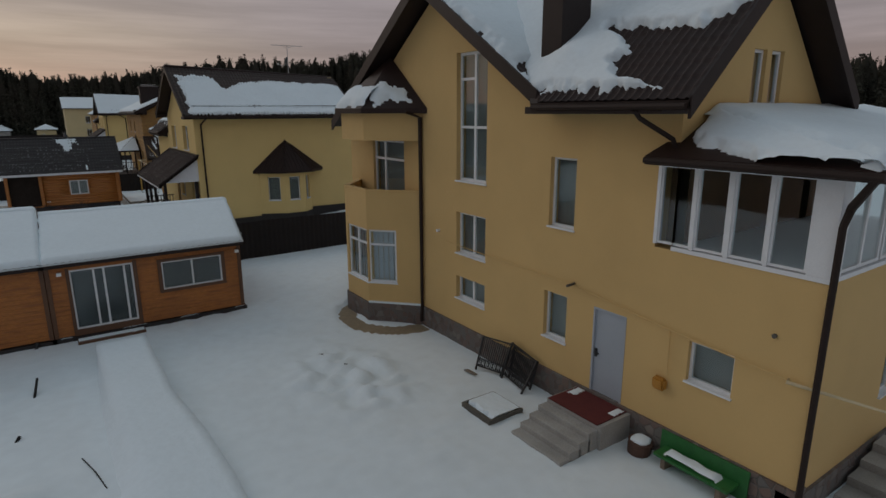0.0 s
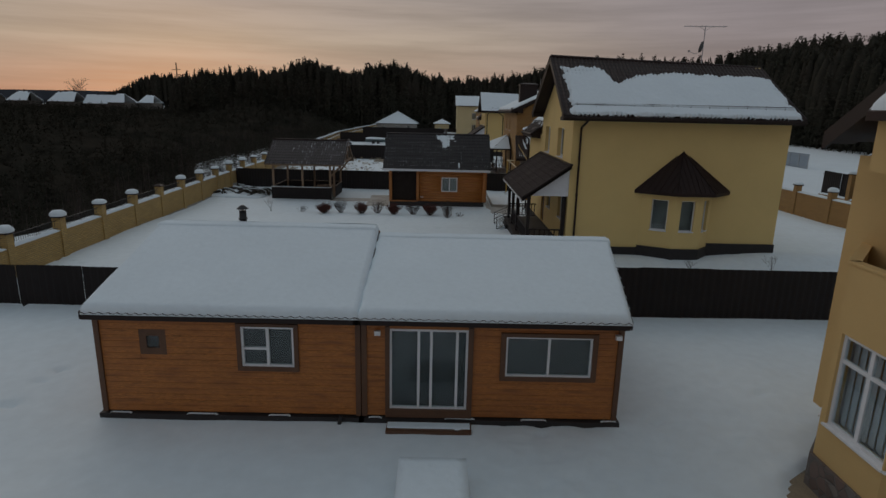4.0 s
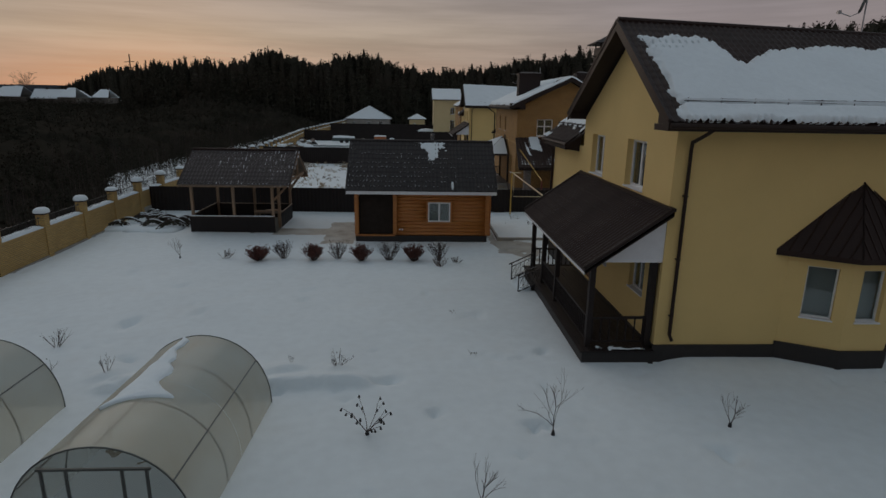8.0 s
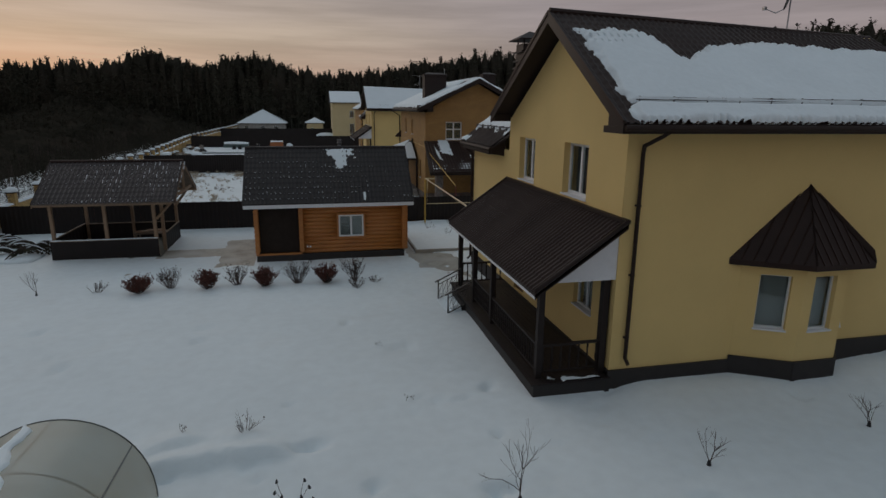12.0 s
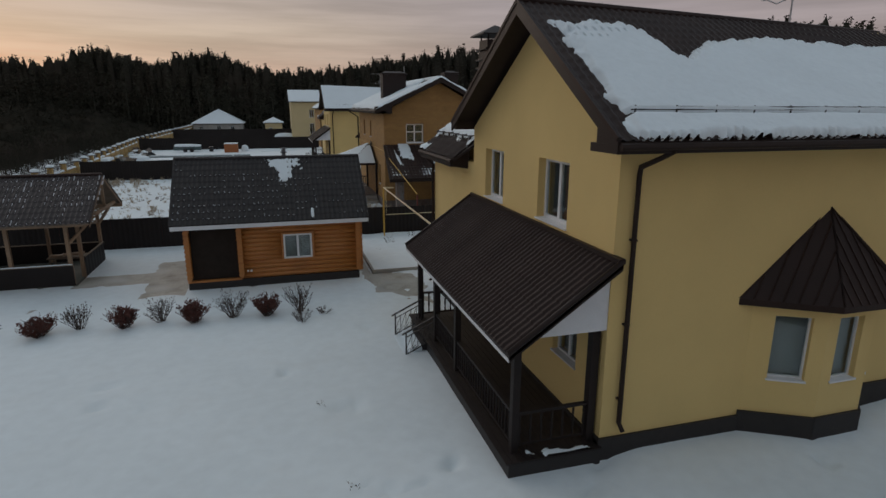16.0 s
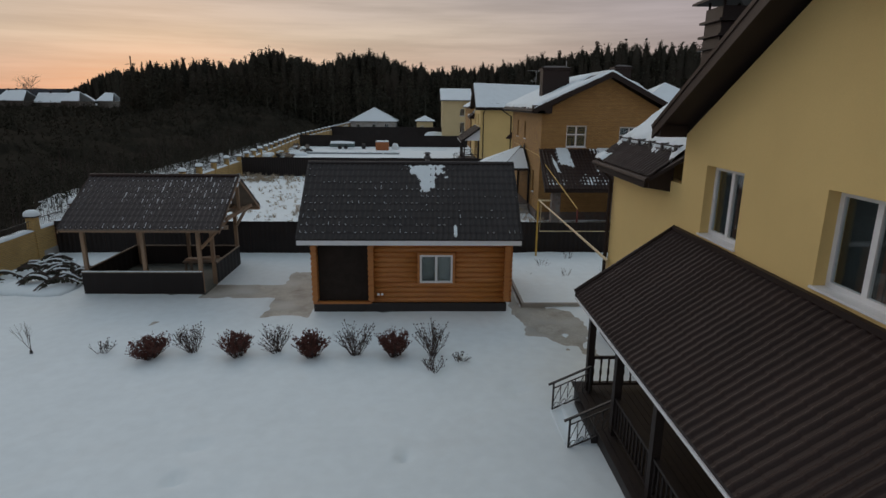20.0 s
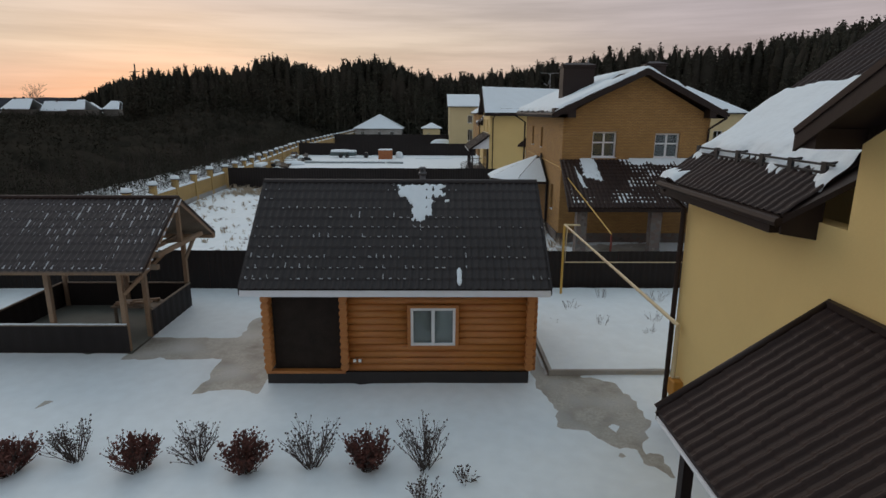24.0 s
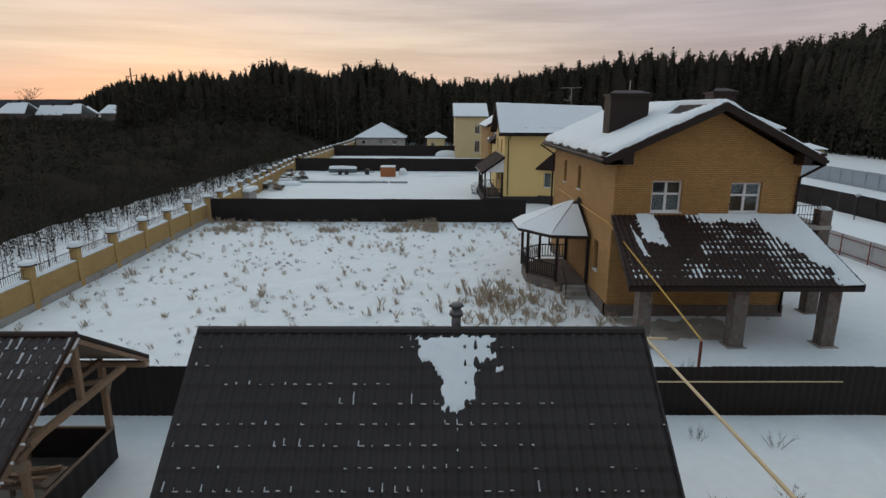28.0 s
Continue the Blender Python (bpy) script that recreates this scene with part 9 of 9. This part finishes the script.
def crest(x):
    """Height of the pine wood's skyline along the back."""
    h = 13.5 + 7.6 * smooth(-128, -70, x) - 1.6 * smooth(-40, 10, x) + 8.0 * smooth(10, 75, x)
    return h + 3.6 * math.exp(-((x + 47) / 7) ** 2) + 4.6 * math.exp(-((x + 17) / 10) ** 2)


def east_top(y):
    """Height of the eastern wood's edge, rising northwards."""
    return float(np.interp(y, [-80, -15, 34, 54, 75, 130, 190], [12.5, 14.6, 19.1, 20.4, 22.4, 26.2, 28.5]))


def woods():
    rng = np.random.default_rng(12)
    grade = lambda a, b, s, g: [a + (b - a) * k for k in np.cumsum([0.0] + [s * g ** i for i in range(400)]) if k <= 1.0]
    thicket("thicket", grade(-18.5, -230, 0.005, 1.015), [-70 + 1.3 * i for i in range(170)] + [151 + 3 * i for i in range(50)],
            lambda x, y: 0.62 * young_height(x, y) * smooth(0, 11, wood_edge_x(y) - x), "added dark canopy sheet filling gaps between young conifers", 2, WOOD_FILLER)
    young = []
    while len(young) < 6200:
        y = rng.uniform(-60, 300)
        x = -18.5 - rng.random() ** 1.6 * (60 + 0.75 * max(0, y))
        h = young_height(x, y)
        if h <= 0 or rng.random() > 0.45 + 0.55 * smooth(0, 12, wood_edge_x(y) - x):
            continue
        young.append((x, y, level(x, y) - 0.1, h * rng.uniform(0.6, 1.2), rng.uniform(0.15, 0.24)))
    tree_cloud("young_wood", young, NEEDLE, "dense dark young conifers beyond the brick wall", "young", 5, 44, 0.042)
    small = []
    while len(small) < 1600:
        x, y = -17.4 - 10.5 * rng.random() ** 0.6, rng.uniform(-20, 112)
        small.append((x, y, 0.0, rng.uniform(0.5, 1.2) + 0.2 * max(0, -x - 18), 0.26))
    bm = bmesh.new()
    rnd = random.Random(44)
    for _ in range(1000):
        y = rnd.uniform(-22, 95)
        x = -16.6 - (6 + 9 * smooth(5, 30, y)) * rnd.random() ** 0.75
        hh = rnd.uniform(0.9, 2.2 + 0.14 * (-16 - x))
        p, q = Vector((x, y, 0.0)), Vector((x + rnd.gauss(0, 0.12), y + rnd.gauss(0, 0.12), hh))
        tube(bm, p, q, 0.013 + 0.004 * hh, 3, 0.004, False)
        for k in range(rnd.randint(2, 6)):
            c = p.lerp(q, rnd.uniform(0.3, 0.95))
            tube(bm, c, c + Vector((rnd.gauss(0, 0.22), rnd.gauss(0, 0.22), rnd.uniform(0.15, 0.5))), 0.007, 3, 0.003, False)
    tagged(link("bare_saplings", bm, BARK), "bare thin birch saplings in the snow beyond the wall", "saplings", kind="stuff")
    tree_cloud("sapling_growth", small, NEEDLE, "small dark saplings in the snow beyond the wall", "young", 6, 30, 0.045)
    # far low woods round the village
    far = []
    while len(far) < 900:
        y = rng.uniform(180, 455); x = rng.uniform(-0.98, -0.58) * y
        far.append((x, y, level(x, y) - 0.2, rng.uniform(4.0, 7.4) - 1.0 * smooth(330, 420, y), rng.uniform(0.2, 0.3)))
    tree_cloud("far_wood", far, NEEDLE, "low dark woods before the far village", "young", 9, 26, 0.06)
    thicket("far_thicket", [-440 + 7 * i for i in range(48)], [200 + 7 * i for i in range(36)], lambda x, y: 1.9 if -0.95 * y < x < -0.58 * y else 0.0, "low dark scrub before the far village", 3)
    # tall pines round the back and the east
    tall = []
    while len(tall) < 2500:
        x = rng.uniform(-126, 150); y = 172 + 75 * rng.random() ** 1.6 + 18 * smooth(-90, -130, x)
        if x < -0.54 * y:
            continue
        h = crest(x) * (rng.uniform(0.74, 1.0) if rng.random() < 0.8 else rng.uniform(0.97, 1.05))
        tall.append((x, y, level(x, y) - 0.2, h, rng.uniform(0.085, 0.14)))
    while len(tall) < 2900:              # the wood behind the far village
        y = rng.uniform(385, 440); x = rng.uniform(-0.66, -0.4) * y
        tall.append((x, y, level(x, y) - 0.2, (9 + 17 * smooth(-0.655 * y, -0.52 * y, x)) * rng.uniform(0.82, 1.05), rng.uniform(0.09, 0.13)))
    while len(tall) < 4900:
        y = rng.uniform(-80, 190); x = 94 + 34 * rng.random() ** 1.5 + 0.12 * max(0, y - 60) + 3 * noise.noise((y * 0.05, 8, 0))
        tall.append((x, y, level(x, y) - 0.2, (8 + (east_top(y) - 8) * (x - 4) / 96) * (rng.uniform(0.74, 1.0) if rng.random() < 0.85 else rng.uniform(0.98, 1.04)), rng.uniform(0.085, 0.14)))
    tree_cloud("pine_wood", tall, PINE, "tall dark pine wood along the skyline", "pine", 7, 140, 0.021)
    thicket("pine_thicket", [-122 + 2.6 * i for i in range(105)], [178 + 6 * i for i in range(14)], lambda x, y: 0.84 * crest(x) * smooth(172, 195, y) if x > -0.53 * y else 0.0, "added dark sheet closing the inside of the pine wood", 4)
    thicket("pine_thicket", [100 + 6 * i for i in range(9)], [-90 + 2.6 * i for i in range(112)], lambda x, y: 0.72 * east_top(y) * smooth(97 + 0.12 * max(0, y - 60), 118 + 0.12 * max(0, y - 60), x), "added dark sheet closing the inside of the pine wood", 14)
    low = []
    while len(low) < 1000:
        y = rng.uniform(-80, 165); x = rng.uniform(89, 98) + 0.12 * max(0, y - 60)
        low.append((x, y, level(x, y), rng.uniform(3.5, 13), rng.uniform(0.16, 0.26)))
    while len(low) < 2900:
        y = 150 + 46 * rng.random() ** 1.3; x = rng.uniform(-120, 110)
        if x < -0.54 * y:
            continue
        low.append((x, y, level(x, y), rng.uniform(6, 16.5), rng.uniform(0.14, 0.22)))
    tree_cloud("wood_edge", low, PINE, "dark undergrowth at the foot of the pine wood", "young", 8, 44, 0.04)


woods()
# wooded ridge on the horizon
bm = bmesh.new()
prev = None
for i in range(181):
    a = radians(-75 + 160 * i / 180)
    r = 1300
    x, y = r * math.sin(a), r * math.cos(a)
    h = 26 + 5 * noise.noise((i * 0.07, 0, 0)) + 1.2 * noise.noise((i * 0.9, 4, 0))
    cur = (bm.verts.new((x, y, 0)), bm.verts.new((x, y, h)))
    if prev:
        bm.faces.new((prev[0], cur[0], cur[1], prev[1]))
    prev = cur
# Distance haze is put into the ridge's blue-grey base colour.
tagged(link("backdrop", bm, mat("hazy_far_wood", (0.045, 0.05, 0.06), 1.0, var=0.2, scale=0.01, fine=0.1)), "dark wooded ridge on the horizon", "ridge", kind="structure")
# far village on the open side
FAR_WALL = mat("dim_far_wall", (0.11, 0.095, 0.08), 0.9, var=0.3, scale=0.2)
rv = random.Random(21)
for x, y, w in ((-262, 330, 12), (-246, 352, 11), (-236, 330, 10), (-229, 322, 15), (-219, 334, 12), (-211, 326, 16), (-203, 338, 11), (-196, 322, 10), (-190, 346, 9), (-150, 372, 8), (-272, 345, 13), (-286, 330, 12)):
    z = level(x, y)
    hh, rise, dp = rv.uniform(4.6, 6.6), rv.uniform(3.6, 5.6), rv.uniform(5, 8)
    v = thing("village_house", "distant village house under a snowy roof", "house", (x, y, z), group="far village houses")
    bm = bmesh.new(); box(bm, x - w / 2, x + w / 2, y - dp, y + dp, z - 3, z + hh)
    part("wall", bm, FAR_WALL, v)
    top = z + hh + rise
    hip = rv.choice((0.0, 2.5, 3.5))
    across = rv.random() < 0.45
    for k in (-1, 1):
        bm = bmesh.new()
        if across:
            slab(bm, [(x + k * (w / 2 + 0.6), y - dp - 0.6, z + hh), (x + k * (w / 2 + 0.6), y + dp + 0.6, z + hh), (x, y + dp + 0.6 - hip, top), (x, y - dp - 0.6 + hip, top)], (0, 0, 0.3))
        else:
            slab(bm, [(x - w / 2 - 0.6, y + k * (dp + 0.6), z + hh), (x + w / 2 + 0.6, y + k * (dp + 0.6), z + hh), (x + w / 2 + 0.6 - hip, y, top), (x - w / 2 - 0.6 + hip, y, top)], (0, 0, 0.3))
        part("roof", bm, SNOW, v, "snow-covered roof")
    if not hip:
        bm = bmesh.new()
        ends = [[(x - w / 2, y + k * (dp - 0.2), z + hh), (x + w / 2, y + k * (dp - 0.2), z + hh), (x, y + k * (dp - 0.2), top - 0.2)] if across else [(x + k * (w / 2 - 0.2), y - dp, z + hh), (x + k * (w / 2 - 0.2), y + dp, z + hh), (x + k * (w / 2 - 0.2), y, top - 0.2)] for k in (-1, 1)]
        for e in ends:
            slab(bm, e, (0, 0.2, 0) if across else (0.2, 0, 0))
        part("gable", bm, FAR_WALL, v)
    bm = bmesh.new(); cx = x + rv.uniform(-0.3, 0.3) * w
    box(bm, cx - 0.5, cx + 0.5, y - 0.4, y + 0.4, z + hh, top + 1.2)
    part("chimney", bm, TRIM, v)
pm = thing("power_mast", "thin steel mast standing above the far trees", "mast", (-128, 250, 2))
bm = bmesh.new(); beam(bm, (-128, 250, 0), (-128, 250, 27.0), 0.4)
beam(bm, (-130.5, 250, 23.5), (-126, 250, 23.8), 0.25); beam(bm, (-129.5, 250, 21.2), (-126, 250, 21.4), 0.2)
part("pole", bm, BLACK, pm)


# ---- shrubs, saplings and dry grass ----
def branching(bm, p, d, length, r, depth, rnd, tips, spread=0.55, kids=3, droop=0.0):
    q = Vector(p)
    d = Vector(d).normalized()
    seg = 3
    for s in range(seg):
        nd = (d + Vector((rnd.uniform(-1, 1), rnd.uniform(-1, 1), rnd.uniform(-0.4, 0.6) - droop)) * 0.16).normalized()
        e = q + nd * length / seg
        r1 = r * (1 - 0.28 * (s + 1) / seg * 1.6)
        tube(bm, q, e, r * (1 - 0.28 * s / seg * 1.6), 4, max(r1, 0.002), False)
        if depth > 0 and s > 0:
            for _ in range(kids if s == seg - 1 else 1):
                k = (nd + Vector((rnd.uniform(-1, 1), rnd.uniform(-1, 1), rnd.uniform(-0.3, 0.8))) * spread).normalized()
                branching(bm, e, k, length * rnd.uniform(0.45, 0.75), r * 0.55, depth - 1, rnd, tips, spread, kids, droop)
        q, d = e, nd
    tips.append((q, d))


def leaf(bm, p, d, s, rnd):
    t = Vector((rnd.uniform(-1, 1), rnd.uniform(-1, 1), rnd.uniform(-1, 1))).cross(d)
    t = t.normalized() * s * 0.4 if t.length > 1e-3 else X * s * 0.4
    a = bm.verts.new(p); b = bm.verts.new(p + d * s * 0.5 + t); c = bm.verts.new(p + d * s); e = bm.verts.new(p + d * s * 0.5 - t)
    bm.faces.new((a, b, c, e))


def shrub(x, y, h, w, stems, seed, leafy, label, group="shrubs before the cabin", name="shrub"):
    rnd = random.Random(seed)
    z = level(x, y) - 0.05
    s = thing(name, label, "shrub", (x, y, z), group)
    bm, bl = bmesh.new(), bmesh.new()
    for i in range(stems):
        a = rnd.uniform(0, 2 * math.pi)
        tilt = rnd.uniform(0.05, 1.0) * w / h * 1.25
        d = Vector((math.cos(a) * tilt, math.sin(a) * tilt, 1.0)).normalized()
        L = h * rnd.uniform(0.7, 1.08)
        tips = []
        branching(bm, (x + 0.12 * math.cos(a) * rnd.random(), y + 0.12 * math.sin(a) * rnd.random(), z), d, L * 0.6, 0.011 if leafy > 0.3 else 0.007, 1, rnd, tips, 0.4, 2)
        for k in range(int(leafy * 22)):
            f = rnd.uniform(0.2, 1.0) ** 0.7
            p = Vector((x, y, z)) + d * L * f * 0.95 + Vector((rnd.uniform(-1, 1), rnd.uniform(-1, 1), rnd.uniform(-1, 1))) * 0.055
            leaf(bl, p, (d + Vector((rnd.uniform(-1, 1), rnd.uniform(-1, 1), rnd.uniform(-0.8, 0.6)))).normalized(), rnd.uniform(0.05, 0.095) * (1.0 if leafy > 1 else 0.65), rnd)
        if leafy > 0.1:
            for q, e in tips:
                leaf(bl, q, e, 0.06, rnd)
    part("stem", bm, BARK, s)
    if len(bl.verts):
        tagged(part("foliage", bl, DRY_LEAF if leafy > 0.6 else BARK, s, "dry brown-red leaves" if leafy > 0.6 else "dark buds"), kind="stuff")
    return s


red, bare_l = "low shrub full of dry brown-red leaves", "bare upright shrub with dark buds in snow"
for i, (x, y, h, w, n, lf) in enumerate(((-4.2, -4.1, 0.85, 0.95, 46, 1.5), (-3.1, -3.65, 0.95, 0.7, 30, 0.5), (-1.62, -4.0, 0.85, 0.75, 44, 1.5), (-0.46, -3.68, 0.95, 0.85, 28, 0.5), (0.68, -4.05, 0.85, 0.78, 44, 1.5), (2.04, -3.9, 1.1, 0.8, 34, 0.5), (3.24, -3.95, 0.88, 0.72, 44, 1.5), (4.48, -3.95, 1.1, 0.85, 34, 0.5), (4.5, -5.1, 0.5, 0.6, 12, 0.5), (5.3, -4.4, 0.35, 0.4, 8, 0.5), (-5.9, -3.7, 0.5, 0.45, 9, 0.4))):
    shrub(x, y, h, w, n, 100 + i, lf, red if lf > 1 else bare_l)
thin = "thin bare garden twigs standing in deep snow"
for i, (x, y, h, w, n) in enumerate(((1.15, -16.1, 0.5, 0.6, 15), (-7.45, -14.6, 0.6, 0.5, 14), (-5.0, -16.5, 0.55, 0.35, 7), (-6.75, -16.2, 0.4, 0.3, 5), (-0.15, -15.9, 0.25, 0.15, 3), (4.72, -11.75, 0.2, 0.2, 4), (5.0, -15.25, 0.18, 0.2, 4), (9.8, 5.9, 0.6, 0.5, 9), (11.4, 7.2, 0.7, 0.5, 9), (10.6, 4.2, 0.6, 0.3, 6), (12.6, 4.6, 0.6, 0.4, 8), (12.0, 3.4, 0.5, 0.3, 6), (13.6, 6.8, 0.7, 0.4, 8), (9.0, 4.6, 0.3, 0.4, 7), (13.0, 11.5, 0.8, 0.4, 8), (14.2, 11.2, 0.6, 0.4, 7))):
    shrub(x, y, h, w, n, 200 + i, 0.06, thin, "bare twigs in the garden", "bare_shrub")


def sapling(x, y, h, seed, pods=False):
    rnd = random.Random(seed)
    z = level(x, y) - 0.05
    s = thing("young_tree", "young bare fruit tree with thin twigs in snow" if not pods else "young bare tree with dark dried pods", "tree", (x, y, z), "young fruit trees")
    bm = bmesh.new(); tips = []
    if pods:
        for k in range(7):
            a, lean = k * 0.9 + rnd.uniform(-0.2, 0.2), rnd.uniform(0.5, 1.5)
            branching(bm, (x, y, z + 0.1), (math.cos(a) * lean, math.sin(a) * lean, 1), h * rnd.uniform(0.75, 1.0), 0.011, 1, rnd, tips, 0.5, 1)
    else:
        branching(bm, (x, y, z), (0.05, 0.02, 1), h * 0.55, 0.015, 2, rnd, tips, 0.75, 3)
    for k in range(0 if pods else 3):
        a = rnd.uniform(0, 6.28)
        branching(bm, (x, y, z + h * 0.2), (math.cos(a) * 0.7, math.sin(a) * 0.7, 1), h * 0.5, 0.008, 2, rnd, tips, 0.55, 2)
    part("crown", bm, BARK, s)
    bm = bmesh.new()
    tube(bm, (x, y, z), (x, y, z + 0.16), 0.06, 8, 0.03)
    part("stem_base", bm, BLACK, s)
    if pods:
        for q, d in tips[:22]:
            bm = bmesh.new(); tube(bm, q, q + Vector((d.x * 0.03, d.y * 0.03, -0.07)), 0.014, 6, 0.03)
            part("pod", bm, BLACK, s)


for i, (x, y, h, pd) in enumerate(((2.26, -19.5, 0.58, True), (6.5, -19.55, 1.3, False), (10.8, -19.3, 0.72, False), (15.56, -18.75, 0.7, False), (19.45, -18.4, 0.8, False), (14.5, -21.4, 0.8, False), (4.6, -21.9, 0.8, False), (-8.1, -3.7, 0.9, False))):
    sapling(x, y, h, 300 + i, pd)


def creeper(x, y, seed):
    rnd = random.Random(seed)
    z = level(x, y)
    s = thing("creeping_juniper", "dark creeping juniper arching out of the snow", "shrub", (x, y, z), "junipers by the gazebo")
    side = rnd.uniform(0.2, 0.7)
    for i in range(4):
        a = side + rnd.gauss(0.0, 0.35); L = rnd.uniform(1.1, 1.9); top = rnd.uniform(0.38, 0.62)
        bx, by = x - 0.6 * math.cos(a) + rnd.gauss(0, 0.15), y - 0.6 * math.sin(a) + rnd.gauss(0, 0.3)
        pts = [Vector((bx + L * k / 9 * math.cos(a), by + L * k / 9 * math.sin(a), z - 0.05 + top * math.sin(math.pi * (0.04 + 0.86 * k / 9)))) for k in range(10)]
        bm = bmesh.new()
        run(bm, pts, 0.03, 5)
        br = part("branch", bm, BARK, s)
        bm = bmesh.new()
        for p, q in zip(pts[2:], pts[3:]):
            for _ in range(8):
                leaf(bm, p.lerp(q, rnd.random()), Vector((rnd.gauss(0, 0.5), rnd.gauss(0, 0.5), -rnd.uniform(0.2, 1.0))).normalized(), rnd.uniform(0.09, 0.2), rnd)
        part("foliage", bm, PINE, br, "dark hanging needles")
        if rnd.random() < 0.7:
            bm = bmesh.new(); k = rnd.randint(2, 4)
            run(bm, [p + Z * 0.045 for p in pts[k:k + rnd.randint(3, 5)]], 0.034, 6)
            part("branch_snow", bm, SNOW, br, "snow lying along the branch", True)
    bm = bmesh.new(); snow_cap(bm, (x, y, z - 0.08), 0.95, 0.3, 16)
    part("snow_cap", bm, SNOW, s, "snow settled under the branches", True)


for i, (x, y) in enumerate(((-13.0, 5.4), (-13.9, 5.0), (-11.4, 2.6), (-12.7, 2.7), (-14.2, 2.9), (-11.1, 4.3), (-12.3, 3.9), (-13.9, 6.4))):
    creeper(x, y, 400 + i)


def dry_grass(name, area, count, seed, label, hmin, hmax, clump=1.0):
    """Tufts of straw in one mesh."""
    rng = np.random.default_rng(seed)
    V, F, n = [], [], 0
    x0, x1, y0, y1 = area
    done = 0
    while done < count:
        x, y = rng.uniform(x0, x1), rng.uniform(y0, y1)
        d = fbm(x * 0.35, y * 0.35, seed) + 0.6 * noise.noise((x * 0.09, y * 0.13, seed))
        if d < rng.uniform(-0.5, 0.7) * clump:
            continue
        done += 1
        z = level(x, y) - 0.02
        hh = rng.uniform(hmin, hmax) * (0.7 + 0.6 * max(0, d))
        for _ in range(int(rng.integers(6, 20))):
            a = rng.uniform(0, 6.28); t = rng.uniform(0, 0.16)
            bx, by = x + t * math.cos(a), y + t * math.sin(a)
            lx, ly = rng.normal(0, 0.2, 2) * hh
            top = hh * rng.uniform(0.55, 1.05)
            w = 0.0065
            V += [(bx - w, by, z), (bx + w, by, z), (bx + lx * 0.35 + w * 0.8, by + ly * 0.35, z + top * 0.6), (bx + lx, by + ly, z + top)]
            F += [(n, n + 1, n + 2), (n, n + 2, n + 3)]
            n += 4
    me = bpy.data.meshes.new(name)
    me.from_pydata(V, [], F)
    me.materials.append(DRY_GRASS if name == "dry_grass" else WEED)
    return tagged(new(name, me), label, "grass", kind="stuff")


dry_grass("dry_grass", (-15.3, 11.0, 9.5, 40.6), 620, 3, "tufts of dry straw-coloured grass through snow", 0.18, 0.62, 1.5)
dry_grass("dead_weeds", (-15.3, 11.4, 9.5, 40.6), 420, 13, "short dark weed stems poking through snow", 0.08, 0.28, 0.5)
dry_grass("dry_grass", (-15.4, 4.0, 36.5, 40.8), 420, 4, "dry grass along the far fence", 0.3, 0.65, 0.6)
dry_grass("dry_grass", (5.0, 12.5, 16.5, 22.0), 130, 5, "tall dry grass beside the brick house", 0.4, 0.75, 0.8)

# a leafless tree beside the far village
rnd = random.Random(71)
bt = thing("bare_tree", "leafless round-crowned tree by the far village", "tree", (-228, 331, 1.5))
bm = bmesh.new(); tips = []
branching(bm, (-228, 331, 3.5), (0, 0, 1), 8.5, 0.25, 3, rnd, tips, 0.8, 4)
for k in range(4):
    a = k * 1.57 + 0.4
    branching(bm, (-228, 331, 8.0 + 0.8 * k), (math.cos(a), math.sin(a), 1.6), 4.2, 0.12, 3, rnd, tips, 0.7, 3)
part("crown", bm, BARK, bt)
